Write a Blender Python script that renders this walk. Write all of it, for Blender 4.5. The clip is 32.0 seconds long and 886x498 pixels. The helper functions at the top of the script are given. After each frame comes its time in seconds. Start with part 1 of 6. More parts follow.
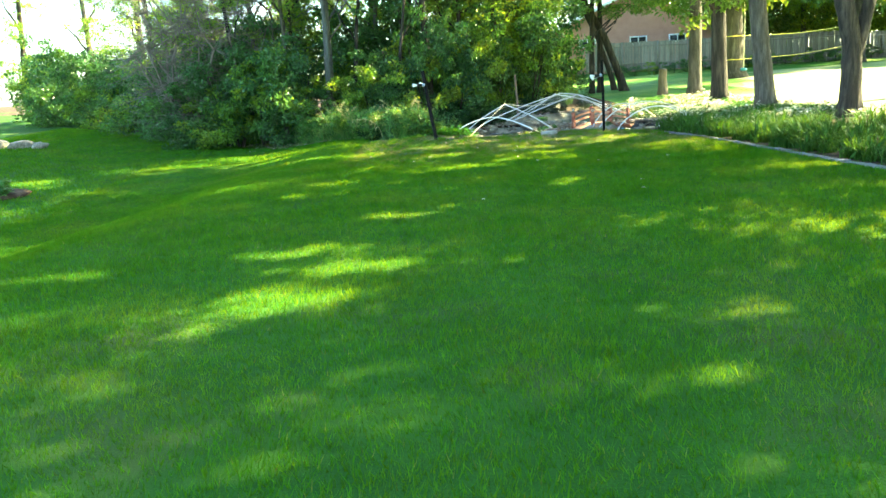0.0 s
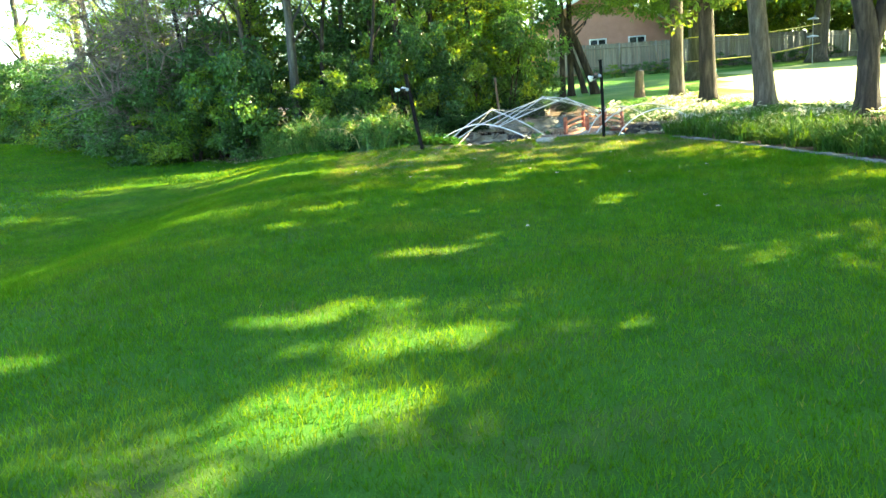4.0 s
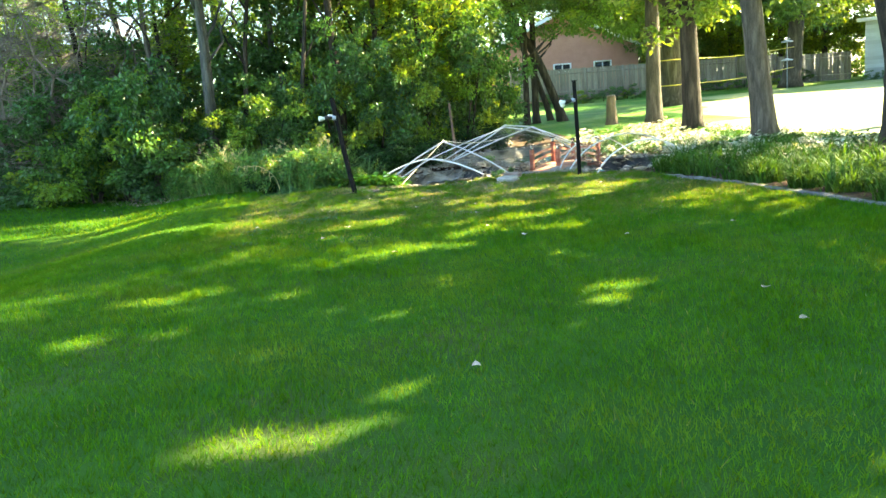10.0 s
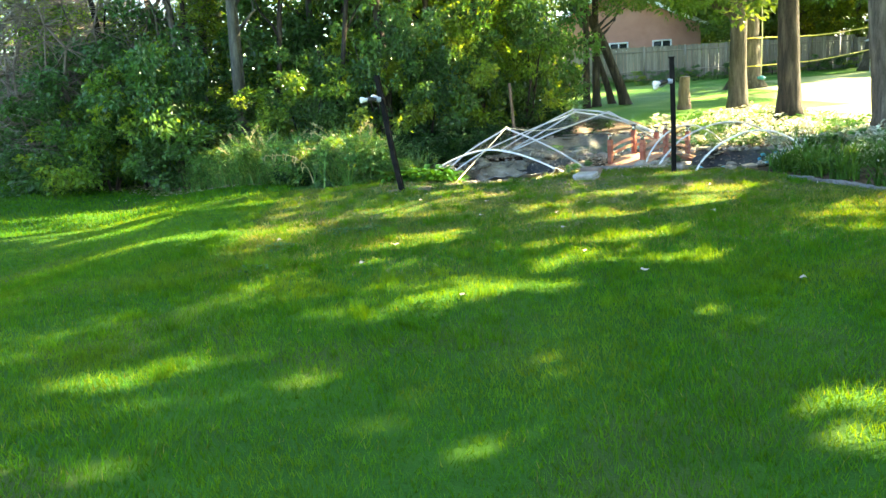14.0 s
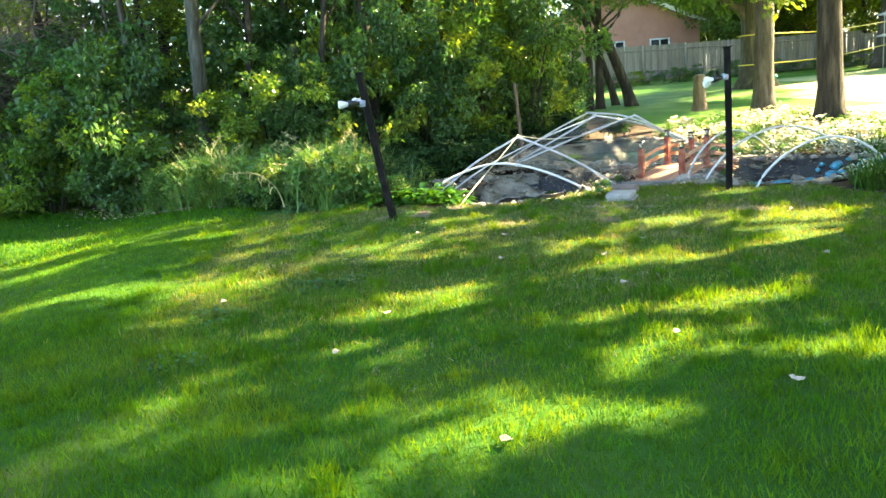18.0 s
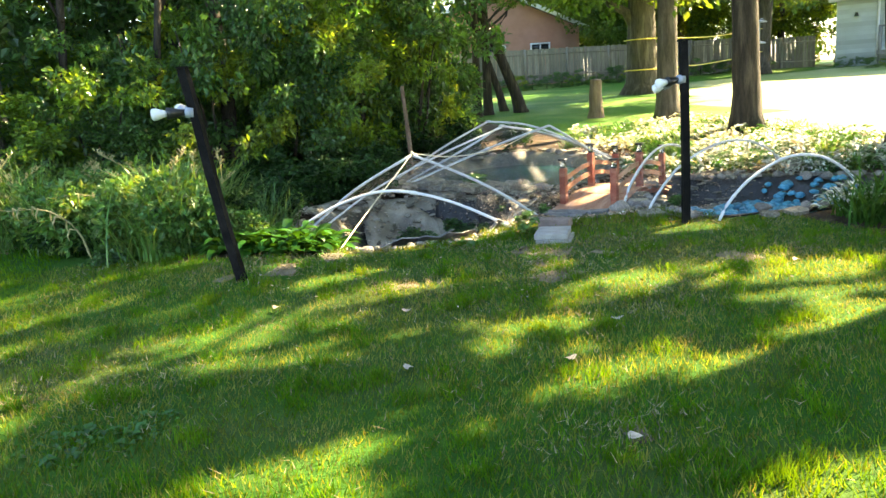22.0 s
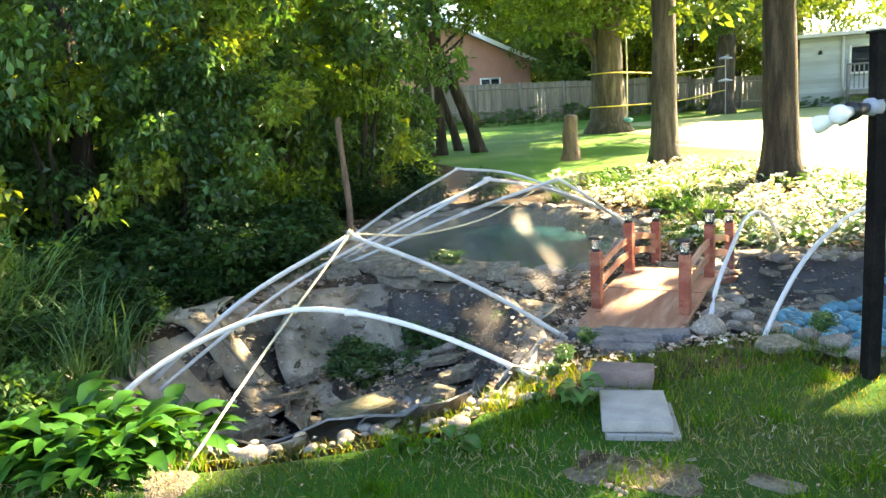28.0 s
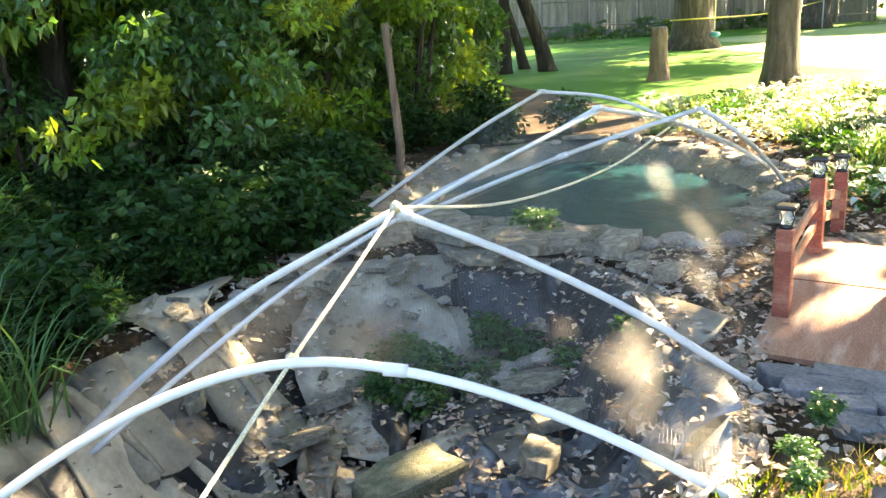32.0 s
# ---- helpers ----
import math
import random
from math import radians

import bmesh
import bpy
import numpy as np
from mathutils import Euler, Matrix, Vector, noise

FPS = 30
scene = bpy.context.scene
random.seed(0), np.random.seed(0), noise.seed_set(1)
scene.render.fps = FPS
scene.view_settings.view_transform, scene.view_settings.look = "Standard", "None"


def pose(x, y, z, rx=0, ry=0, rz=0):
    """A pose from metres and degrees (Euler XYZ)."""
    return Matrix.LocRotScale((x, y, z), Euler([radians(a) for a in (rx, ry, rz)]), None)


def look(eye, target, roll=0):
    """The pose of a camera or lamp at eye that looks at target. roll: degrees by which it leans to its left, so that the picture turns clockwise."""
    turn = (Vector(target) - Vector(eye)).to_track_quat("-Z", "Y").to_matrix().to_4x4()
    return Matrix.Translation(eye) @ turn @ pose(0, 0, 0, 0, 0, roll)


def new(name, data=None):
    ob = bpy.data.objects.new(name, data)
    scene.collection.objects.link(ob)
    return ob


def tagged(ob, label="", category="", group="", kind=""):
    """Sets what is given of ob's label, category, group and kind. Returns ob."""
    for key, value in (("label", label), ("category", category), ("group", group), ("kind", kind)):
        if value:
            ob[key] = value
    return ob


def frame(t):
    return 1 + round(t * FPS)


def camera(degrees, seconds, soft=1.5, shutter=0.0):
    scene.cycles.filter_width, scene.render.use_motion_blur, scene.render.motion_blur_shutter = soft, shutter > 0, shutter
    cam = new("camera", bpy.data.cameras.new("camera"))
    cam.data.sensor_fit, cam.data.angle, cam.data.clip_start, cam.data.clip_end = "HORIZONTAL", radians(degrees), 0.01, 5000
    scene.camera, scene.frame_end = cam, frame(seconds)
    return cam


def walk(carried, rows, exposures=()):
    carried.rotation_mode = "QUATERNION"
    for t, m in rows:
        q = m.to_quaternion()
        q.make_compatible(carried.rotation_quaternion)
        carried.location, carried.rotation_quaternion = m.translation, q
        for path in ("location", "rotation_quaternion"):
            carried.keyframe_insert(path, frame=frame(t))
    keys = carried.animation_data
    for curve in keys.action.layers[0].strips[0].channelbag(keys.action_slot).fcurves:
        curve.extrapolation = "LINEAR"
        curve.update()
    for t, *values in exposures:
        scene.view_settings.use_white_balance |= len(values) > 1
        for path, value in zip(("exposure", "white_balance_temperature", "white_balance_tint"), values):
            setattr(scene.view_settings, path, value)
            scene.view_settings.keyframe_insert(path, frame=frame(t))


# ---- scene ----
from mathutils.bvhtree import BVHTree

cam = camera(59.6, 32.0)
METRES, EYE, TILT, LEAN, TURN = 18.5, 1.45, -12.4, 3.5, 0.0
ROWS = [
    (0.0, 0.0000, 0.0000, 0.0000, 0.00, 0.00, -0.00),
    (0.5, -0.0087, 0.0141, 0.0016, 0.30, 0.04, 0.07),
    (1.0, -0.0168, 0.0272, 0.0026, -1.10, -0.66, -0.03),
    (1.5, -0.0247, 0.0429, 0.0064, -0.60, -1.08, -0.55),
    (2.0, -0.0323, 0.0540, 0.0093, -0.50, -0.89, -0.04),
    (2.5, -0.0373, 0.0604, 0.0102, -2.54, -0.60, 2.03),
    (3.0, -0.0394, 0.0729, 0.0115, -3.46, -0.44, 1.64),
    (3.5, -0.0416, 0.0863, 0.0156, -3.21, 0.11, 1.73),
    (5.5, -0.0448, 0.1377, 0.0247, -7.66, 0.76, 1.65),
    (6.0, -0.0443, 0.1546, 0.0279, -8.78, 1.14, 1.94),
    (6.5, -0.0376, 0.1690, 0.0328, -7.50, 3.09, 2.67),
    (7.0, -0.0295, 0.1817, 0.0363, -7.08, 4.74, 3.10),
    (7.5, -0.0236, 0.1992, 0.0394, -10.47, 6.03, 3.85),
    (8.0, -0.0178, 0.2123, 0.0415, -10.92, 6.03, 3.56),
    (8.5, -0.0127, 0.2261, 0.0446, -9.59, 5.92, 3.34),
    (9.0, -0.0133, 0.2432, 0.0472, -9.74, 5.94, 3.29),
    (9.5, -0.0096, 0.2595, 0.0509, -9.09, 4.11, 2.81),
    (10.0, -0.0062, 0.2741, 0.0564, -6.08, 2.27, 2.39),
    (10.5, -0.0067, 0.2895, 0.0606, -5.37, 2.21, 2.34),
    (11.0, -0.0055, 0.3049, 0.0639, -5.01, 2.33, 2.43),
    (11.5, -0.0045, 0.3209, 0.0682, -4.33, 2.29, 1.81),
    (12.0, -0.0084, 0.3388, 0.0708, -3.53, 1.90, 1.35),
    (12.5, -0.0094, 0.3524, 0.0740, -2.92, 1.28, 1.16),
    (13.0, -0.0078, 0.3661, 0.0783, -0.77, 1.76, 0.34),
    (13.5, -0.0116, 0.3838, 0.0814, -0.70, 1.70, 0.32),
    (14.0, -0.0108, 0.3968, 0.0844, -3.19, 0.94, 1.06),
    (14.5, -0.0064, 0.4091, 0.0885, -3.53, 1.05, 1.29),
    (16.5, -0.0084, 0.4679, 0.0996, -4.60, 1.14, 2.06),
    (17.0, -0.0135, 0.4790, 0.1026, -4.54, 1.73, 2.51),
    (17.5, -0.0120, 0.4991, 0.1063, -4.21, 1.63, 2.31),
    (18.0, -0.0113, 0.5165, 0.1098, -3.94, 1.15, 1.82),
    (18.5, -0.0128, 0.5317, 0.1125, -7.31, 0.31, 1.64),
    (19.0, -0.0129, 0.5478, 0.1162, -7.70, 0.19, 1.48),
    (19.5, -0.0154, 0.5653, 0.1199, -7.42, 0.84, 1.75),
    (20.0, -0.0169, 0.5850, 0.1238, -8.55, 1.05, 2.43),
    (20.5, -0.0129, 0.6023, 0.1286, -9.23, 0.98, 2.38),
    (21.0, -0.0109, 0.6203, 0.1319, -10.16, 1.08, 2.73),
    (21.5, -0.0049, 0.6347, 0.1351, -12.45, 0.59, 3.29),
    (22.0, 0.0025, 0.6479, 0.1395, -12.73, 1.05, 3.37),
    (22.5, 0.0055, 0.6635, 0.1422, -14.02, 1.22, 3.48),
    (23.0, 0.0058, 0.6758, 0.1458, -16.01, 1.50, 3.45),
    (23.5, 0.0075, 0.6942, 0.1503, -15.22, 3.25, 3.08),
    (24.0, 0.0056, 0.7123, 0.1530, -14.41, 3.76, 3.25),
    (24.5, 0.0045, 0.7269, 0.1556, -15.30, 3.69, 3.67),
    (25.0, 0.0085, 0.7448, 0.1593, -14.84, 3.71, 3.48),
    (25.5, 0.0135, 0.7620, 0.1627, -16.28, 3.37, 3.57),
    (27.5, 0.0349, 0.8204, 0.1768, -17.38, 3.27, 3.87),
    (28.0, 0.0406, 0.8338, 0.1812, -16.99, 3.44, 3.66),
    (28.5, 0.0433, 0.8479, 0.1834, -19.43, 3.02, 3.91),
    (29.0, 0.0457, 0.8601, 0.1850, -22.14, 2.33, 3.89),
    (29.5, 0.0531, 0.8754, 0.1881, -21.55, 1.60, 3.49),
    (30.0, 0.0583, 0.8895, 0.1901, -20.04, 0.69, 3.10),
    (30.5, 0.0636, 0.9038, 0.1928, -20.31, -0.26, 3.25),
    (31.0, 0.0695, 0.9186, 0.1972, -15.53, -1.01, 2.79),
    (31.5, 0.0669, 0.9299, 0.1987, -13.58, -1.55, 2.50),
    (32.0, 0.0617, 0.9375, 0.2005, -13.07, -2.14, 2.73),
]
walk(cam, [(t, pose(0, 0, EYE, TILT, LEAN, TURN) @ pose(METRES * x, METRES * y, METRES * z, 90 + pitch, roll, yaw)) for t, x, y, z, yaw, pitch, roll in ROWS],
     [(0.0, 3.04, 6300, -11), (5.0, 3.0, 6510, -3), (8.0, 3.0, 6550, -1), (14.0, 3.0, 6600, 1), (20.0, 2.87, 6850, 7), (22.0, 2.65, 6880, 8), (24.0, 2.75, 6930, 10), (28.0, 2.82, 6850, 12), (32.0, 3.0, 6750, 12)])

# ---- world, sun ----
SUN_AZ, SUN_EL = radians(21.3), radians(35.0)
world = bpy.data.worlds.new("sky")
scene.world = world
world.use_nodes = True
wn = world.node_tree.nodes
sky = wn.new("ShaderNodeTexSky")
sky.sky_type, sky.sun_disc = "NISHITA", False
sky.sun_elevation, sky.sun_rotation = SUN_EL, radians(90) - SUN_AZ
world.node_tree.links.new(sky.outputs[0], wn["Background"].inputs[0])
wn["Background"].inputs[1].default_value = 0.12
sun = new("sun", bpy.data.lights.new("sun", "SUN"))
sun.data.energy, sun.data.angle, sun.data.color = 8.2, radians(0.55), (1.0, 0.79, 0.47)
sun_way = Vector((math.cos(SUN_AZ) * math.cos(SUN_EL), math.sin(SUN_AZ) * math.cos(SUN_EL), math.sin(SUN_EL)))
sun.matrix_world = look((0, 0, 60), Vector((0, 0, 60)) - sun_way)


# ---- materials ----
def surface(name, a, b, scale=6.0, rough=0.8, bump=0.3, fine=60.0, c=None, c_scale=1.3, metal=0.0, spread=0.15,
            through_light=0.0, detail=5.0, stretch=(1, 1, 1), world_space=False, glow=0.0, per_island=False, spec=0.5, grain=0.27, warmth=(1.95, 1.38, 0.3)):
    """Two colours mixed by noise at two scales, a third one in stains, fine relief, and a change from object to object."""
    m = bpy.data.materials.new(name)
    m.use_nodes = True
    n, l = m.node_tree.nodes, m.node_tree.links
    bsdf = n["Principled BSDF"]
    co = n.new("ShaderNodeTexCoord")
    geo = n.new("ShaderNodeNewGeometry")
    info = n.new("ShaderNodeObjectInfo")
    mp = n.new("ShaderNodeMapping")
    mp.inputs["Scale"].default_value = stretch
    l.new(geo.outputs["Position"] if world_space else co.outputs["Object"], mp.inputs["Vector"])
    if not world_space:
        l.new(info.outputs["Random"], mp.inputs["Location"])

    def noise_node(s, d):
        t = n.new("ShaderNodeTexNoise")
        t.inputs["Scale"].default_value, t.inputs["Detail"].default_value = s, d
        l.new(mp.outputs[0], t.inputs["Vector"])
        return t

    def ramp(src, lo, hi):
        r = n.new("ShaderNodeMapRange")
        r.inputs["From Min"].default_value, r.inputs["From Max"].default_value = lo, hi
        l.new(src, r.inputs["Value"])
        return r.outputs[0]

    def blend(f, x, y, kind="MIX"):
        k = n.new("ShaderNodeMix")
        k.data_type, k.blend_type = "RGBA", kind
        for key, v in ((0, f), (6, x), (7, y)):
            if isinstance(v, (int, float)):
                k.inputs[key].default_value = v
            elif isinstance(v, tuple):
                k.inputs[key].default_value = (*v, 1)
            else:
                l.new(v, k.inputs[key])
        return k.outputs[2]

    n1 = noise_node(scale, detail)
    n2 = noise_node(fine, 4.0)
    col = blend(ramp(n1.outputs[0], 0.35, 0.65), a, b)
    if c:
        n3 = noise_node(c_scale, 6.0)
        col = blend(ramp(n3.outputs[0], 0.5, 0.68), col, c)
    g = blend(ramp(n2.outputs[0], 0.3, 0.7), (1 - grain,) * 3, (1 + grain,) * 3)
    col = blend(1.0, col, g, "MULTIPLY")
    rnd = geo.outputs["Random Per Island"] if per_island else info.outputs["Random"]
    v = blend(rnd, (1 - spread,) * 3, (1 + spread,) * 3)
    col = blend(1.0, col, v, "MULTIPLY")
    l.new(col, bsdf.inputs["Base Color"])
    bsdf.inputs["Roughness"].default_value, bsdf.inputs["Metallic"].default_value = rough, metal
    bsdf.inputs["Specular IOR Level"].default_value = spec
    if bump:
        bp = n.new("ShaderNodeBump")
        bp.inputs["Strength"].default_value, bp.inputs["Distance"].default_value = bump, 0.02
        add = n.new("ShaderNodeMath")
        add.operation = "ADD"
        l.new(n1.outputs[0], add.inputs[0])
        l.new(n2.outputs[0], add.inputs[1])
        l.new(add.outputs[0], bp.inputs["Height"])
        l.new(bp.outputs[0], bsdf.inputs["Normal"])
    if through_light:
        tr = n.new("ShaderNodeBsdfTranslucent")
        mix = n.new("ShaderNodeMixShader")
        warm = blend(1.0, col, warmth, "MULTIPLY")
        l.new(warm, tr.inputs[0])
        mix.inputs[0].default_value = through_light
        l.new(bsdf.outputs[0], mix.inputs[1])
        l.new(tr.outputs[0], mix.inputs[2])
        l.new(mix.outputs[0], n["Material Output"].inputs[0])
    return m


def glassy(name, colour, rough, transmission=1.0, ior=1.45, ripple=0.0):
    m = bpy.data.materials.new(name)
    m.use_nodes = True
    b = m.node_tree.nodes["Principled BSDF"]
    b.inputs["Base Color"].default_value = (*colour, 1)
    b.inputs["Roughness"].default_value = rough
    b.inputs["Transmission Weight"].default_value = transmission
    b.inputs["IOR"].default_value = ior
    if ripple:
        nt = m.node_tree
        ns, bp = nt.nodes.new("ShaderNodeTexNoise"), nt.nodes.new("ShaderNodeBump")
        ns.inputs["Scale"].default_value, ns.inputs["Detail"].default_value = 14.0, 4.0
        bp.inputs["Strength"].default_value, bp.inputs["Distance"].default_value = ripple, 0.03
        co = nt.nodes.new("ShaderNodeTexCoord")
        nt.links.new(co.outputs["Object"], ns.inputs["Vector"])
        nt.links.new(ns.outputs[0], bp.inputs["Height"])
        nt.links.new(bp.outputs[0], b.inputs["Normal"])
    return m


def netting(name, colour, cover, pitch):
    """A fine woven net: threads of a regular square mesh, clear between them."""
    m = bpy.data.materials.new(name)
    m.use_nodes = True
    n, l = m.node_tree.nodes, m.node_tree.links
    bsdf = n["Principled BSDF"]
    bsdf.inputs["Base Color"].default_value = (*colour, 1)
    bsdf.inputs["Roughness"].default_value = 0.4
    co = n.new("ShaderNodeTexCoord")
    outs = []
    for way in ("X", "Y"):
        w = n.new("ShaderNodeTexWave")
        w.wave_type, w.bands_direction, w.wave_profile = "BANDS", way, "SIN"
        w.inputs["Scale"].default_value = pitch
        l.new(co.outputs["UV"], w.inputs["Vector"])
        gt = n.new("ShaderNodeMath")
        gt.operation = "GREATER_THAN"
        gt.inputs[1].default_value = 1 - cover
        l.new(w.outputs["Fac"], gt.inputs[0])
        outs.append(gt.outputs[0])
    mx = n.new("ShaderNodeMath")
    mx.operation = "MAXIMUM"
    l.new(outs[0], mx.inputs[0])
    l.new(outs[1], mx.inputs[1])
    clear = n.new("ShaderNodeBsdfTransparent")
    mix = n.new("ShaderNodeMixShader")
    l.new(mx.outputs[0], mix.inputs[0])
    l.new(clear.outputs[0], mix.inputs[1])
    l.new(bsdf.outputs[0], mix.inputs[2])
    l.new(mix.outputs[0], n["Material Output"].inputs[0])
    return m


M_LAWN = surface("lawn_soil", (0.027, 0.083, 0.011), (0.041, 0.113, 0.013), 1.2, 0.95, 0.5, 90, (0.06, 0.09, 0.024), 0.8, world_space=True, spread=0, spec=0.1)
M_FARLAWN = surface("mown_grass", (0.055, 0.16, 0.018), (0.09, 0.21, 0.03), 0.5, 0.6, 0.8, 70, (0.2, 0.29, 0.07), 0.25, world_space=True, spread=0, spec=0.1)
# Mown grass again, with the glare of full sun put into its colour.
M_LIT_GRASS = surface("sun_lit_grass", (0.3, 0.36, 0.17), (0.38, 0.42, 0.22), 0.6, 0.7, 0.6, 70, (0.24, 0.33, 0.1), 0.3, world_space=True, spread=0, spec=0.2)
M_SOIL = surface("woodland_soil", (0.035, 0.024, 0.015), (0.075, 0.05, 0.032), 5, 0.95, 0.8, 40, (0.14, 0.10, 0.07), 2.5, world_space=True, spread=0, spec=0.15)
M_DRYSOIL = surface("dry_soil", (0.16, 0.135, 0.1), (0.25, 0.215, 0.16), 9, 0.95, 0.8, 70, (0.07, 0.05, 0.033), 7, spec=0.1)
M_BLADE = surface("grass_blade", (0.032, 0.15, 0.007), (0.046, 0.19, 0.012), 1.6, 0.5, 0, 8, (0.06, 0.19, 0.016), 0.7, world_space=True, spread=0.25, through_light=0.5, per_island=True, spec=0.06, warmth=(3.7, 1.38, 0.35))
M_BLADE_DRY = surface("dry_grass_blade", (0.08, 0.14, 0.026), (0.12, 0.17, 0.045), 1.5, 0.5, 0, 8, (0.17, 0.2, 0.085), 2.5, world_space=True, spread=0.4, through_light=0.4, per_island=True, spec=0.08, warmth=(2.9, 1.8, 0.4))
M_THATCH = surface("dead_straw", (0.2, 0.165, 0.09), (0.3, 0.25, 0.155), 3, 0.8, 0, 20, (0.2, 0.15, 0.09), 2.5, world_space=True, spread=0.35, per_island=True, spec=0.1)
M_STRAP = surface("lily_leaf", (0.036, 0.105, 0.018), (0.064, 0.15, 0.03), 3, 0.65, 0, 9, spread=0.35, through_light=0.35, per_island=True, spec=0.15)
M_WEED = surface("weed_leaf", (0.06, 0.17, 0.038), (0.12, 0.26, 0.066), 3, 0.5, 0, 9, (0.19, 0.26, 0.09), 4, spread=0.4, through_light=0.35, per_island=True)
M_BLUEGRASS = surface("blue_green_grass", (0.05, 0.14, 0.05), (0.1, 0.21, 0.08), 3, 0.5, 0, 9, spread=0.35, through_light=0.3, per_island=True)
M_STRAW = surface("pale_straw", (0.3, 0.3, 0.14), (0.45, 0.42, 0.22), 6, 0.7, 0, 30, through_light=0.2)
M_HOSTA = surface("hosta_leaf", (0.025, 0.1, 0.013), (0.046, 0.165, 0.022), 3, 0.35, 0, 9, spread=0.3, through_light=0.25, per_island=True)
M_PALE = surface("variegated_leaf", (0.55, 0.59, 0.53), (0.74, 0.77, 0.74), 8, 0.5, 0, 9, (0.10, 0.2, 0.05), 5, spread=0.3, through_light=0.1, per_island=True)
M_LEAF = surface("maple_leaf", (0.068, 0.145, 0.028), (0.10, 0.2, 0.045), 1.5, 0.4, 0, 9, (0.16, 0.23, 0.055), 0.9, spread=0.35, through_light=0.42, per_island=True)
M_LEAF_DARK = surface("shrub_leaf", (0.045, 0.12, 0.04), (0.08, 0.175, 0.055), 1.5, 0.3, 0, 9, (0.10, 0.2, 0.04), 0.9, spread=0.5, through_light=0.4, warmth=(1.5, 1.4, 0.4), per_island=True, spec=0.6)
M_LEAF_WOOD = surface("woodland_leaf", (0.1, 0.23, 0.045), (0.15, 0.29, 0.06), 1.2, 0.3, 0, 9, (0.2, 0.3, 0.045), 0.8, spread=0.5, through_light=0.55, per_island=True, spec=0.6)
# Dark leaf: the deep shade under the trees is in its colour.
M_LEAF_SHADED = surface("shade_dark_leaf", (0.014, 0.046, 0.013), (0.027, 0.071, 0.019), 1.5, 0.45, 0, 9, (0.05, 0.11, 0.022), 0.9, spread=0.5, through_light=0.35, warmth=(1.5, 1.4, 0.4), spec=0.25, per_island=True)
M_LEAF_LIME = surface("lime_leaf", (0.115, 0.215, 0.018), (0.175, 0.275, 0.027), 1.2, 0.42, 0, 9, (0.1, 0.2, 0.03), 0.8, spread=0.45, through_light=0.5, per_island=True)
M_BARK = surface("grey_brown_bark", (0.054, 0.046, 0.037), (0.1, 0.086, 0.07), 5, 0.95, 1.0, 30, (0.16, 0.14, 0.115), 2, stretch=(4, 4, 0.6))
M_BARK_GREY = surface("lichen_grey_bark", (0.06, 0.062, 0.055), (0.115, 0.115, 0.1), 5, 0.95, 1.0, 30, (0.17, 0.17, 0.15), 2, stretch=(4, 4, 0.6))
M_BARK_DARK = surface("dark_bark", (0.018, 0.015, 0.013), (0.042, 0.033, 0.027), 5, 0.95, 1.0, 30, (0.1, 0.08, 0.062), 2, stretch=(4, 4, 0.6))
M_STUB = surface("dead_bark", (0.17, 0.11, 0.075), (0.26, 0.18, 0.125), 5, 0.95, 0.8, 30, (0.1, 0.07, 0.05), 2, stretch=(4, 4, 0.6))
M_TWIG = surface("dead_twig", (0.16, 0.13, 0.115), (0.25, 0.21, 0.19), 6, 0.9, 0.2, 30)
M_PVC = surface("white_pipe", (0.62, 0.64, 0.68), (0.7, 0.71, 0.75), 4, 0.35, 0.03, 40, (0.6, 0.6, 0.61), 2, grain=0.04)
M_ROPE = surface("cream_rope", (0.7, 0.64, 0.45), (0.8, 0.74, 0.55), 60, 0.8, 0.6, 200)
M_YROPE = surface("yellow_rope", (0.75, 0.6, 0.1), (0.8, 0.66, 0.16), 30, 0.7, 0.2, 100)
M_POST = surface("black_post", (0.004, 0.004, 0.005), (0.009, 0.008, 0.008), 9, 0.8, 0.3, 60, (0.018, 0.016, 0.015), 5, spec=0.12)
M_LAMPGREY = surface("lamp_socket_plastic", (0.33, 0.36, 0.45), (0.4, 0.43, 0.5), 9, 0.45, 0.05, 60, grain=0.08)
M_BULB = surface("frosted_bulb", (0.8, 0.82, 0.85), (0.85, 0.86, 0.88), 9, 0.2, 0, 60, grain=0.03)
M_RED = surface("red_brown_wood", (0.22, 0.05, 0.028), (0.32, 0.085, 0.045), 4, 0.6, 0.4, 50, (0.38, 0.15, 0.09), 4, stretch=(1, 1, 3))
M_DECK = surface("weathered_red_deck", (0.36, 0.17, 0.10), (0.46, 0.24, 0.15), 3, 0.65, 0.5, 45, (0.56, 0.36, 0.26), 2.2, stretch=(1, 6, 1))
M_BLACK = surface("black_plastic", (0.012, 0.012, 0.013), (0.02, 0.02, 0.021), 9, 0.35, 0.05, 60)
M_LINER = surface("pond_liner", (0.13, 0.12, 0.09), (0.23, 0.21, 0.16), 2.5, 0.5, 0.5, 26, (0.085, 0.09, 0.10), 1.1, world_space=True, spread=0)
M_BLACKLINER = surface("black_liner", (0.022, 0.022, 0.024), (0.05, 0.048, 0.05), 4, 0.45, 0.4, 30, (0.09, 0.08, 0.065), 2.5, world_space=True, spread=0)
M_LINER_TAN = surface("silty_liner", (0.28, 0.245, 0.185), (0.42, 0.375, 0.3), 3.0, 0.6, 0.22, 40, (0.12, 0.105, 0.085), 2.2, grain=0.12, world_space=True, spread=0.3)
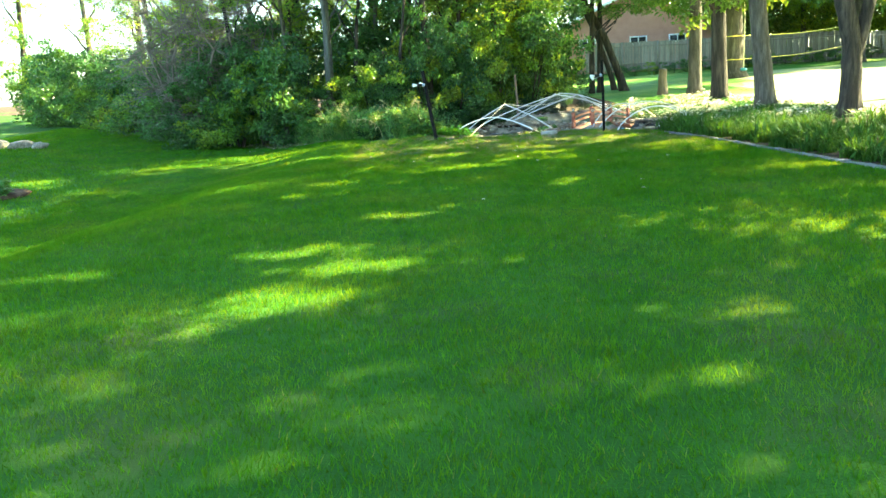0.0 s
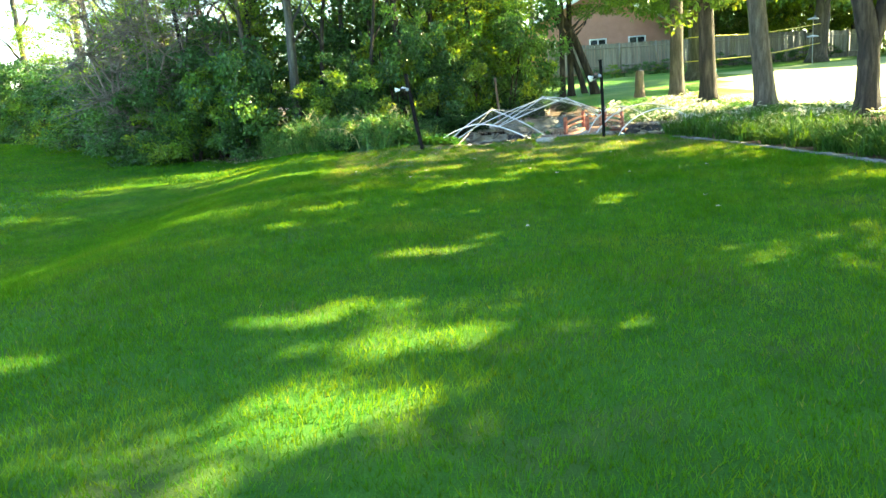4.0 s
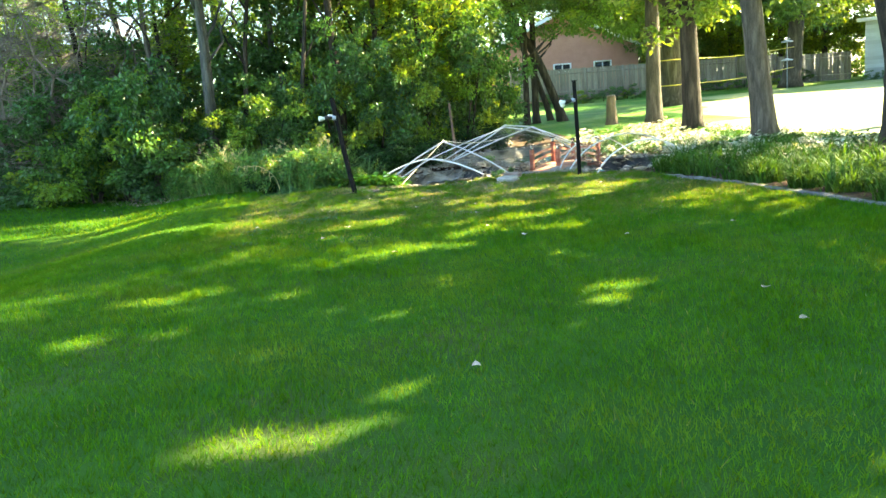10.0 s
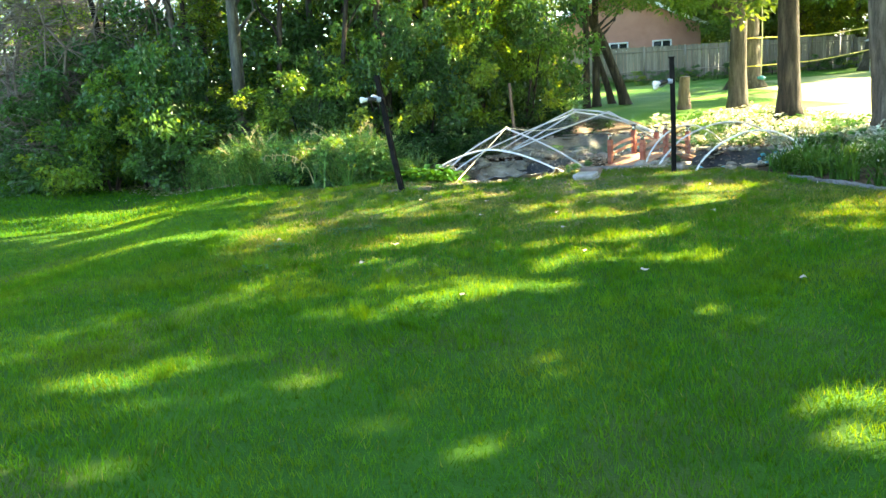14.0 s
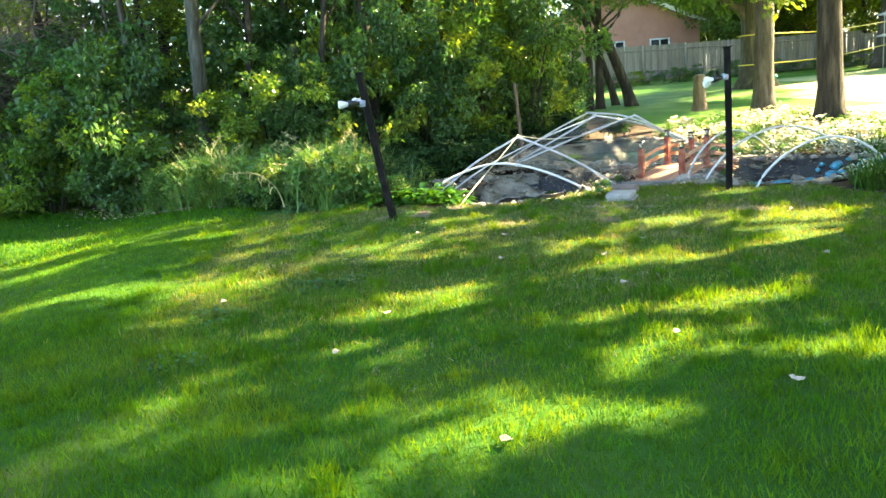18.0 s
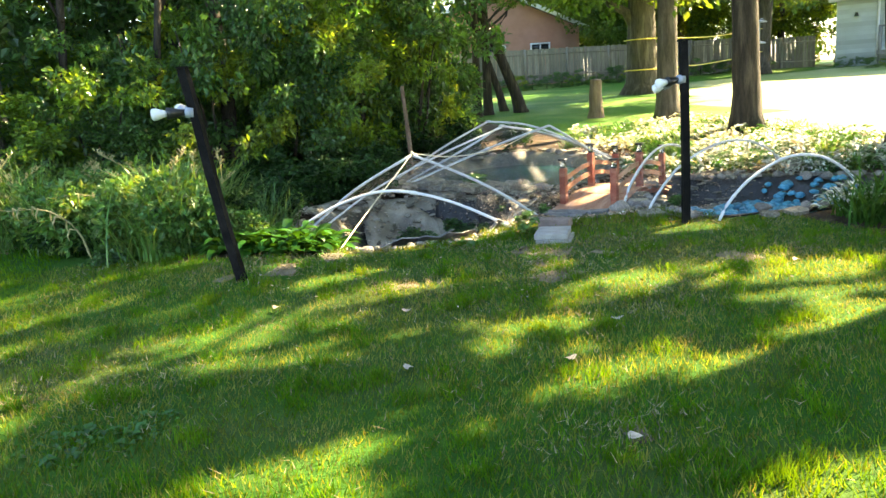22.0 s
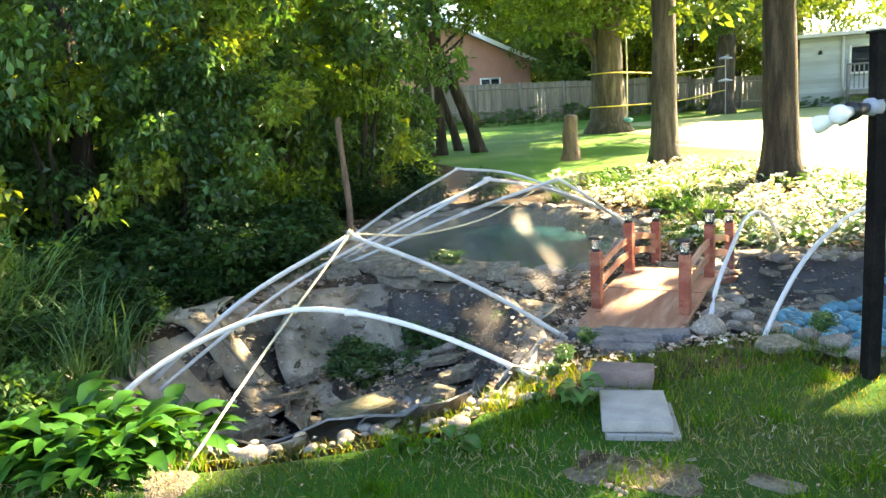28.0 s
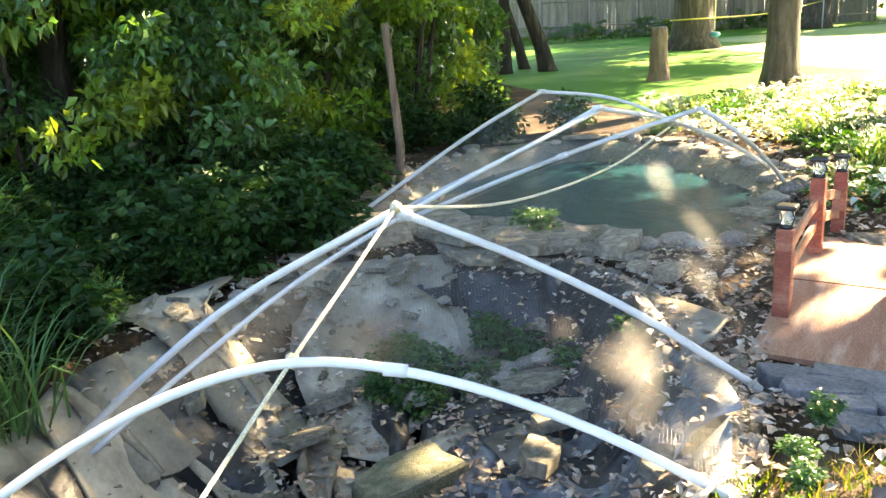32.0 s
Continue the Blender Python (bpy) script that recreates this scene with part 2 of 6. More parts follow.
M_LINER_BLUE = surface("grey_blue_liner", (0.085, 0.09, 0.1), (0.19, 0.2, 0.215), 3.0, 0.28, 0.5, 30, (0.28, 0.29, 0.31), 3.0, world_space=True, spread=0.25)
M_STONE = surface("flagstone", (0.15, 0.135, 0.105), (0.28, 0.25, 0.195), 5, 0.85, 0.6, 45, (0.4, 0.365, 0.29), 3)
M_PALESTONE = surface("pale_broken_stone", (0.36, 0.33, 0.28), (0.5, 0.46, 0.4), 6, 0.9, 0.6, 45, (0.26, 0.23, 0.19), 3)
M_OLIVE = surface("mossy_stone", (0.15, 0.15, 0.09), (0.26, 0.25, 0.16), 5, 0.9, 0.7, 45, (0.34, 0.32, 0.22), 3)
M_PEBBLE = surface("river_stone", (0.17, 0.15, 0.135), (0.3, 0.265, 0.235), 8, 0.7, 0.25, 60, (0.42, 0.36, 0.31), 6, spread=0.35)
M_BLUE = surface("blue_stone", (0.045, 0.23, 0.36), (0.085, 0.34, 0.48), 10, 0.4, 0.2, 60, (0.14, 0.38, 0.47), 6, spread=0.3)
M_MAUVE = surface("mauve_concrete", (0.2, 0.145, 0.125), (0.27, 0.205, 0.18), 14, 0.92, 0.5, 150, (0.15, 0.12, 0.11), 5, grain=0.15)
M_CONC = surface("grey_concrete", (0.24, 0.2, 0.185), (0.32, 0.275, 0.26), 12, 0.9, 0.4, 150, (0.2, 0.18, 0.175), 5, grain=0.12)
M_PAVER = surface("pale_paver", (0.31, 0.3, 0.285), (0.39, 0.38, 0.365), 12, 0.9, 0.4, 150, (0.36, 0.35, 0.34), 3, grain=0.08)
M_LITTER = surface("dry_leaf", (0.3, 0.19, 0.125), (0.45, 0.34, 0.25), 9, 0.8, 0, 40, (0.68, 0.6, 0.52), 6, spread=0.4, per_island=True)
M_FENCE = surface("weathered_board", (0.21, 0.19, 0.165), (0.3, 0.275, 0.24), 3, 0.9, 0.3, 40, stretch=(3, 3, 0.5), spread=0.2)
M_PINK = surface("pink_stucco", (0.5, 0.26, 0.2), (0.56, 0.3, 0.235), 2, 0.9, 0.3, 60, grain=0.1)
M_ROOF = surface("grey_shingle", (0.11, 0.105, 0.1), (0.17, 0.16, 0.155), 6, 0.9, 0.5, 30)
M_SIDING = surface("pale_siding", (0.46, 0.52, 0.56), (0.52, 0.58, 0.62), 2, 0.7, 0.1, 40, grain=0.06)
M_TRIM = surface("white_trim", (0.75, 0.76, 0.78), (0.8, 0.81, 0.82), 3, 0.5, 0.05, 40, grain=0.05)
M_PANE = surface("window_glass", (0.02, 0.025, 0.03), (0.03, 0.035, 0.045), 2, 0.05, 0, 40)
M_DECKGREY = surface("grey_deck_wood", (0.2, 0.2, 0.21), (0.28, 0.28, 0.29), 3, 0.85, 0.2, 40)
M_CEDAR = surface("play_cedar", (0.085, 0.052, 0.03), (0.13, 0.08, 0.047), 4, 0.8, 0.3, 40, stretch=(3, 3, 0.6))
M_CLIMB = surface("dark_climbing_board", (0.10, 0.05, 0.03), (0.15, 0.075, 0.045), 4, 0.8, 0.3, 40)
M_GREEN = surface("green_roof_board", (0.02, 0.1, 0.045), (0.035, 0.14, 0.065), 4, 0.7, 0.2, 40)
M_EDGE = surface("edging_stone", (0.12, 0.118, 0.125), (0.21, 0.2, 0.205), 8, 0.9, 0.5, 60)
M_WATER = glassy("pond_water", (0.03, 0.115, 0.14), 0.05, 0.5, 1.33, 0.5)
M_CLEAR = glassy("clear_lantern", (0.9, 0.92, 0.92), 0.1, 0.85)
# Same net with paler, wider threads that stand for its sheen in the sun.
M_NET_SHEEN = netting("pond_net_sheen", (0.34, 0.35, 0.36), 0.010, 26)
M_NET = netting("fine_pond_net", (0.15, 0.15, 0.155), 0.006, 26)


# ---- builders ----
def thing(name, label, category, group="", at=(0, 0, 0), turn=0.0, kind=""):
    ob = new(name)
    ob.empty_display_size = 0.1
    ob.matrix_world = pose(*at, 0, 0, turn)
    return tagged(ob, label, category, group, kind)


def from_arrays(name, verts, faces, smooth=False, uv=None):
    """A mesh from arrays of places and of faces that all have the same number of corners."""
    verts, faces = np.asarray(verts, np.float32), np.asarray(faces, np.int32)
    me = bpy.data.meshes.new(name)
    k = faces.shape[1]
    me.vertices.add(len(verts))
    me.vertices.foreach_set("co", verts.ravel())
    me.loops.add(faces.size)
    me.loops.foreach_set("vertex_index", faces.ravel())
    me.polygons.add(len(faces))
    me.polygons.foreach_set("loop_start", np.arange(0, faces.size, k, dtype=np.int32))
    me.polygons.foreach_set("loop_total", np.full(len(faces), k, np.int32))
    me.polygons.foreach_set("use_smooth", np.full(len(faces), smooth))
    if uv is not None:
        lay = me.uv_layers.new(name="UVMap")
        lay.data.foreach_set("uv", np.asarray(uv, np.float32)[faces.ravel()].ravel())
    me.update(calc_edges=True)
    return me


def part(name, shape, material, parent=None, label="", smooth=True, m=None):
    """Links a bmesh or a mesh as one object under a thing or a part."""
    if isinstance(shape, bmesh.types.BMesh):
        me = bpy.data.meshes.new(name)
        shape.to_mesh(me)
        shape.free()
        if smooth:
            me.polygons.foreach_set("use_smooth", [True] * len(me.polygons))
    else:
        me = shape
    if material and not me.materials:
        me.materials.append(material)
    ob = new(name, me)
    if parent:
        ob.parent = parent
    if m is not None:
        ob.matrix_basis = m
    if label:
        ob["label"] = label
    return ob


def tube(points, radii, seg=8, closed=True, bm=None, wobble=0.0, rng=None):
    """A swept round tube along points."""
    bm = bm or bmesh.new()
    pts = [Vector(p) for p in points]
    if isinstance(radii, (int, float)):
        radii = [radii] * len(pts)
    rings, up = [], Vector((0.31, 0.2, 0.93))
    for i, p in enumerate(pts):
        d = (pts[min(i + 1, len(pts) - 1)] - pts[max(i - 1, 0)]).normalized()
        a = d.cross(up if abs(d.dot(up)) < 0.95 else Vector((1, 0, 0))).normalized()
        b = d.cross(a).normalized()
        ring = []
        for k in range(seg):
            w = 2 * math.pi * k / seg
            r = radii[i] * (1 + (rng.uniform(-wobble, wobble) if wobble and rng else 0))
            ring.append(bm.verts.new(p + (a * math.cos(w) + b * math.sin(w)) * r))
        rings.append(ring)
    for r0, r1 in zip(rings, rings[1:]):
        for k in range(seg):
            bm.faces.new((r0[k], r0[(k + 1) % seg], r1[(k + 1) % seg], r1[k]))
    if closed:
        bm.faces.new(list(reversed(rings[0])))
        bm.faces.new(rings[-1])
    return bm


def box(size, at=(0, 0, 0), bm=None, bevel=0.0, turn=(0, 0, 0)):
    out = bm or bmesh.new()
    tmp = bmesh.new()
    bmesh.ops.create_cube(tmp, size=1)
    bmesh.ops.scale(tmp, vec=size, verts=tmp.verts)
    if bevel:
        bmesh.ops.bevel(tmp, geom=tmp.edges[:], offset=bevel, segments=2, affect="EDGES", profile=0.6)
    bmesh.ops.transform(tmp, matrix=pose(*at, *turn), verts=tmp.verts)
    idx = {v: out.verts.new(v.co) for v in tmp.verts}
    for f in tmp.faces:
        out.faces.new([idx[v] for v in f.verts])
    tmp.free()
    return out


def stone(seed, size=(1, 1, 1), rough=0.22, level=2, flat=0.0):
    """A worn stone: a ball pressed flat and knocked uneven. Size is its half extent."""
    bm = bmesh.new()
    bmesh.ops.create_icosphere(bm, subdivisions=level, radius=1.0)
    off = Vector((seed * 3.7, seed * 1.3, seed * 2.1))
    for v in bm.verts:
        d = v.co.normalized()
        k = 1 + rough * noise.noise(d * 1.1 + off) * 2 + rough * 0.4 * noise.noise(d * 3.1 + off)
        p = d * k
        if flat:
            p.z = max(-flat, min(flat, p.z)) / flat * (0.9 + 0.1 * abs(p.z))
        v.co = Vector((p.x * size[0], p.y * size[1], p.z * size[2]))
    return bm


def slab(seed, sx, sy, h, corners=7):
    """A broken flat stone with an uneven outline and chipped edges."""
    rng = random.Random(seed)
    bm = bmesh.new()
    ring = []
    for k in range(corners):
        w = 2 * math.pi * (k + rng.uniform(-0.3, 0.3)) / corners
        q = max(abs(math.cos(w)), abs(math.sin(w)))
        r = rng.uniform(0.8, 1.05) / q
        ring.append((math.cos(w) * r * sx, math.sin(w) * r * sy))
    lo = [bm.verts.new((x * 1.0, y * 1.0, 0)) for x, y in ring]
    mid = [bm.verts.new((x * rng.uniform(0.98, 1.03), y * rng.uniform(0.98, 1.03), h * 0.9)) for x, y in ring]
    hi = [bm.verts.new((x * 0.96, y * 0.96, h * rng.uniform(0.98, 1.02))) for x, y in ring]
    for a, b in ((lo, mid), (mid, hi)):
        for k in range(corners):
            j = (k + 1) % corners
            bm.faces.new((a[k], a[j], b[j], b[k]))
    bm.faces.new(hi)
    bm.faces.new(list(reversed(lo)))
    return bm


# ---- ground ----
PIT = np.array([(0.15, 19.5), (0.55, 19.12), (1.0, 19.05), (1.6, 19.08), (2.05, 19.2), (2.35, 19.5), (2.65, 20.0), (2.9, 20.6), (3.0, 21.2), (2.9, 21.8), (2.3, 22.3), (1.5, 22.4), (0.8, 21.9), (0.2, 21.0), (0.02, 20.2)])
POOL = np.array([(2.2, 22.8), (3.2, 22.05), (3.75, 21.75), (4.5, 22.4), (5.3, 23.4), (5.4, 25.0), (4.7, 26.0), (3.6, 25.9), (2.6, 25.0), (2.0, 23.7)])
STREAM = np.array([(3.9, 19.6), (3.95, 19.05), (4.3, 18.82), (5.4, 18.75), (6.7, 18.9), (7.1, 19.7), (6.3, 20.5), (5.7, 21.2), (5.0, 21.5), (4.55, 21.0), (4.15, 20.3)])


def inside(poly, x, y):
    """Metres inside a closed outline; negative outside."""
    x, y = np.asarray(x, float), np.asarray(y, float)
    best, odd = np.full(x.shape, 1e9), np.zeros(x.shape, bool)
    for (ax, ay), (bx, by) in zip(poly, np.roll(poly, -1, 0)):
        dx, dy = bx - ax, by - ay
        t = np.clip(((x - ax) * dx + (y - ay) * dy) / (dx * dx + dy * dy), 0, 1)
        best = np.minimum(best, np.hypot(x - ax - t * dx, y - ay - t * dy))
        cross = ((ay > y) != (by > y)) & (x < dx * (y - ay) / (dy + 1e-12) + ax)
        odd ^= cross
    return np.where(odd, best, -best)


def smooth(t):
    t = np.clip(t, 0, 1)
    return t * t * (3 - 2 * t)


def land(x, y):
    """The height of the ground, with the ponds not yet dug."""
    x, y = np.asarray(x, float), np.asarray(y, float)
    z = 0.018 * np.clip(x - 5.0, 0, 25) + 0.022 * np.clip(y - 22, 0, 45)
    fall = 0.5 - 0.15 * smooth((y - 12) / 8)
    edge = -2.5 - 1.6 * smooth((17 - y) / 14)
    z = z - fall * smooth((edge - x) / 3.0) + 0.3 * smooth((-7.0 - x) / 8)
    z = z - 0.15 * np.exp(-((x - 3.35) ** 2 + (y - 20.25) ** 2) / 0.3)
    z = z + 0.11 * np.exp(-((x + 0.5) ** 2 + (y - 18.6) ** 2) / 1.2)
    return z


def dug(x, y):
    z = land(x, y)
    z = z - 0.66 * smooth((inside(PIT, x, y) + 0.06) / 0.6)
    z = z - 0.4 * smooth((inside(POOL, x, y) + 0.05) / 0.55)
    return z - 0.34 * smooth((inside(STREAM, x, y) + 0.05) / 0.4)


def zone(x, y):
    """0 lawn, 1 woodland or bed soil, 2 far mown grass, 3 the same with sunlight in its colour."""
    x, y = np.asarray(x, float), np.asarray(y, float)
    wood_edge = np.where(x < -0.8, 19.35 - 1.2 * (x + 0.8), 19.0)
    wood = (x < 0.3) & (y > wood_edge)
    wood |= (x >= 0.3) & (x < 6.4) & (y > 19.0) & (y < 27 + 1.5 * x)
    bed_left = 5.45 - 0.06 * (y - 11) - 0.25 * smooth((y - 15) / 3)
    bed = (x > bed_left) & (x < 9.6 + 0.5 * np.sin(y * 0.9)) & (y < 27 + np.sin(x)) & (y > -20)
    bed |= (x > 3.7) & (x < 6.5) & (y > 18.6) & (y < 24)
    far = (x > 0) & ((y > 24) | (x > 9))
    # Where the far grass is painted paler to look sunlit.
    lit_zone = far & (x > 10.2 + 0.42 * np.clip(y - 27, -20, 14) + 0.8 * np.sin(y * 0.9) + 0.4 * np.sin(x * 1.7)) & (y < 46) & (x < 40)
    return np.where(wood | bed, 1, np.where(lit_zone, 3, np.where(far, 2, 0)))


def build_ground():
    xs = np.concatenate([-np.geomspace(1500, 11, 26), np.arange(-10, 10, 0.18), np.geomspace(10.4, 1500, 30)])
    ys = np.concatenate([-np.geomspace(1500, 5, 22), np.arange(-4, 28, 0.18), np.geomspace(28.5, 1500, 34)])
    gx, gy = np.meshgrid(xs, ys)
    gz = dug(gx, gy)
    deep = np.maximum(np.maximum(inside(PIT, gx, gy), inside(POOL, gx, gy)), inside(STREAM, gx, gy))
    gz = gz - np.where(deep > -0.1, 0.10, 0.0) - 0.45 * smooth((inside(PIT, gx, gy) - 0.05) / 0.3)
    w, h = len(xs), len(ys)
    i = np.arange(h * w).reshape(h, w)
    faces = np.stack([i[:-1, :-1], i[:-1, 1:], i[1:, 1:], i[1:, :-1]], -1).reshape(-1, 4)
    me = from_arrays("ground", np.stack([gx, gy, gz], -1).reshape(-1, 3), faces, True)
    for m in (M_LAWN, M_SOIL, M_FARLAWN, M_LIT_GRASS):
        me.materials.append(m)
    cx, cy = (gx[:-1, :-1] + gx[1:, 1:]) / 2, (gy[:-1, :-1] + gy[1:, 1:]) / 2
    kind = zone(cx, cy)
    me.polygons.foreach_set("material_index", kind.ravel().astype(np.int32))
    tagged(new("ground", me), "lawn sloping to a shrub wood, with soil beds and mown grass beyond", "ground", kind="structure")


build_ground()


# ---- leaves and grass from arrays ----
def leaf_arrays(base, way, side, length, width, fold=0.25):
    """Two-sided leaves of two triangles each, folded along the middle."""
    n = len(base)
    nrm = np.cross(way, side)
    tip = base + way * length[:, None]
    mid = base + way * (length * 0.45)[:, None]
    lift = nrm * (width * fold)[:, None]
    v = np.stack([base, mid + side * (width * 0.5)[:, None] + lift, tip, mid - side * (width * 0.5)[:, None] + lift], 1).reshape(-1, 3)
    k = np.arange(n)[:, None] * 4
    f = np.concatenate([k + np.array([[0, 1, 2]]), k + np.array([[0, 2, 3]])], 0)
    return v, f


def unit(v):
    return v / np.maximum(np.linalg.norm(v, axis=-1, keepdims=True), 1e-9)


def crown_mesh(name, seed, clumps, leaves, spread, clump_size, leaf, droop=0.3, hollow=0.0):
    """A crown of many small leaves in clumps of uneven size. spread: half extents of the crown."""
    rng = np.random.default_rng(seed)
    c = unit(rng.normal(size=(clumps, 3))) * (rng.uniform(hollow, 1, clumps) ** 0.5)[:, None] * np.array(spread)
    rad = rng.uniform(0.45, 1.15, clumps) * clump_size
    count = np.maximum((leaves * (rad / rad.mean()) ** 2 / clumps * 0.9).astype(int), 4)
    who = np.repeat(np.arange(clumps), count)
    n = len(who)
    off = unit(rng.normal(size=(n, 3))) * (rng.uniform(0.15, 1, n) ** 0.55)[:, None] * rad[who][:, None]
    off[:, 2] *= 0.62
    base = c[who] + off
    out = unit(off + rng.normal(size=(n, 3)) * 0.35 * rad[who][:, None])
    way = unit(out * 0.7 + rng.normal(size=(n, 3)) * 0.6 - np.array([0, 0, droop]))
    up = unit(np.array([0.15, 0.0, 1.0]) + rng.normal(size=(n, 3)) * 0.55)
    side = unit(np.cross(up, way))
    ln = rng.uniform(0.7, 1.3, n) * leaf
    v, f = leaf_arrays(base, way, side, ln, ln * rng.uniform(0.5, 0.75, n))
    return from_arrays(name, v, f)


def blades_mesh(name, seed, x, y, z, height, width, lean=0.5, comb=None):
    """Short grass, one triangle a blade; comb gives the way in which the mower has laid it at each spot."""
    rng = np.random.default_rng(seed)
    n = len(x)
    a, b = rng.uniform(0, 2 * np.pi, n), rng.uniform(0, 2 * np.pi, n)
    h = height * rng.uniform(0.55, 1.25, n)
    w = width * rng.uniform(0.7, 1.3, n)
    l = h * rng.uniform(0.1, lean, n)
    base = np.stack([x, y, z], -1)
    sd = np.stack([np.cos(a), np.sin(a), np.zeros(n)], -1) * (w / 2)[:, None]
    tip = base + np.stack([np.cos(b) * l, np.sin(b) * l, h], -1)
    if comb is not None:
        tip[:, :2] += comb * h[:, None]
    v = np.stack([base - sd, base + sd, tip], 1).reshape(-1, 3)
    return from_arrays(name, v, np.arange(n * 3).reshape(n, 3))


def strap_clump(name, seed, count, length, width, spread, segs=4, stiff=0.6):
    """A clump of long arching strap leaves."""
    rng = np.random.default_rng(seed)
    verts, faces = [], []
    for i in range(count):
        a = rng.uniform(0, 2 * np.pi)
        ln, w = length * rng.uniform(0.6, 1.2), width * rng.uniform(0.7, 1.3)
        p = np.array([rng.normal() * spread, rng.normal() * spread, -0.02])
        el = rng.uniform(0.9, 1.5)
        k0 = len(verts)
        for s in range(segs + 1):
            t = s / segs
            ww = w * (1 - t ** 2) * 0.5 + 0.0006
            sd = np.array([-math.sin(a), math.cos(a), 0]) * ww
            verts += [p - sd, p + sd]
            p = p + np.array([math.cos(a) * math.cos(el), math.sin(a) * math.cos(el), math.sin(el)]) * ln / segs
            el -= (1 - stiff) * rng.uniform(0.8, 2.0) * (0.5 + t)
        for s in range(segs):
            j = k0 + 2 * s
            faces.append((j, j + 1, j + 3, j + 2))
    return from_arrays(name, np.array(verts), np.array(faces), True)


def broad_clump(name, seed, count, leaf, spread, rise, width=0.6):
    """A low clump of broad cupped leaves on short stalks."""
    rng = np.random.default_rng(seed)
    verts, faces = [], []
    for i in range(count):
        a = rng.uniform(0, 2 * np.pi)
        r = spread * math.sqrt(rng.uniform(0, 1))
        d = np.array([math.cos(a), math.sin(a), 0])
        sd = np.array([-math.sin(a), math.cos(a), 0])
        ln = leaf * rng.uniform(0.65, 1.25)
        p = d * r + np.array([0, 0, rise * rng.uniform(0.25, 1.1) * (1 - 0.5 * r / spread)])
        el = rng.uniform(-0.1, 0.9)
        k0 = len(verts)
        for s, ww in enumerate((0.06, 0.8, 1.0, 0.65, 0.02)):
            h = ln * width * ww * 0.5
            up = np.array([0, 0, h * 0.45])
            verts += [p - sd * h + up, p, p + sd * h + up]
            p = p + (d * math.cos(el) + np.array([0, 0, math.sin(el)])) * ln / 4
            el -= rng.uniform(0.1, 0.4)
        for s in range(4):
            j = k0 + 3 * s
            faces += [(j, j + 1, j + 4, j + 3), (j + 1, j + 2, j + 5, j + 4)]
    return from_arrays(name, np.array(verts), np.array(faces), True)


# ---- trees ----
def limb_path(rng, a, b, bend=0.12, steps=6):
    a, b = Vector(a), Vector(b)
    out = []
    for i in range(steps + 1):
        t = i / steps
        p = a.lerp(b, t)
        k = math.sin(math.pi * t) * (b - a).length * bend
        out.append(p + Vector((rng.uniform(-1, 1), rng.uniform(-1, 1), rng.uniform(-0.3, 1))) * k * 0.5)
    return out


def trunk_shape(rng, path, r0, r1, seg=14, flare=1.5, wobble=0.05):
    pts = [Vector(p) for p in path]
    fine, rad = [], []
    n = len(pts) - 1
    for i in range(n):
        for k in range(4):
            t = k / 4
            fine.append(pts[i].lerp(pts[i + 1], t))
    fine.append(pts[-1])
    total = sum((b - a).length for a, b in zip(fine, fine[1:]))
    run = 0
    for i, p in enumerate(fine):
        if i:
            run += (p - fine[i - 1]).length
        t = run / total
        rad.append((r0 + (r1 - r0) * t) * (1 + (flare - 1) * math.exp(-run / 0.3)))
    return tube(fine, rad, seg, wobble=wobble, rng=rng)


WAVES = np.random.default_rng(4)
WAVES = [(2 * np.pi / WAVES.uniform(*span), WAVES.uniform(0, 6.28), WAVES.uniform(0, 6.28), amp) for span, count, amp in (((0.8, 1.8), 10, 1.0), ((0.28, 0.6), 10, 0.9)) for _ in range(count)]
# chosen ground spots for which crowns are cut open to the sun or kept shut for shade: x, y, half width, half depth
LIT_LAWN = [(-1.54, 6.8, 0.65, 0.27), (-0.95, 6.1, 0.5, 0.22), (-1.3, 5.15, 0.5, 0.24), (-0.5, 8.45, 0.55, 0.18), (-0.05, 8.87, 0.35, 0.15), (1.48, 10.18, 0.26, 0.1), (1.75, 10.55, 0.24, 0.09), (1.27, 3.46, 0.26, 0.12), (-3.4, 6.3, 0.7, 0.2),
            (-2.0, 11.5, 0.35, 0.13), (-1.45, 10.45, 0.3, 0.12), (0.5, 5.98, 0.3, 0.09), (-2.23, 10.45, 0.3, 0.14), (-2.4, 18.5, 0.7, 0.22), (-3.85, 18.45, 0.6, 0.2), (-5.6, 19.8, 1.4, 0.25)]
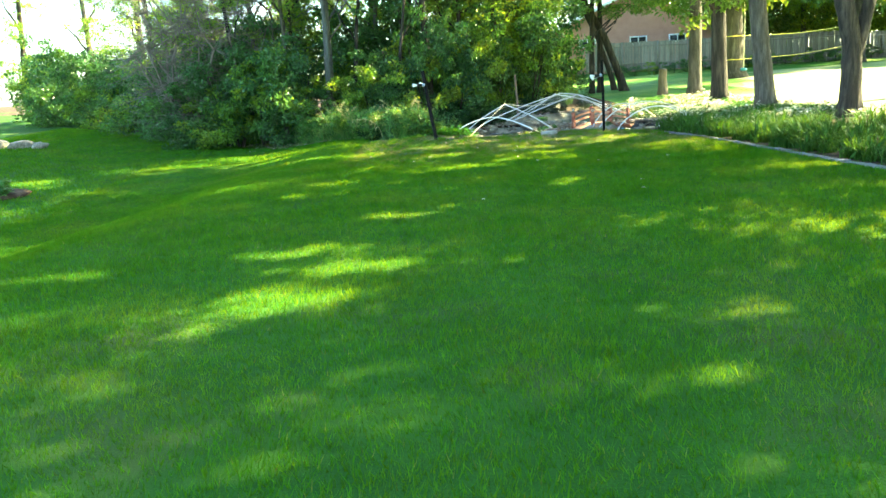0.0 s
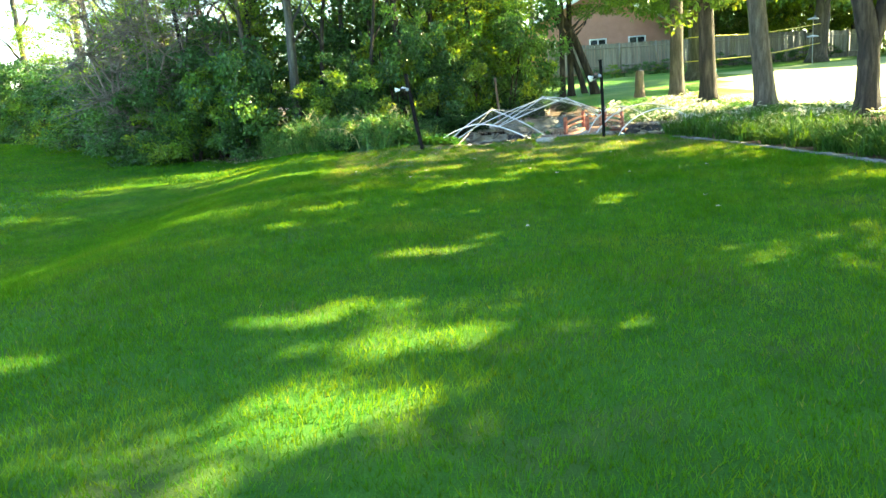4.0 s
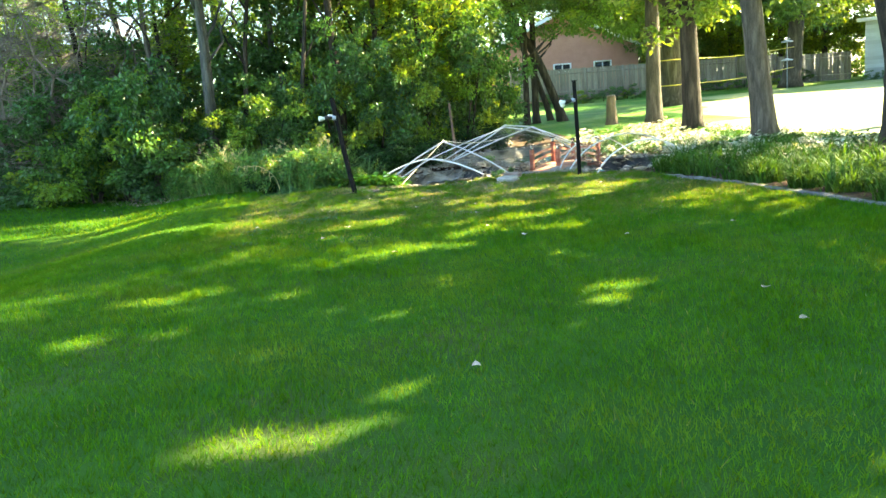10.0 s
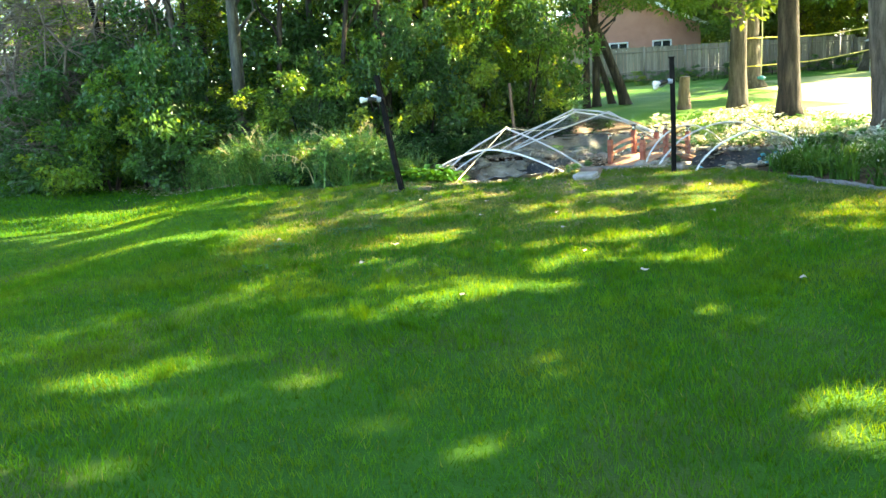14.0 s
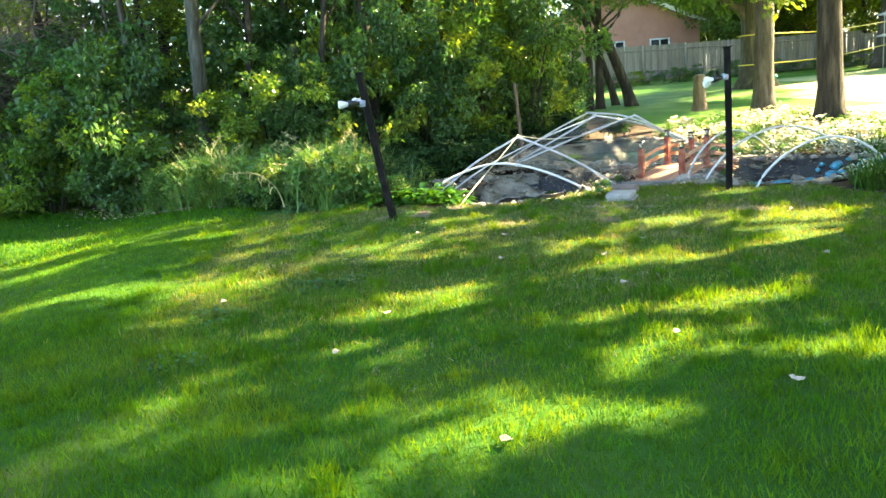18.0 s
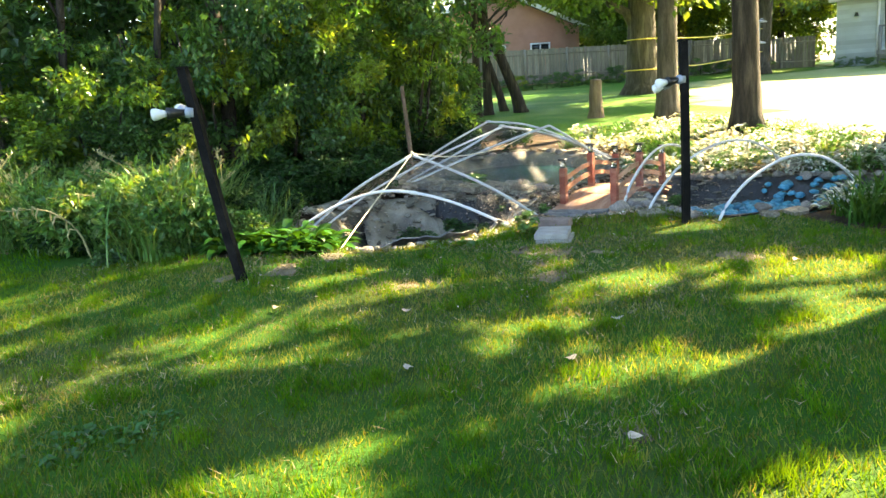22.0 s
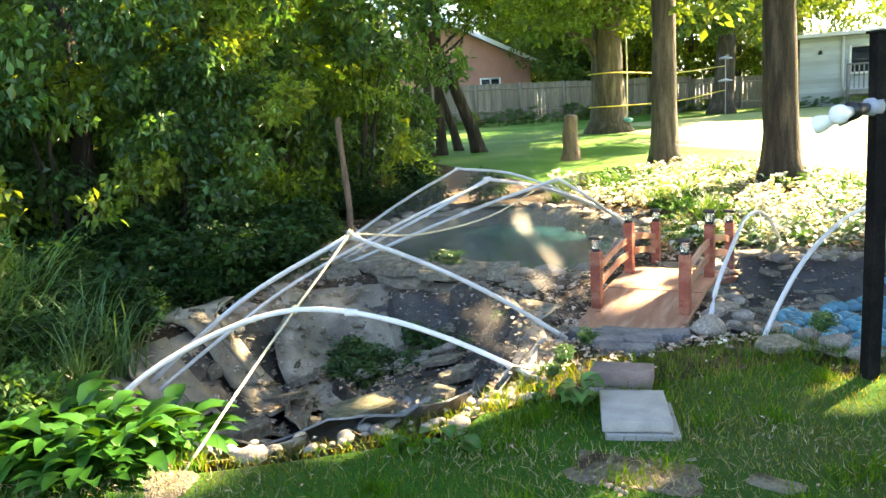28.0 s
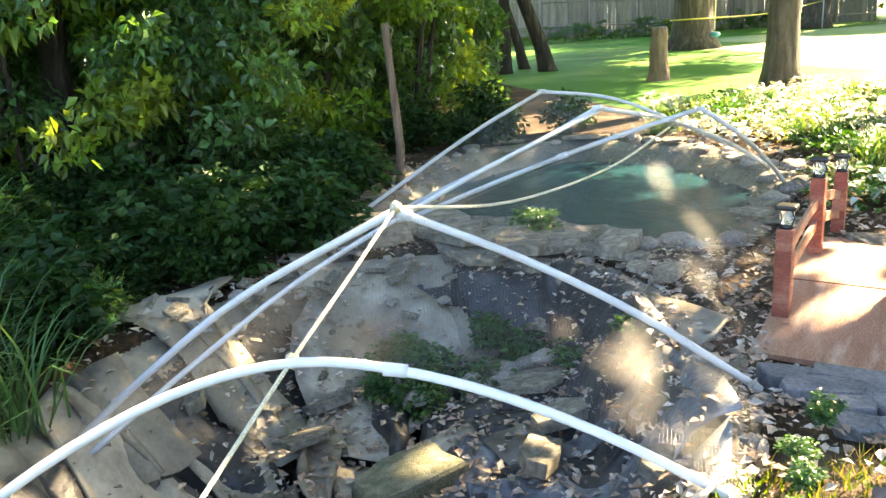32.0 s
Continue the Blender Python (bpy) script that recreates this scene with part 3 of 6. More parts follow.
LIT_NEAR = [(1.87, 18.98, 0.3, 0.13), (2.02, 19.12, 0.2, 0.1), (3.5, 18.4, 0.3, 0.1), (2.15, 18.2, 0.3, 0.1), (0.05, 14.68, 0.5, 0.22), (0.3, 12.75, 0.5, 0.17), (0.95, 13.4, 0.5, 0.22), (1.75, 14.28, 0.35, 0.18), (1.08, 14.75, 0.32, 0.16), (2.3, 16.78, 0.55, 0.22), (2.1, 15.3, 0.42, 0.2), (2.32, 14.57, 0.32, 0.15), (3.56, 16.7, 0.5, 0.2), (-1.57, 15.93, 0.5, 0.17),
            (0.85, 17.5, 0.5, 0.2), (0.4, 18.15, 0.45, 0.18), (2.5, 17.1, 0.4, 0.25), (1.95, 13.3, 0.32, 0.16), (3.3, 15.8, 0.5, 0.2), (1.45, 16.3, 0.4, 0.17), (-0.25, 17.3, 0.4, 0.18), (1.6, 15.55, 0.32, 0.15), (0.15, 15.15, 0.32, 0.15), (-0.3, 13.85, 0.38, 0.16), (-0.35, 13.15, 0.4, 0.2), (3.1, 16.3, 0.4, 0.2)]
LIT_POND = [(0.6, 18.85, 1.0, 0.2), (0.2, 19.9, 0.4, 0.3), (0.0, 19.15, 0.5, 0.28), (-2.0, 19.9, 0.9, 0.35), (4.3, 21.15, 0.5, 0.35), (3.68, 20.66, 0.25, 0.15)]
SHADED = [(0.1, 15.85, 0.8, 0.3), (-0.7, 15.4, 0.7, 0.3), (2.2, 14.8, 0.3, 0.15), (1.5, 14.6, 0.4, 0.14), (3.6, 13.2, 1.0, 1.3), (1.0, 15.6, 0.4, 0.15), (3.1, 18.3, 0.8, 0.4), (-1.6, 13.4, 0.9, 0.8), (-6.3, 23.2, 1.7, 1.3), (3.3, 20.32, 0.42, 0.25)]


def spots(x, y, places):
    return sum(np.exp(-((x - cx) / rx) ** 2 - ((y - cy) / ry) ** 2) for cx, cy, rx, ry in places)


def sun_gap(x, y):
    """How far the crowns are to be cut open along the sun's way to a spot of the ground: rare flecks, many near the
    pond.
    """
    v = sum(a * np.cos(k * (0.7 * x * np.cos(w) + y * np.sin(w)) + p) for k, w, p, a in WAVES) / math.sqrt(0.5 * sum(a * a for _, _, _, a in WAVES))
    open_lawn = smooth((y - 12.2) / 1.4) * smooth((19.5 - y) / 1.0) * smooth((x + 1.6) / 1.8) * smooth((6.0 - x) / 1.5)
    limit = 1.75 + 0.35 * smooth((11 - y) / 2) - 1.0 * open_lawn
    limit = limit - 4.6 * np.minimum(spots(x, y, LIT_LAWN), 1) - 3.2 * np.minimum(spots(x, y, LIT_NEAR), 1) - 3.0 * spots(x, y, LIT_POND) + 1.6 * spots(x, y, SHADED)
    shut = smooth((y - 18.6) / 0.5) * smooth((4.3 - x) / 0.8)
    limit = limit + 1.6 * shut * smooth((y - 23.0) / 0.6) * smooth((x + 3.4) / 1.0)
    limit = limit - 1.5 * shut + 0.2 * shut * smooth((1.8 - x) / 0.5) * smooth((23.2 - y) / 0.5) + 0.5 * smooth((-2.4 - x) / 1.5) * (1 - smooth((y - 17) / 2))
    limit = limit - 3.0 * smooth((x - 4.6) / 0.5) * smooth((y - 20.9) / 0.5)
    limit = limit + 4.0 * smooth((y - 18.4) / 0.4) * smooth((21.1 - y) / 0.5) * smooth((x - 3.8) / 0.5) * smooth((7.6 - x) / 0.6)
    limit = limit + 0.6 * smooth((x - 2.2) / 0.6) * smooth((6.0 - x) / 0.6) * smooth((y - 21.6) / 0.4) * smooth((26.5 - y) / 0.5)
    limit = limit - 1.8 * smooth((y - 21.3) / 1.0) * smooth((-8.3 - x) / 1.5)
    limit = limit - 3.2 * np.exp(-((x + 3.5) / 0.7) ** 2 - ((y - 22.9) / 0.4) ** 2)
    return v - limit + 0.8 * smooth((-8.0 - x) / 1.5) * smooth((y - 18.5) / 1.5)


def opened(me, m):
    """The crown mesh, placed by m, with leaves taken out where sun_gap wants light on the ground; gaps thin out at
    their edges.
    """
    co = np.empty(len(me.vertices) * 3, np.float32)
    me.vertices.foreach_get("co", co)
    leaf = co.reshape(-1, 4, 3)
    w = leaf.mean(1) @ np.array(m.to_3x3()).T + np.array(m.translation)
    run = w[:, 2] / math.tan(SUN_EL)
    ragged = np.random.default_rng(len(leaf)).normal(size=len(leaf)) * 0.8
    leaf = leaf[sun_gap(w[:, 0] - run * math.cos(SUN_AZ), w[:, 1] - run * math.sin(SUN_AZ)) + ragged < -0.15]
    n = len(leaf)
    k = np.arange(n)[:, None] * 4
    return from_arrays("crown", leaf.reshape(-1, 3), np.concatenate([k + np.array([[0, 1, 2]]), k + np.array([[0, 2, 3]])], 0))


def tree(name, seed, at, path, r0, r1, limbs, crowns, bark, leaf_mat, label, group="", flare=1.5, gaps=False):
    """A tapered trunk, limbs (start, end, radius) and crown meshes (mesh, place, scale)."""
    rng = random.Random(seed)
    x, y = at
    t = thing(name, label, "tree", group, (x, y, float(land(x, y)) - 0.05))
    part("trunk", trunk_shape(rng, path, r0, r1, flare=flare), bark, t)
    for a, b, r in limbs:
        part("limb", tube(limb_path(rng, a, b), [r * (1 - 0.8 * i / 6) for i in range(7)], 8), bark, t)
    for me, p, s in crowns:
        m = pose(*p, 0, 0, rng.uniform(0, 360)) @ Matrix.Diagonal((*s, 1))
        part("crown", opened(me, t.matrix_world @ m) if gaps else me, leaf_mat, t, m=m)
    return t


CROWN = [crown_mesh("crown", 11 + i, 17, 3300, (2.8, 2.8, 1.7), 0.8, 0.19) for i in range(3)]
SHADE_CROWN = [crown_mesh("crown", 25 + i, 40, 4600, (2.9, 2.9, 1.7), 0.8, 0.2) for i in range(2)]
THIN_CROWN = [crown_mesh("crown", 21 + i, 14, 2600, (2.8, 2.8, 1.7), 0.68, 0.16) for i in range(3)]
WOOD_CROWN = [crown_mesh("crown", 31 + i, 34, 2500, (2.1, 2.1, 2.3), 0.6, 0.15) for i in range(3)]
SHRUB_CROWN = [crown_mesh("crown", 51 + i, 24, 3000, (1.35, 1.35, 1.35), 0.4, 0.105, hollow=0.3) for i in range(4)]


# ---- border trees on the far side of the bed ----
def border_tree(seed, at, h, r0, lean, bark, limbs, label, crown_scale=1.0, low=4.2, thin=True, spread=(), fork=False):
    rng = random.Random(seed)
    lx, ly = lean
    path = [(lx * t * h, ly * t * h, t * h) for t in (0, 0.12, 0.3, 0.55, 0.8, 1.0)]
    if fork:
        path = [(0, 0, 0), (0.0, 0, 0.9), (0.0, 0, 1.55), (-0.17, 0, 2.3), (-0.34, 0, 3.0), (-0.9, 0, 5.6), (-1.1, 0, h)]
    crowns = []
    n = 6 if thin else 7
    for k in range(n):
        a = rng.uniform(0, 6.28)
        r = 2.4 * crown_scale * (k > 0)
        z = low + 1.2 + (h - low) * (k / (n - 1)) * 0.95
        crowns.append(((THIN_CROWN if thin else CROWN)[(seed + k) % 3], (lx * z + math.cos(a) * r, ly * z + math.sin(a) * r, z), (crown_scale,) * 3))
    # Extra crowns, added to keep the sun off parts of lawn and pond.
    for k, p in enumerate(spread):
        crowns.append((SHADE_CROWN[k % 2] if p[2] < 7.5 and not thin else THIN_CROWN[k % 3], p, (0.8, 0.8, 0.8) if p[2] < 7.5 else (1, 1, 1)))
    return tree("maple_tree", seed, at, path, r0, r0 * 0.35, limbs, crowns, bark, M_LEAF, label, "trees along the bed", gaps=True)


border_tree(1, (9.04, 28.5), 15, 0.24, (0.005, 0.0), M_BARK, [((0, 0, 5.2), (1.6, -0.8, 7.5), 0.09), ((0, 0, 6), (-1.8, 0.6, 8.2), 0.08)], "straight brown-barked tree standing in pale ground cover", low=3.8, thin=False, spread=((-0.5, 2.2, 9.5), (0.4, 3.0, 12.5), (0.2, -1.4, 6.2), (0.4, 1.3, 6.8), (0.5, 1.9, 5.5), (1.4, 2.6, 7.3)))
MAPLE = border_tree(2, (8.76, 25.08), 14, 0.25, (-0.03, 0.0), M_BARK_DARK, [((-0.1, 0, 2.9), (-3.0, -0.8, 5.0), 0.12), ((-0.1, 0, 3.3), (-0.7, 0.2, 6.5), 0.13), ((-0.1, 0, 3.1), (1.2, 0.4, 6.0), 0.12)], "dark-barked maple forking into rising limbs", low=3.0, thin=False, spread=((0, 1.5, 11.5), (0.5, -1.5, 12.5), (0.5, -1.2, 6.0), (1.6, -0.8, 6.7), (-0.6, -1.5, 5.4)))
for k, (x, y, z, q) in enumerate(((-2.3, -0.5, 4.5, 0.42), (-3.4, -0.8, 4.7, 0.45), (-1.2, -0.4, 4.3, 0.4), (-4.4, -0.6, 4.9, 0.42), (0.9, -0.5, 4.3, 0.4))):
    m = pose(x, y, z, 0, 0, 70 * k) @ Matrix.Diagonal((q, q, 0.7 * q, 1))
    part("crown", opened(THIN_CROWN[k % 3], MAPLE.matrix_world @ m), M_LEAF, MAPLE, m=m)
part("limb", tube([(-1.6, -0.45, 4.0), (-2.6, -0.6, 4.5), (-3.6, -0.7, 4.85), (-4.6, -0.6, 5.1)], [0.06, 0.045, 0.03, 0.015], 7), M_BARK_DARK, MAPLE)
border_tree(3, (8.68, 21.23), 14, 0.25, (-0.11, 0.0), M_BARK, [((-0.5, 0, 5.0), (1.4, -0.6, 8), 0.1)], "leaning grey-brown tree trunk beside the daylily bed", low=4.6, spread=((3.2, 0.6, 6.4), (4.6, 1.6, 8.6)))
FORKED = border_tree(4, (9.07, 17.64), 14, 0.22, (-0.02, 0.0), M_BARK_DARK, [((0.36, 0, 3.0), (1.7, 0.1, 4.7), 0.09), ((-0.3, 0, 2.8), (-0.1, 0, 5.4), 0.1), ((-0.32, 0, 2.75), (-1.5, -0.2, 4.2), 0.08), ((-0.25, 0, 2.6), (0.34, 0, 3.0), 0.035)], "dark tree forking low above the daylily bed", low=4.2, thin=False, fork=True)
part("limb", trunk_shape(random.Random(44), [(0.02, 0, 1.3), (0.2, 0, 1.9), (0.33, 0, 2.6), (0.36, 0, 3.2), (0.3, 0.1, 5.0), (0.2, 0.1, 8.0)], 0.15, 0.06, flare=1.0), M_BARK_DARK, FORKED)
# Trees out of view, added and placed for the shade they cast.
for seed, at, thin in ((5, (10.6, 14.6), False), (6, (10.0, 11.9), True), (7, (10.4, 6.6), False), (8, (10.0, 2.6), True), (9, (12.5, -2.0), False), (10, (15.0, 17.6), True), (11, (15.2, 13.9), False), (12, (15.0, 8.4), True), (13, (15.5, 4.0), False), (14, (15.6, 23.4), False)):
    border_tree(seed, at, 14.5, 0.26, (-0.02, 0.01), M_BARK, [((0, 0, 3.6), (-1.6, 0.5, 6), 0.1)], "unseen tall maple added to shade the lawn", low=4.6, thin=thin, spread=((-0.4, 0.0, 6.2), (0.9, 0.5, 7.1), (0.2, 1.9, 7.4), (0.2, 1.9, 9.4), (-0.8, 1.5, 8.8)) if seed in (5, 14) else ())


def lawn_tree(seed, at, h, r0, label, scale=1.3, low=4.0, lean=0.0, limbs=(), bark=None, leaf=None, kinds=None):
    rng = random.Random(seed)
    crowns = []
    for k in range(5):
        a, z = rng.uniform(0, 6.28), low + (h - low) * k / 4
        r = 2.6 * scale * (k % 3 > 0)
        crowns.append(((kinds or THIN_CROWN)[(seed + k) % 2], (lean * z + r * math.cos(a), r * math.sin(a), z), (scale, scale, scale)))
    return tree("lawn_tree", seed, at, [(lean * z, 0, z) for z in (0, 0.4 * low, low, 0.6 * h, h)], r0, 0.4 * r0, limbs, crowns, bark or M_BARK, leaf or M_LEAF, label, "trees on the far lawn")


OLD_TREE = lawn_tree(40, (14.84, 40.9), 12, 0.62, "thick old tree on the mown lawn before the fence", low=5.0, kinds=SHADE_CROWN, limbs=[((0, 0, 2.3), (-2.3, 0.5, 4.8), 0.24), ((0, 0, 4), (2.5, 0, 7), 0.2)])
for p in ((-2.5, -3.0, 5.4), (2.0, -3.5, 6.2), (-3.5, 1.0, 5.8), (0.5, -5.5, 6.6), (-4.5, -2.5, 7.0)):
    part("crown", SHADE_CROWN[0], M_LEAF, OLD_TREE, m=pose(*p, 0, 0, 40 * p[0]))
lawn_tree(41, (24.55, 47.5), 11, 0.5, "tall tree on the sunlit lawn beside the fence", low=5.0, kinds=SHADE_CROWN, lean=0.1)
for i, (x, y, h) in enumerate(((27.5, 58.0, 11), (29.5, 63.0, 12), (31.5, 57.0, 11), (36.0, 55.5, 12), (11.0, 66.0, 13), (26.0, 74.0, 14), (30.0, 70.0, 14), (42, 62, 14), (3.0, 62, 13), (44, 48, 12), (48, 30, 12), (36, 22, 11))):
    lawn_tree(50 + i, (x, y), h, 0.3, "leafy tree beyond the fence", 1.5, low=2.4, leaf=(M_LEAF, M_LEAF_WOOD)[i % 2])

# From x = 25 on, sun on the foliage is put into lighter leaves.
for i, (x, y) in enumerate(((22.3, 57.0), (23.8, 58.5), (25.5, 56.5), (28.5, 55.5), (31.0, 54.5), (33.5, 56.0), (20.0, 64.0), (24.0, 65.0), (28.0, 62.0), (5.0, 52.0))):
    lawn_tree(70 + i, (x, y), 8.5 + i % 3, 0.2, "dense leafy tree close behind the fence", 0.95, low=2.6, leaf=(M_LEAF_WOOD, M_LEAF_DARK, M_LEAF)[i % 3] if x < 25 else (M_LEAF_LIME, M_LEAF_WOOD)[i % 2], kinds=SHADE_CROWN if x < 25 else CROWN)

# ---- woodland at the edge of the lawn ----
def wood_tree(seed, at, h, r0, label, lean=(0, 0), bark=None, crown=1.0, low=0.3, leaf=None):
    rng = random.Random(seed)
    path = [(lean[0] * t * h + rng.uniform(-0.1, 0.1) * (t > 0), lean[1] * t * h + rng.uniform(-0.1, 0.1) * (t > 0), t * h) for t in (0, 0.15, 0.35, 0.6, 0.85, 1.0)]
    crowns = []
    for k in range(5):
        a, z = rng.uniform(0, 6.28), h * (low + (0.95 - low) * k / 4)
        r = rng.uniform(0.4, 1.5)
        s = crown * rng.uniform(0.75, 1.15)
        crowns.append((WOOD_CROWN[(seed + k) % 3], (lean[0] * z + math.cos(a) * r, lean[1] * z + math.sin(a) * r, z), (s, s, s * 0.8)))
    limbs = [((lean[0] * h * q, 0, h * q), (rng.uniform(-2, 2), rng.uniform(-2, 1), h * (q + 0.2)), r0 * 0.4) for q in (0.3, 0.45)]
    return tree("woodland_tree", seed, at, path, r0, r0 * 0.3, limbs, crowns, bark or M_BARK_DARK, leaf or M_LEAF_WOOD, label, "trees of the wood", 1.3)


def shrub(seed, at, size, label, material, tall=1.0):
    rng = random.Random(seed)
    x, y = at
    t = thing("shrub", label, "shrub", "shrubs at the lawn edge", (x, y, float(land(x, y)) - 0.03))
    for k in range(4):
        a = rng.uniform(0, 6.28)
        part("stem", tube(limb_path(rng, (0.1 * math.cos(a), 0.1 * math.sin(a), 0), (0.6 * size * math.cos(a), 0.6 * size * math.sin(a), 1.5 * size * tall), 0.1, 4), [0.03, 0.026, 0.02, 0.015, 0.008], 6), M_BARK_DARK, t)
    for k in range(3):
        a = rng.uniform(0, 6.28)
        q = 0.6 * size * (k > 0)
        p = (math.cos(a) * q, math.sin(a) * q, size * tall * (0.95 + 0.62 * (k - 1) * rng.uniform(0.6, 1)))
        part("crown", SHRUB_CROWN[(seed + k) % 4], material, t, m=pose(*p, 0, 0, rng.uniform(0, 360)) @ Matrix.Diagonal((size * rng.uniform(0.8, 1.2), size * rng.uniform(0.8, 1.2), size * rng.uniform(0.75, 1.1) * (1 + tall) / 2, 1)))
    return t


# x, y, size, leaf kind (0 dark, 1 green, 2 lime, 3 darkened for shade), height factor
LEFT_SHRUBS = [(-9.3, 28.0, 1.2, 0, 1.0), (-11.2, 30.6, 1.3, 1, 1.0), (-13.4, 33.6, 1.3, 0, 1.0), (-16.0, 36.6, 1.4, 1, 1.0), (-18.8, 40.0, 1.4, 0, 1.0), (-4.4, 24.0, 1.0, 0, 1.35), (-5.7, 24.8, 1.1, 0, 1.5), (-7.0, 25.4, 1.15, 0, 1.2), (-8.4, 27.0, 1.25, 1, 1.2), (-9.9, 30.0, 1.2, 1, 1.0), (-12.2, 33.5, 1.4, 1, 1.0), (-14.6, 36.5, 1.2, 1, 1.1), (-17.2, 39.5, 1.4, 0, 0.9), (-20.5, 43, 1.5, 1, 1.0), (-24.0, 46, 1.5, 1, 1.1)]
MIDDLE_SHRUBS = [(-6.6, 24.9, 0.95, 0, 1.0), (-7.8, 26.0, 1.0, 0, 1.0), (-3.0, 23.2, 0.7, 0, 1.0), (-2.0, 23.6, 0.8, 3, 1.2), (-3.8, 26.2, 1.3, 3, 1.3), (-6.4, 28.5, 1.5, 1, 1.3), (-9.5, 33, 1.6, 1, 1.2)]
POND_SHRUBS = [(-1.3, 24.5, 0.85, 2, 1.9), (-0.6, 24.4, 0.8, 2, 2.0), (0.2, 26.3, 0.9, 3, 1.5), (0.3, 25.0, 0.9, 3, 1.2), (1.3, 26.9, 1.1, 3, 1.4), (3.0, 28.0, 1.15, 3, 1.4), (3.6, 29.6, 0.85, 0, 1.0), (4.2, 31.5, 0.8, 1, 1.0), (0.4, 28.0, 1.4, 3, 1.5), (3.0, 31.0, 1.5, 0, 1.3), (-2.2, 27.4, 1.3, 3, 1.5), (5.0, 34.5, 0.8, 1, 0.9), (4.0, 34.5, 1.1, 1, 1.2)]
WORDS = ("dense dark green shrub at the wood edge", "green leafy shrub in the wood edge", "yellow-green leafy bush lit by the sun", "dense green shrub behind the pond with shade in its leaf colour")
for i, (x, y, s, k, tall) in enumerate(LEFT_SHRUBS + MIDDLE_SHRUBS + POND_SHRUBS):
    shrub(100 + i, (x, y), s, WORDS[k], (M_LEAF_DARK, M_LEAF_WOOD, M_LEAF_LIME, M_LEAF_SHADED)[k], tall)
WOODS = [(-5.1, 24.9, 9, 0.08), (-6.8, 26.4, 9, 0.09), (-5.4, 28.5, 11, 0.16), (-0.9, 27.5, 10, 0.13), (0.9, 29.0, 11, 0.13), (-2.6, 29.2, 10, 0.12), (2.4, 32, 11, 0.16), (4.4, 34, 11, 0.18), (-1.2, 34.5, 12, 0.16), (-4.6, 34, 12, 0.18), (-12.5, 39, 11, 0.2), (-16.5, 44, 12, 0.22), (-21.5, 49, 12, 0.22),
         (-9.0, 31.5, 9, 0.14), (-7.6, 34.0, 10, 0.16), (-11.0, 36.0, 10, 0.15), (-14.0, 39.0, 10, 0.16), (0.5, 39, 13, 0.22), (4.2, 42, 12, 0.2), (-8, 44, 13, 0.25), (-28, 53, 12, 0.25), (-33, 45, 12, 0.25)]
# bare boles at the front of the wood: x, y, top shift, height, radius, pale bark
BOLES = [(-3.45, 23.9, 0.1, 10, 0.15, 1), (-3.3, 23.75, -0.35, 9, 0.1, 1), (-1.6, 24.0, 1.5, 9, 0.06, 0), (-0.5, 24.6, 0.0, 10, 0.12, 0), (-2.95, 24.9, 1.1, 9, 0.07, 0), (-1.1, 26.0, -0.4, 9, 0.08, 0), (-4.6, 25.6, -0.3, 9, 0.07, 0), (-2.2, 26.8, 0.2, 10, 0.1, 1)]
for i, (x, y, shift, h, r, pale) in enumerate(BOLES):
    wood_tree(260 + i, (x, y), h, r, ("slender dark-barked tree at the wood edge", "grey-barked tree standing bare-stemmed at the wood edge")[pale], (shift / h, 0), bark=(M_BARK_DARK, M_BARK_GREY)[pale], low=0.62, crown=0.8, leaf=(M_LEAF_WOOD, M_LEAF_LIME, M_LEAF_WOOD)[i % 3])
# Added trees whose crowns overhang and darken the shrubs behind the pond.
for i, (x, y) in enumerate(((1.9, 27.6), (0.6, 27.4))):
    wood_tree(240 + i, (x, y), 9.5, 0.1, "slender tree added at the wood edge to shade the pond shrubs", (0.03 * (i - 1), -0.12), low=0.5, crown=0.9, leaf=M_LEAF_SHADED)
# Trees behind the pond get the leaf that has shade in its colour.
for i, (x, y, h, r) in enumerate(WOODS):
    wood_tree(200 + i, (x, y), h, r, "slender woodland tree with dark trunk and green crown", (random.Random(i).uniform(-0.08, 0.08), 0), bark=(M_BARK if i % 3 == 0 else M_BARK_DARK), low=(0.45 if i < 2 else 0.28), crown=(0.75 if i < 2 or x < -4 else 1.0), leaf=(M_LEAF_SHADED if -2.5 < x < 5 and y < 36 else (M_LEAF_WOOD, M_LEAF_DARK, M_LEAF_LIME)[i % 3]))


# ---- lamp posts ----
def lamp_post(at, top, way, label, second=(0.55, -0.6, -0.22)):
    """A square wooden post with two flood bulbs on a bracket below its top."""
    x, y, z = at
    t = thing("lamp_post", label, "lamp post", "lamp posts by the pond", at)
    v = Vector(top) - Vector(at)
    rng = random.Random(int(x * 10))
    pts = [v * k + Vector((rng.uniform(-0.006, 0.006), 0, 0)) for k in (-0.06, 0, 0.25, 0.5, 0.75, 1.0)]
    part("post", tube(pts, 0.045, 4), M_POST, t, smooth=False)
    part("cap", box((0.085, 0.085, 0.012), tuple(v + Vector((0, 0, 0.006))), bevel=0.003), M_POST, t)
    b = v * 0.80
    w = Vector(way)
    part("bracket", tube([b, b + w * 0.06], [0.045, 0.04], 12), M_LAMPGREY, t, "grey round junction plate")
    for i, (dx, dy, dz) in enumerate(((0.95, -0.3, -0.1), second)):
        d = (w * dx + Vector((0, dy, dz))).normalized()
        s = b + w * 0.05
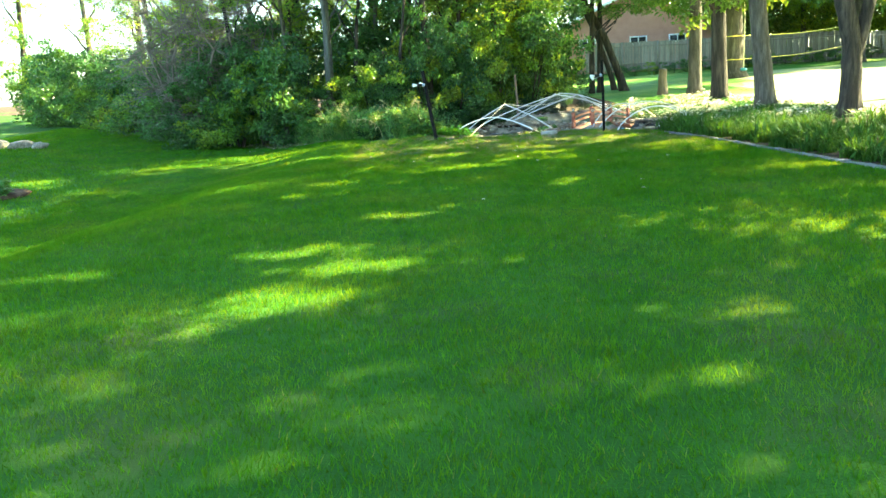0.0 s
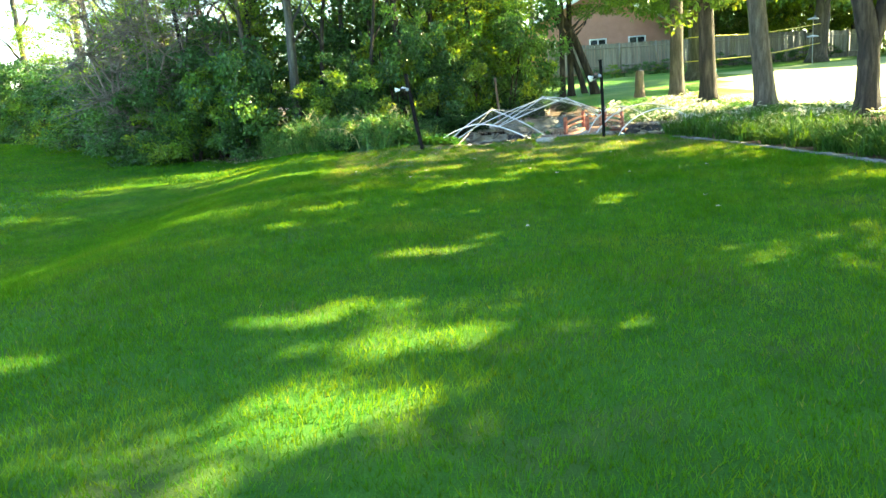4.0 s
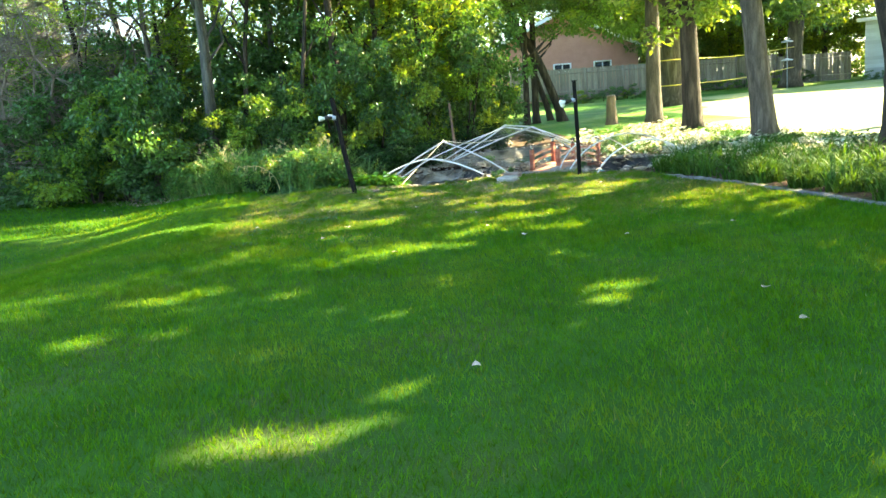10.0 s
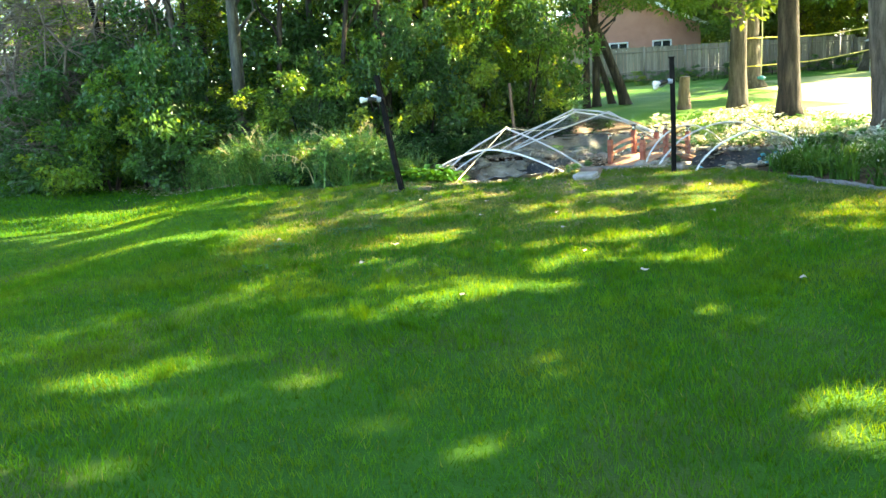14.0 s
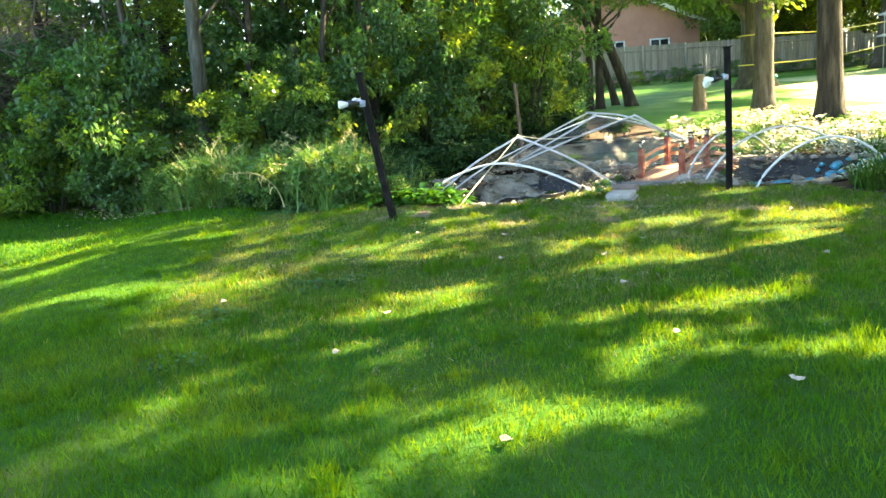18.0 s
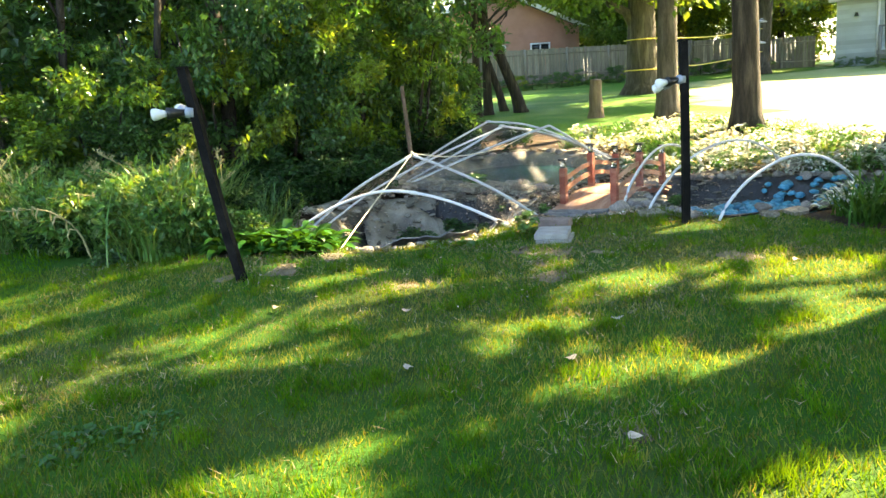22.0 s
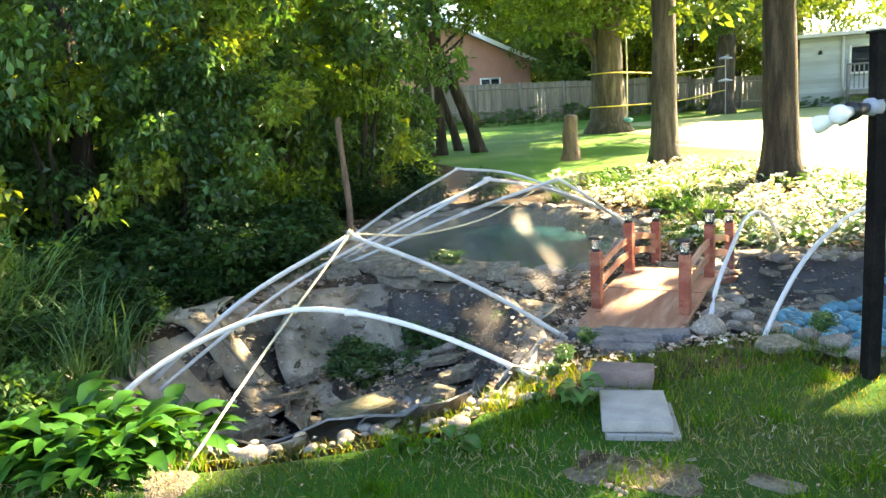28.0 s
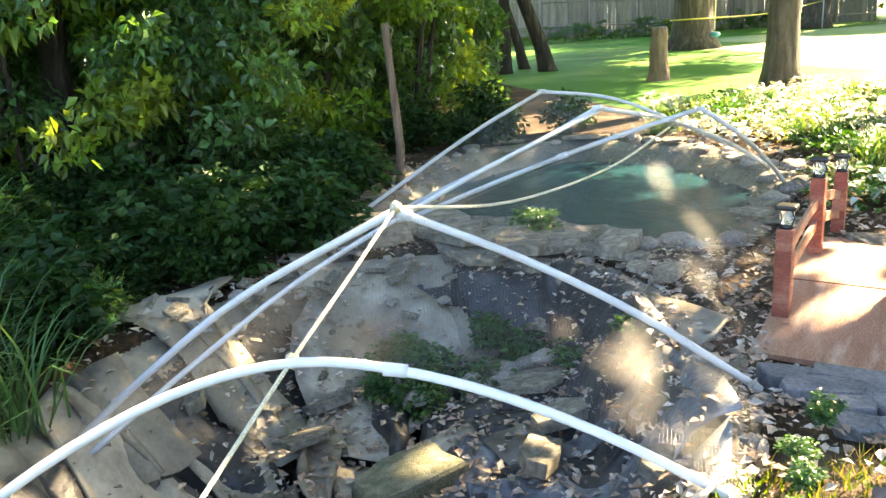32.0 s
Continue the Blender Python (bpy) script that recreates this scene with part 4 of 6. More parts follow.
        arm = part("lamp_holder", tube([s, s + d * 0.05, s + d * 0.10, s + d * 0.14], [0.02, 0.026, 0.04, 0.043], 14), (M_LAMPGREY, M_BLACK)[i == 0 and way[0] < 0], t)
        e = s + d * 0.135
        part("bulb", tube([e, e + d * 0.03, e + d * 0.075, e + d * 0.10, e + d * 0.108, e + d * 0.111], [0.022, 0.028, 0.043, 0.042, 0.03, 0.008], 18), M_BULB, arm, "white reflector flood bulb")
    return t


lamp_post((3.77, 18.66, 0.0), (3.73, 18.63, 1.64), (-1.0, 0.1, 0), "black wooden lamp post with twin flood bulbs", (0.5, 0.5, -0.25))
lamp_post((-0.24, 18.1, 0.10), (-0.46, 18.14, 1.65), (-1.0, 0.1, 0.1), "leaning black wooden lamp post with twin flood bulbs", (0.25, 0.8, 0.05))


# ---- hoops, rope and net over the pond ----
def bend(points, steps=6):
    """A smooth line through the points."""
    p = [Vector(q) for q in points]
    p = [p[0] * 2 - p[1]] + p + [p[-1] * 2 - p[-2]]
    out = []
    for i in range(1, len(p) - 2):
        for k in range(steps):
            t = k / steps
            a, b, c, d = p[i - 1:i + 3]
            out.append(0.5 * (b * 2 + (c - a) * t + (a * 2 - b * 5 + c * 4 - d) * t * t + (b * 3 - a - c * 3 + d) * t ** 3))
    out.append(p[-2])
    return out


def hoop(left, right, label, r=0.0148, joint=None):
    """A pipe hoop of one or two bent lengths with a coupling where they meet."""
    t = thing("net_hoop", label, "pipe hoop", "hoops over the pond")
    for leg in (left, right):
        if leg:
            part("pipe", tube(leg, r, 10), M_PVC, t)
    if joint:
        a, d = Vector(joint[0]), Vector(joint[1]).normalized()
        part("coupling", tube([a - d * 0.035, a - d * 0.034, a + d * 0.034, a + d * 0.035], [r, r * 1.35, r * 1.35, r], 12), M_PVC, t)
    return t


H_A = bend([(0.06, 19.62, -0.12), (0.1, 19.64, 0.0), (0.38, 19.76, 0.21), (0.78, 19.86, 0.36), (1.16, 19.82, 0.425), (1.55, 19.7, 0.36), (1.95, 19.55, 0.2), (2.38, 19.35, -0.04)], 5)
B_L = bend([(0.30, 20.75, -0.14), (0.62, 20.72, 0.12), (1.0, 20.62, 0.4), (1.556, 20.39, 0.71)], 5)
B_R = bend([(1.556, 20.39, 0.71), (2.0, 20.3, 0.50), (2.4, 20.16, 0.27), (2.80, 20.02, -0.02)], 5)
C_L = bend([(1.25, 22.9, -0.15), (2.1, 22.62, 0.2), (2.95, 22.3, 0.54), (3.72, 21.99, 0.80)], 5)
C_R = bend([(3.72, 21.99, 0.80), (4.05, 22.05, 0.6), (4.6, 22.5, 0.3), (5.1, 22.95, 0.0)], 5)
D_L = bend([(1.55, 23.3, -0.12), (2.2, 22.9, 0.25), (2.75, 22.4, 0.6), (3.1, 22.1, 0.84)], 5)
D_R = bend([(3.1, 22.1, 0.84), (3.9, 22.7, 0.66), (4.7, 23.2, 0.38), (5.5, 23.7, 0.02)], 5)
E_L = bend([(1.35, 23.1, -0.1), (2.1, 23.5, 0.24), (2.85, 23.95, 0.55), (3.58, 24.36, 0.80)], 5)
E_R = bend([(3.58, 24.36, 0.80), (4.2, 24.2, 0.7), (4.9, 24.1, 0.4), (5.6, 24.0, 0.05)], 5)
hoop(H_A, None, "white plastic pipe bent in a low arch over the pit", joint=((1.42, 19.745, 0.392), (0.4, -0.12, -0.06)))
hoop(B_L, B_R, "two white pipes joined in a pointed arch", joint=((1.58, 20.385, 0.70), (0.45, -0.09, -0.2)))
hoop(C_L, C_R, "white pipe hoop slanting over the far pool", joint=((2.95, 22.3, 0.54), (0.7, -0.3, 0.26)))
hoop(D_L, D_R, "white pipe hoop slanting over the far pool", joint=((3.1, 22.1, 0.84), (0.8, 0.4, 0.0)))
hoop(E_L, E_R, "greyish pipe hoop at the far end of the pool", r=0.015, joint=((3.58, 24.36, 0.80), (0.8, 0.0, 0.0)))
# back brace pipes lying under the net
hoop(bend([(0.36, 20.62, -0.15), (0.75, 20.85, 0.06), (1.3, 21.15, 0.32), (2.2, 21.62, 0.6), (3.1, 22.1, 0.82)], 5), None, "grey ridge pipe under the net", r=0.012)
S1 = bend([(3.68, 19.82, -0.06), (3.85, 19.96, 0.2), (4.12, 20.15, 0.42), (4.5, 20.5, 0.53), (4.95, 20.9, 0.50), (5.4, 21.3, 0.33), (5.75, 21.6, 0.1)], 5)
S2 = bend([(3.74, 19.42, -0.06), (3.95, 19.5, 0.18), (4.3, 19.65, 0.42), (4.9, 19.95, 0.57), (5.5, 20.3, 0.54), (6.1, 20.7, 0.35), (6.5, 21.0, 0.12)], 5)
S3 = bend([(4.05, 18.60, -0.04), (4.2, 18.64, 0.16), (4.5, 18.7, 0.37), (4.95, 18.82, 0.5), (5.4, 18.92, 0.46), (5.8, 19.02, 0.26), (6.05, 19.1, 0.02)], 5)
for s, words in ((S1, "beside the bridge"), (S2, "over the blue stones"), (S3, "at the end of the stream bed")):
    hoop(s, None, "white plastic pipe hoop " + words)

rope = thing("rope", "cream braided rope tied from hoop to ground peg", "rope")
part("strand", tube(bend([(0.55, 18.88, 0.04), (0.85, 19.38, 0.24), (1.14, 19.845, 0.425), (1.35, 20.12, 0.57), (1.556, 20.375, 0.725)], 5), 0.0068, 8), M_ROPE, rope)
part("strand", tube(bend([(1.556, 20.375, 0.725), (2.1, 20.75, 0.62), (2.8, 21.3, 0.62), (3.35, 21.7, 0.74)], 5), 0.0065, 8), M_ROPE, rope)
part("knot", stone(3, (0.022, 0.022, 0.03), 0.2, 1), M_ROPE, rope, m=pose(1.14, 19.84, 0.425))
part("knot", stone(4, (0.026, 0.022, 0.028), 0.2, 1), M_ROPE, rope, m=pose(1.556, 20.375, 0.725))


def resample(line, n):
    p = np.array([tuple(v) for v in line])
    s = np.concatenate([[0], np.cumsum(np.linalg.norm(np.diff(p, axis=0), axis=1))])
    t = np.linspace(0, s[-1], n)
    return np.stack([np.interp(t, s, p[:, k]) for k in range(3)], 1)


def net(lines, label, seed, n=28, rows=7, sag=0.05, material=None):
    """A fine net drawn over a row of hoops, one panel from hoop to hoop, sagging between them."""
    rng = np.random.default_rng(seed)
    t = thing("pond_net", label, "net")
    lines = [resample(l, n) for l in lines]
    rough = [rng.normal(size=n) * 0.006 for _ in lines]
    for i, (a, b) in enumerate(zip(lines, lines[1:])):
        grid = []
        for k in range(rows + 1):
            q = k / rows
            g = a * (1 - q) + b * q
            g[:, 2] += 0.019 - sag * math.sin(math.pi * q) * np.sin(np.linspace(0, np.pi, n)) + (rough[i] if k == 0 else rough[i + 1] if k == rows else rng.normal(size=n) * 0.006)
            grid.append(g)
        g = np.array(grid)
        w = np.arange(len(grid) * n).reshape(-1, n)
        f = np.stack([w[:-1, :-1], w[:-1, 1:], w[1:, 1:], w[1:, :-1]], -1).reshape(-1, 4)
        du = np.concatenate([np.zeros((len(g), 1)), np.cumsum(np.linalg.norm(np.diff(g, axis=1), axis=2), 1)], 1)
        dv = np.concatenate([np.zeros((1, n)), np.cumsum(np.linalg.norm(np.diff(g, axis=0), axis=2), 0)], 0)
        part("net_panel", from_arrays("net_panel", g.reshape(-1, 3), f, True, np.stack([du, dv], -1).reshape(-1, 2)), material or M_NET, t)


net([H_A, B_L + B_R[1:], C_L + C_R[1:]], "fine clear netting stretched over the pit hoops", 5)
net([C_L + C_R[1:], D_L + D_R[1:], E_L + E_R[1:]], "fine clear netting sagging over the far pool", 6, sag=0.1, material=M_NET_SHEEN)
net([S1, S2, S3], "fine clear netting over the stream hoops", 7, sag=0.1)


# ---- pond lining, water and stones ----
def draped(gx, gy, d, seed, cells):
    """A stiff sheet draped into a hole: flat panels that meet in deep creases at one low point; returns height and panel."""
    rng = np.random.default_rng(seed)
    ang = np.arctan2(gy - 20.6, gx - 1.23)
    r = np.hypot(gy - 20.6, gx - 1.23)
    ang = ang + 0.13 * np.sin(r * 4.1 + 1) + 0.05 * np.sin(r * 13)
    cut = np.sort((np.arange(cells) + rng.uniform(-0.35, 0.35, cells)) * 2 * np.pi / cells - np.pi)
    k = np.searchsorted(cut, ang.ravel()).reshape(ang.shape) % cells
    gap = np.min(np.abs((ang[..., None] - cut + np.pi) % (2 * np.pi) - np.pi), -1) * np.maximum(r, 0.05)
    deep = rng.uniform(0.14, 0.3, cells)[k] * np.exp(-((r - 0.4) / 0.9) ** 2)
    h = -deep * np.exp(-(gap / 0.03) ** 2) + 0.05 * np.minimum(gap, 0.3) / 0.3
    # overlapping edges across the panels
    for q in range(2):
        edge = rng.uniform(0.35, 1.3, cells)[k] + 0.25 * np.sin(ang * 5 + q)
        h = h + rng.uniform(-0.07, 0.07, cells)[k] * smooth((r - edge) / 0.03)
    tilt = rng.normal(size=(cells, 2)) * 0.10
    h = h + tilt[k][..., 0] * (gx - 1.3) + tilt[k][..., 1] * (gy - 20.7)
    side = smooth((gx - 1.35) / 0.3)
    h = h + side * 0.028 * (np.abs(np.sin(ang * 11 + np.sin(r * 5))) + 0.6 * np.abs(np.sin(ang * 23 + 2 * np.sin(r * 7))))
    return h * smooth((d + 0.02) / 0.25), k


def pit_sheet(x, y):
    """The height of the pit's liner."""
    x, y = np.asarray(x, float), np.asarray(y, float)
    d = inside(PIT, x, y)
    h, k = draped(x, y, d, 5, 15)
    return land(x, y) - 0.66 * smooth((d + 0.06) / 0.6) - 0.035 + h, k


def lining(name, poly, depth, run, label, material, extra=0.16, step=0.05, wrinkle=0.035, panels=0):
    lo, hi = poly.min(0) - extra - 0.1, poly.max(0) + extra + 0.1
    xs, ys = np.arange(lo[0], hi[0], step), np.arange(lo[1], hi[1], step)
    gx, gy = np.meshgrid(xs, ys)
    d = inside(poly, gx, gy)
    gz = land(gx, gy) - depth * smooth((d + 0.06) / run) + 0.012
    cx, cy = poly.mean(0)
    ang = np.arctan2(gy - cy, gx - cx)
    folds = np.array([noise.noise(Vector((a * 3.0, r * 0.5, 1.7))) + 0.6 * noise.noise(Vector((a * 8.0, r * 0.8, 4.1))) for a, r in zip(ang.ravel(), np.hypot(gx - cx, gy - cy).ravel())]).reshape(gx.shape)
    lumps = np.array([noise.noise(Vector((x * 2.2, y * 2.2, 0.3))) for x, y in zip(gx.ravel(), gy.ravel())]).reshape(gx.shape)
    gz = gz + ((1 - np.abs(folds) * 2.4) * wrinkle * 1.6 + lumps * (0.02 if panels else 0.04)) * smooth((d + 0.05) / 0.3)
    cell = np.zeros(gx.shape, int)
    if panels:
        gz, cell = pit_sheet(gx, gy)
    i = np.arange(gx.size).reshape(gx.shape)
    f = np.stack([i[:-1, :-1], i[:-1, 1:], i[1:, 1:], i[1:, :-1]], -1).reshape(-1, 4)
    keep = (d[:-1, :-1] > -extra).ravel()
    me = from_arrays(name, np.stack([gx, gy, gz], -1).reshape(-1, 3), f[keep], True)
    me.materials.append(material)
    # Sheet is coloured black so gaps between the folds read as shaded creases.
    if panels:
        me.materials.append(M_BLACKLINER)
        me.polygons.foreach_set("material_index", np.where(d > 0.12, 1, 0)[:-1, :-1].ravel()[keep].astype(np.int32))
    tagged(new(name, me), label, "pond liner")


lining("pond_liner", PIT, 0.66, 0.6, "creased dark rubber liner of the drained pit, dusty with silt", M_LINER_TAN, step=0.02, wrinkle=0.012, panels=15, extra=0.05)
lining("pond_liner", POOL, 0.4, 0.55, "dark liner of the far pool under shallow water", M_LINER)
lining("pond_liner", STREAM, 0.34, 0.4, "black liner of the stream bed", M_BLACKLINER, wrinkle=0.02)

wx, wy = POOL.mean(0)
bm = bmesh.new()
bm.faces.new([bm.verts.new((wx + (x - wx) * 1.0, wy + (y - wy) * 1.0, -0.10)) for x, y in POOL])
bmesh.ops.triangulate(bm, faces=bm.faces[:])
bmesh.ops.subdivide_edges(bm, edges=bm.edges[:], cuts=4, use_grid_fill=True)
tagged(part("water", bm, M_WATER), "still teal pond water with sky glints", "water", kind="structure")



def bowl(x, y):
    return land(x, y) - 0.66 * smooth((inside(PIT, x, y) + 0.06) / 0.6)


def liner_folds():
    """Stiff panels of the liner hanging from the rim to the low point, each lapping over the next one with a lifted edge."""
    rng = random.Random(15)
    t = thing("liner_folds", "stiff silt-covered folds of pond liner draped in the pit", "pond liner")
    hx, hy = 1.2, 20.42
    a = 0.0
    for i in range(40):
        if a > 6.28:
            break
        wide = rng.uniform(0.26, 0.6)
        cuts = [0.1, rng.uniform(0.38, 0.62), rng.uniform(0.8, 1.15), 1.9] if rng.random() < 0.6 else [0.12, rng.uniform(0.6, 0.95), 1.9]
        for q, (r0, r1) in enumerate(zip(cuts, cuts[1:])):
            lo, hi = a + rng.uniform(-0.12, 0.08), a + wide + rng.uniform(-0.08, 0.06)
            lift, sway, ph = rng.uniform(-0.1, 0.13), rng.uniform(-0.3, 0.3), rng.uniform(0, 6)
            blue = math.cos((lo + hi) / 2 + 0.9) > 0.35 and rng.random() < 0.8
            n, m = 8, 14
            xs, zs = np.zeros((m + 1, n + 1, 2)), np.zeros((m + 1, n + 1))
            top = None
            for v in range(m + 1):
                r = r0 + (r1 - r0) * v / m
                if inside(PIT, hx + r * math.cos((lo + hi) / 2), hy + r * math.sin((lo + hi) / 2)) < 0.0:
                    break
                top = v
                for u in range(n + 1):
                    k = u / n
                    w = lo + (hi - lo) * k + 0.22 * noise.noise(Vector((2.4 * r, 3 * k, 7 * i + q))) + sway * math.sin(2.2 * r + ph) * (0.4 + 0.6 * r)
                    x, y = hx + r * math.cos(w), hy + r * math.sin(w)
                    xs[v, u] = x, y
                    zs[v, u] = float(bowl(x, y)) + 0.04 + 0.02 * q + max(lift * k ** 1.6, lift * 0.3) + 0.07 * noise.noise(Vector((3.1 * x, 3.1 * y, i))) + 0.03 * noise.noise(Vector((9 * x, 9 * y, i))) + 0.018 * math.sin(3.0 * k * math.pi + 4 * r + ph) * (1.4 if blue else 0.5) + 0.012 * math.sin(7 * r + 2 * ph)
            if not top or top < 2:
                continue
            bm = bmesh.new()
            up = [[bm.verts.new((*xs[v, u], zs[v, u])) for u in range(n + 1)] for v in range(top + 1)]
            dn = [[bm.verts.new((*xs[v, u], zs[v, u] - 0.012)) for u in range(n + 1)] for v in range(top + 1)]
            for v in range(top):
                for u in range(n):
                    bm.faces.new((up[v][u], up[v][u + 1], up[v + 1][u + 1], up[v + 1][u]))
                bm.faces.new((up[v][n], dn[v][n], dn[v + 1][n], up[v + 1][n]))
                bm.faces.new((up[v][0], up[v + 1][0], dn[v + 1][0], dn[v][0]))
            for u in range(n):
                bm.faces.new((up[0][u], dn[0][u], dn[0][u + 1], up[0][u + 1]))
                bm.faces.new((up[top][u], up[top][u + 1], dn[top][u + 1], dn[top][u]))
            bm.verts.index_update()
            k0 = len(FLOOR_V)
            FLOOR_V.extend(v.co.copy() for v in bm.verts)
            FLOOR_F.extend([v.index + k0 for v in f.verts] for f in bm.faces)
            part("fold", bm, M_LINER_BLUE if blue else M_LINER_TAN, t)
        a += wide


FLOOR_V, FLOOR_F = [], []
liner_folds()
FLOOR = BVHTree.FromPolygons(FLOOR_V, FLOOR_F)


def pit_floor(x, y):
    """The height on which something lies in the pit: a fold where there is one, else the sheet below."""
    hit = FLOOR.ray_cast(Vector((x, y, 1.0)), Vector((0, 0, -1)))[0]
    return max(hit.z if hit else -9.0, float(pit_sheet(x, y)[0]))


STONES = []
for k in range(8):
    b = stone(20 + k, (1, 0.75 + 0.05 * k, 0.5), 0.25, 2)
    me = bpy.data.meshes.new("stone")
    b.to_mesh(me)
    b.free()
    me.polygons.foreach_set("use_smooth", [True] * len(me.polygons))
    STONES.append(me)
SLABS = []
for k in range(8):
    b = slab(40 + k, 1.0, 0.62 + 0.04 * k, 0.32, 6 + k % 3)
    me = bpy.data.meshes.new("flagstone")
    b.to_mesh(me)
    b.free()
    SLABS.append(me)
MATTED = {}


def matted(me, material):
    key = (me.name, material.name)
    if key not in MATTED:
        c = me.copy()
        c.materials.append(material)
        MATTED[key] = c
    return MATTED[key]


def laid(parent, name, me, material, at, size, turn=None, rng=random, tilt=8):
    m = pose(*at, rng.uniform(-tilt, tilt), rng.uniform(-tilt, tilt), rng.uniform(0, 360) if turn is None else turn)
    s = size if isinstance(size, tuple) else (size,) * 3
    return part(name, matted(me, material), None, parent, m=m @ Matrix.Diagonal((*s, 1)))


def rim_points(poly, gap, off, rng):
    out = []
    for (ax, ay), (bx, by) in zip(poly, np.roll(poly, -1, 0)):
        n = max(1, int(math.hypot(bx - ax, by - ay) / gap))
        for k in range(n):
            t = (k + rng.uniform(0.1, 0.9)) / n
            nx, ny = by - ay, ax - bx
            q = math.hypot(nx, ny)
            o = rng.uniform(*off)
            out.append((ax + (bx - ax) * t + nx / q * o, ay + (by - ay) * t + ny / q * o))
    return out


def pond_edging():
    rng = random.Random(77)
    t = thing("pond_edging", "mixed grey and tan stones edging the drained pit", "stone edging")
    for x, y in rim_points(PIT, 0.17, (-0.05, 0.16), rng):
        if y < 19.3 and 0.6 < x < 2.0 and rng.random() < 0.55 or (x < 0.7 and y > 20.15):
            continue
        s = rng.uniform(0.03, 0.065) if x > 1.2 else rng.uniform(0.05, 0.1)
        laid(t, "stone", rng.choice(STONES), M_PEBBLE, (x, y, float(land(x, y)) - 0.005), s, rng=rng)
    for x, y in rim_points(PIT, 0.5, (-0.2, -0.05), rng):
        if x < 1.5:
            continue
        s = rng.uniform(0.08, 0.18)
        laid(t, "flagstone", rng.choice(SLABS), M_STONE, (x, y, float(dug(x, y)) + 0.02), (s, s, rng.uniform(0.08, 0.16)), rng=rng, tilt=22)
    t = thing("pool_edging", "flat stones and river stones round the far pool", "stone edging")
    for x, y in rim_points(POOL, 0.2, (-0.08, 0.3), rng):
        s = rng.uniform(0.05, 0.13)
        if rng.random() < 0.55:
            laid(t, "stone", rng.choice(STONES), M_PEBBLE, (x, y, float(dug(x, y)) + 0.025), s, rng=rng)
        else:
            laid(t, "flagstone", rng.choice(SLABS), M_STONE, (x, y, float(dug(x, y)) + 0.03), (s * 1.7, s * 1.7, s * 0.9), rng=rng)
    t = thing("stream_edging", "rounded tan and grey stones edging the stream bed", "stone edging")
    for x, y in rim_points(STREAM, 0.15, (-0.1, 0.14), rng):
        if y < 19.1 and rng.random() < 0.5:
            continue
        s = rng.uniform(0.035, 0.085)
        laid(t, "stone", rng.choice(STONES), M_PEBBLE, (x, y, float(land(x, y)) + 0.02), (s, s, s * 1.2), rng=rng)
    for x, y in rim_points(STREAM, 0.36, (0.02, 0.3), rng):
        s = rng.uniform(0.08, 0.17)
        laid(t, "flagstone", rng.choice(SLABS), M_STONE, (x, y, float(land(x, y)) + 0.005), (s, s, 0.12), rng=rng)
    # terraces between the pit and the pool
    t = thing("stone_terrace", "stacked flat grey stones between pit and pool", "stone terrace")
    for i in range(26):
        u, w = rng.random(), rng.random()
        x, y = 1.5 + 1.7 * u, 22.9 - 1.0 * u + 0.55 * (w - 0.5)
        s = rng.uniform(0.12, 0.26)
        laid(t, "flagstone", rng.choice(SLABS), M_STONE, (x, y, float(dug(x, y)) + rng.uniform(0.02, 0.1)), (s, s, rng.uniform(0.12, 0.2)), rng=rng)
    for i in range(70):
        u, w = rng.random(), rng.random()
        x, y = 2.3 + 0.9 * u, 20.7 + 1.5 * w
        s = rng.uniform(0.03, 0.11)
        laid(t, "flagstone", rng.choice(SLABS), M_STONE, (x, y, float(dug(x, y)) + 0.03), s, rng=rng)
    t = thing("pit_stones", "loose slabs lying in the drained pit", "stones")
    laid(t, "boulder", SLABS[2], M_OLIVE, (1.55, 20.66, -0.64), (0.27, 0.2, 0.55), 25, rng, 14)
    laid(t, "flagstone", SLABS[5], M_STONE, (0.83, 20.38, -0.44), (0.17, 0.1, 0.22), 10, rng, 8)
    laid(t, "flagstone", SLABS[1], M_STONE, (2.11, 20.51, -0.46), (0.17, 0.13, 0.2), 60, rng, 16)
    laid(t, "flagstone", SLABS[4], M_STONE, (2.3, 20.75, -0.42), (0.16, 0.11, 0.2), 20, rng, 12)
    laid(t, "flagstone", SLABS[6], M_STONE, (1.0, 20.12, -0.5), (0.2, 0.1, 0.18), 140, rng, 10)
    for i in range(9):
        x = 1.75 + 0.09 * i + rng.uniform(-0.03, 0.03)
        laid(t, "stone", rng.choice(STONES), M_PEBBLE, (x, 21.38 + rng.uniform(-0.05, 0.05), pit_floor(x, 21.38) + 0.02), rng.uniform(0.06, 0.1), rng=rng)
    for i in range(26):
        a, r = rng.uniform(0, 6.28), rng.uniform(0.35, 1.0)
        x, y = 1.6 + 1.2 * r * math.cos(a), 21.0 + 1.2 * r * math.sin(a)
        if inside(PIT, x, y) < 0.05 or y < 21.1:
            continue
        s = rng.uniform(0.05, 0.2)
        laid(t, "flagstone", rng.choice(SLABS), M_STONE, (x, y, pit_floor(x, y) - 0.005), (s, s, rng.uniform(0.08, 0.2)), rng=rng, tilt=20)
    for i in range(50):
        x, y = rng.gauss(0.32, 0.12), rng.gauss(19.9, 0.14)
        s = rng.uniform(0.03, 0.075)
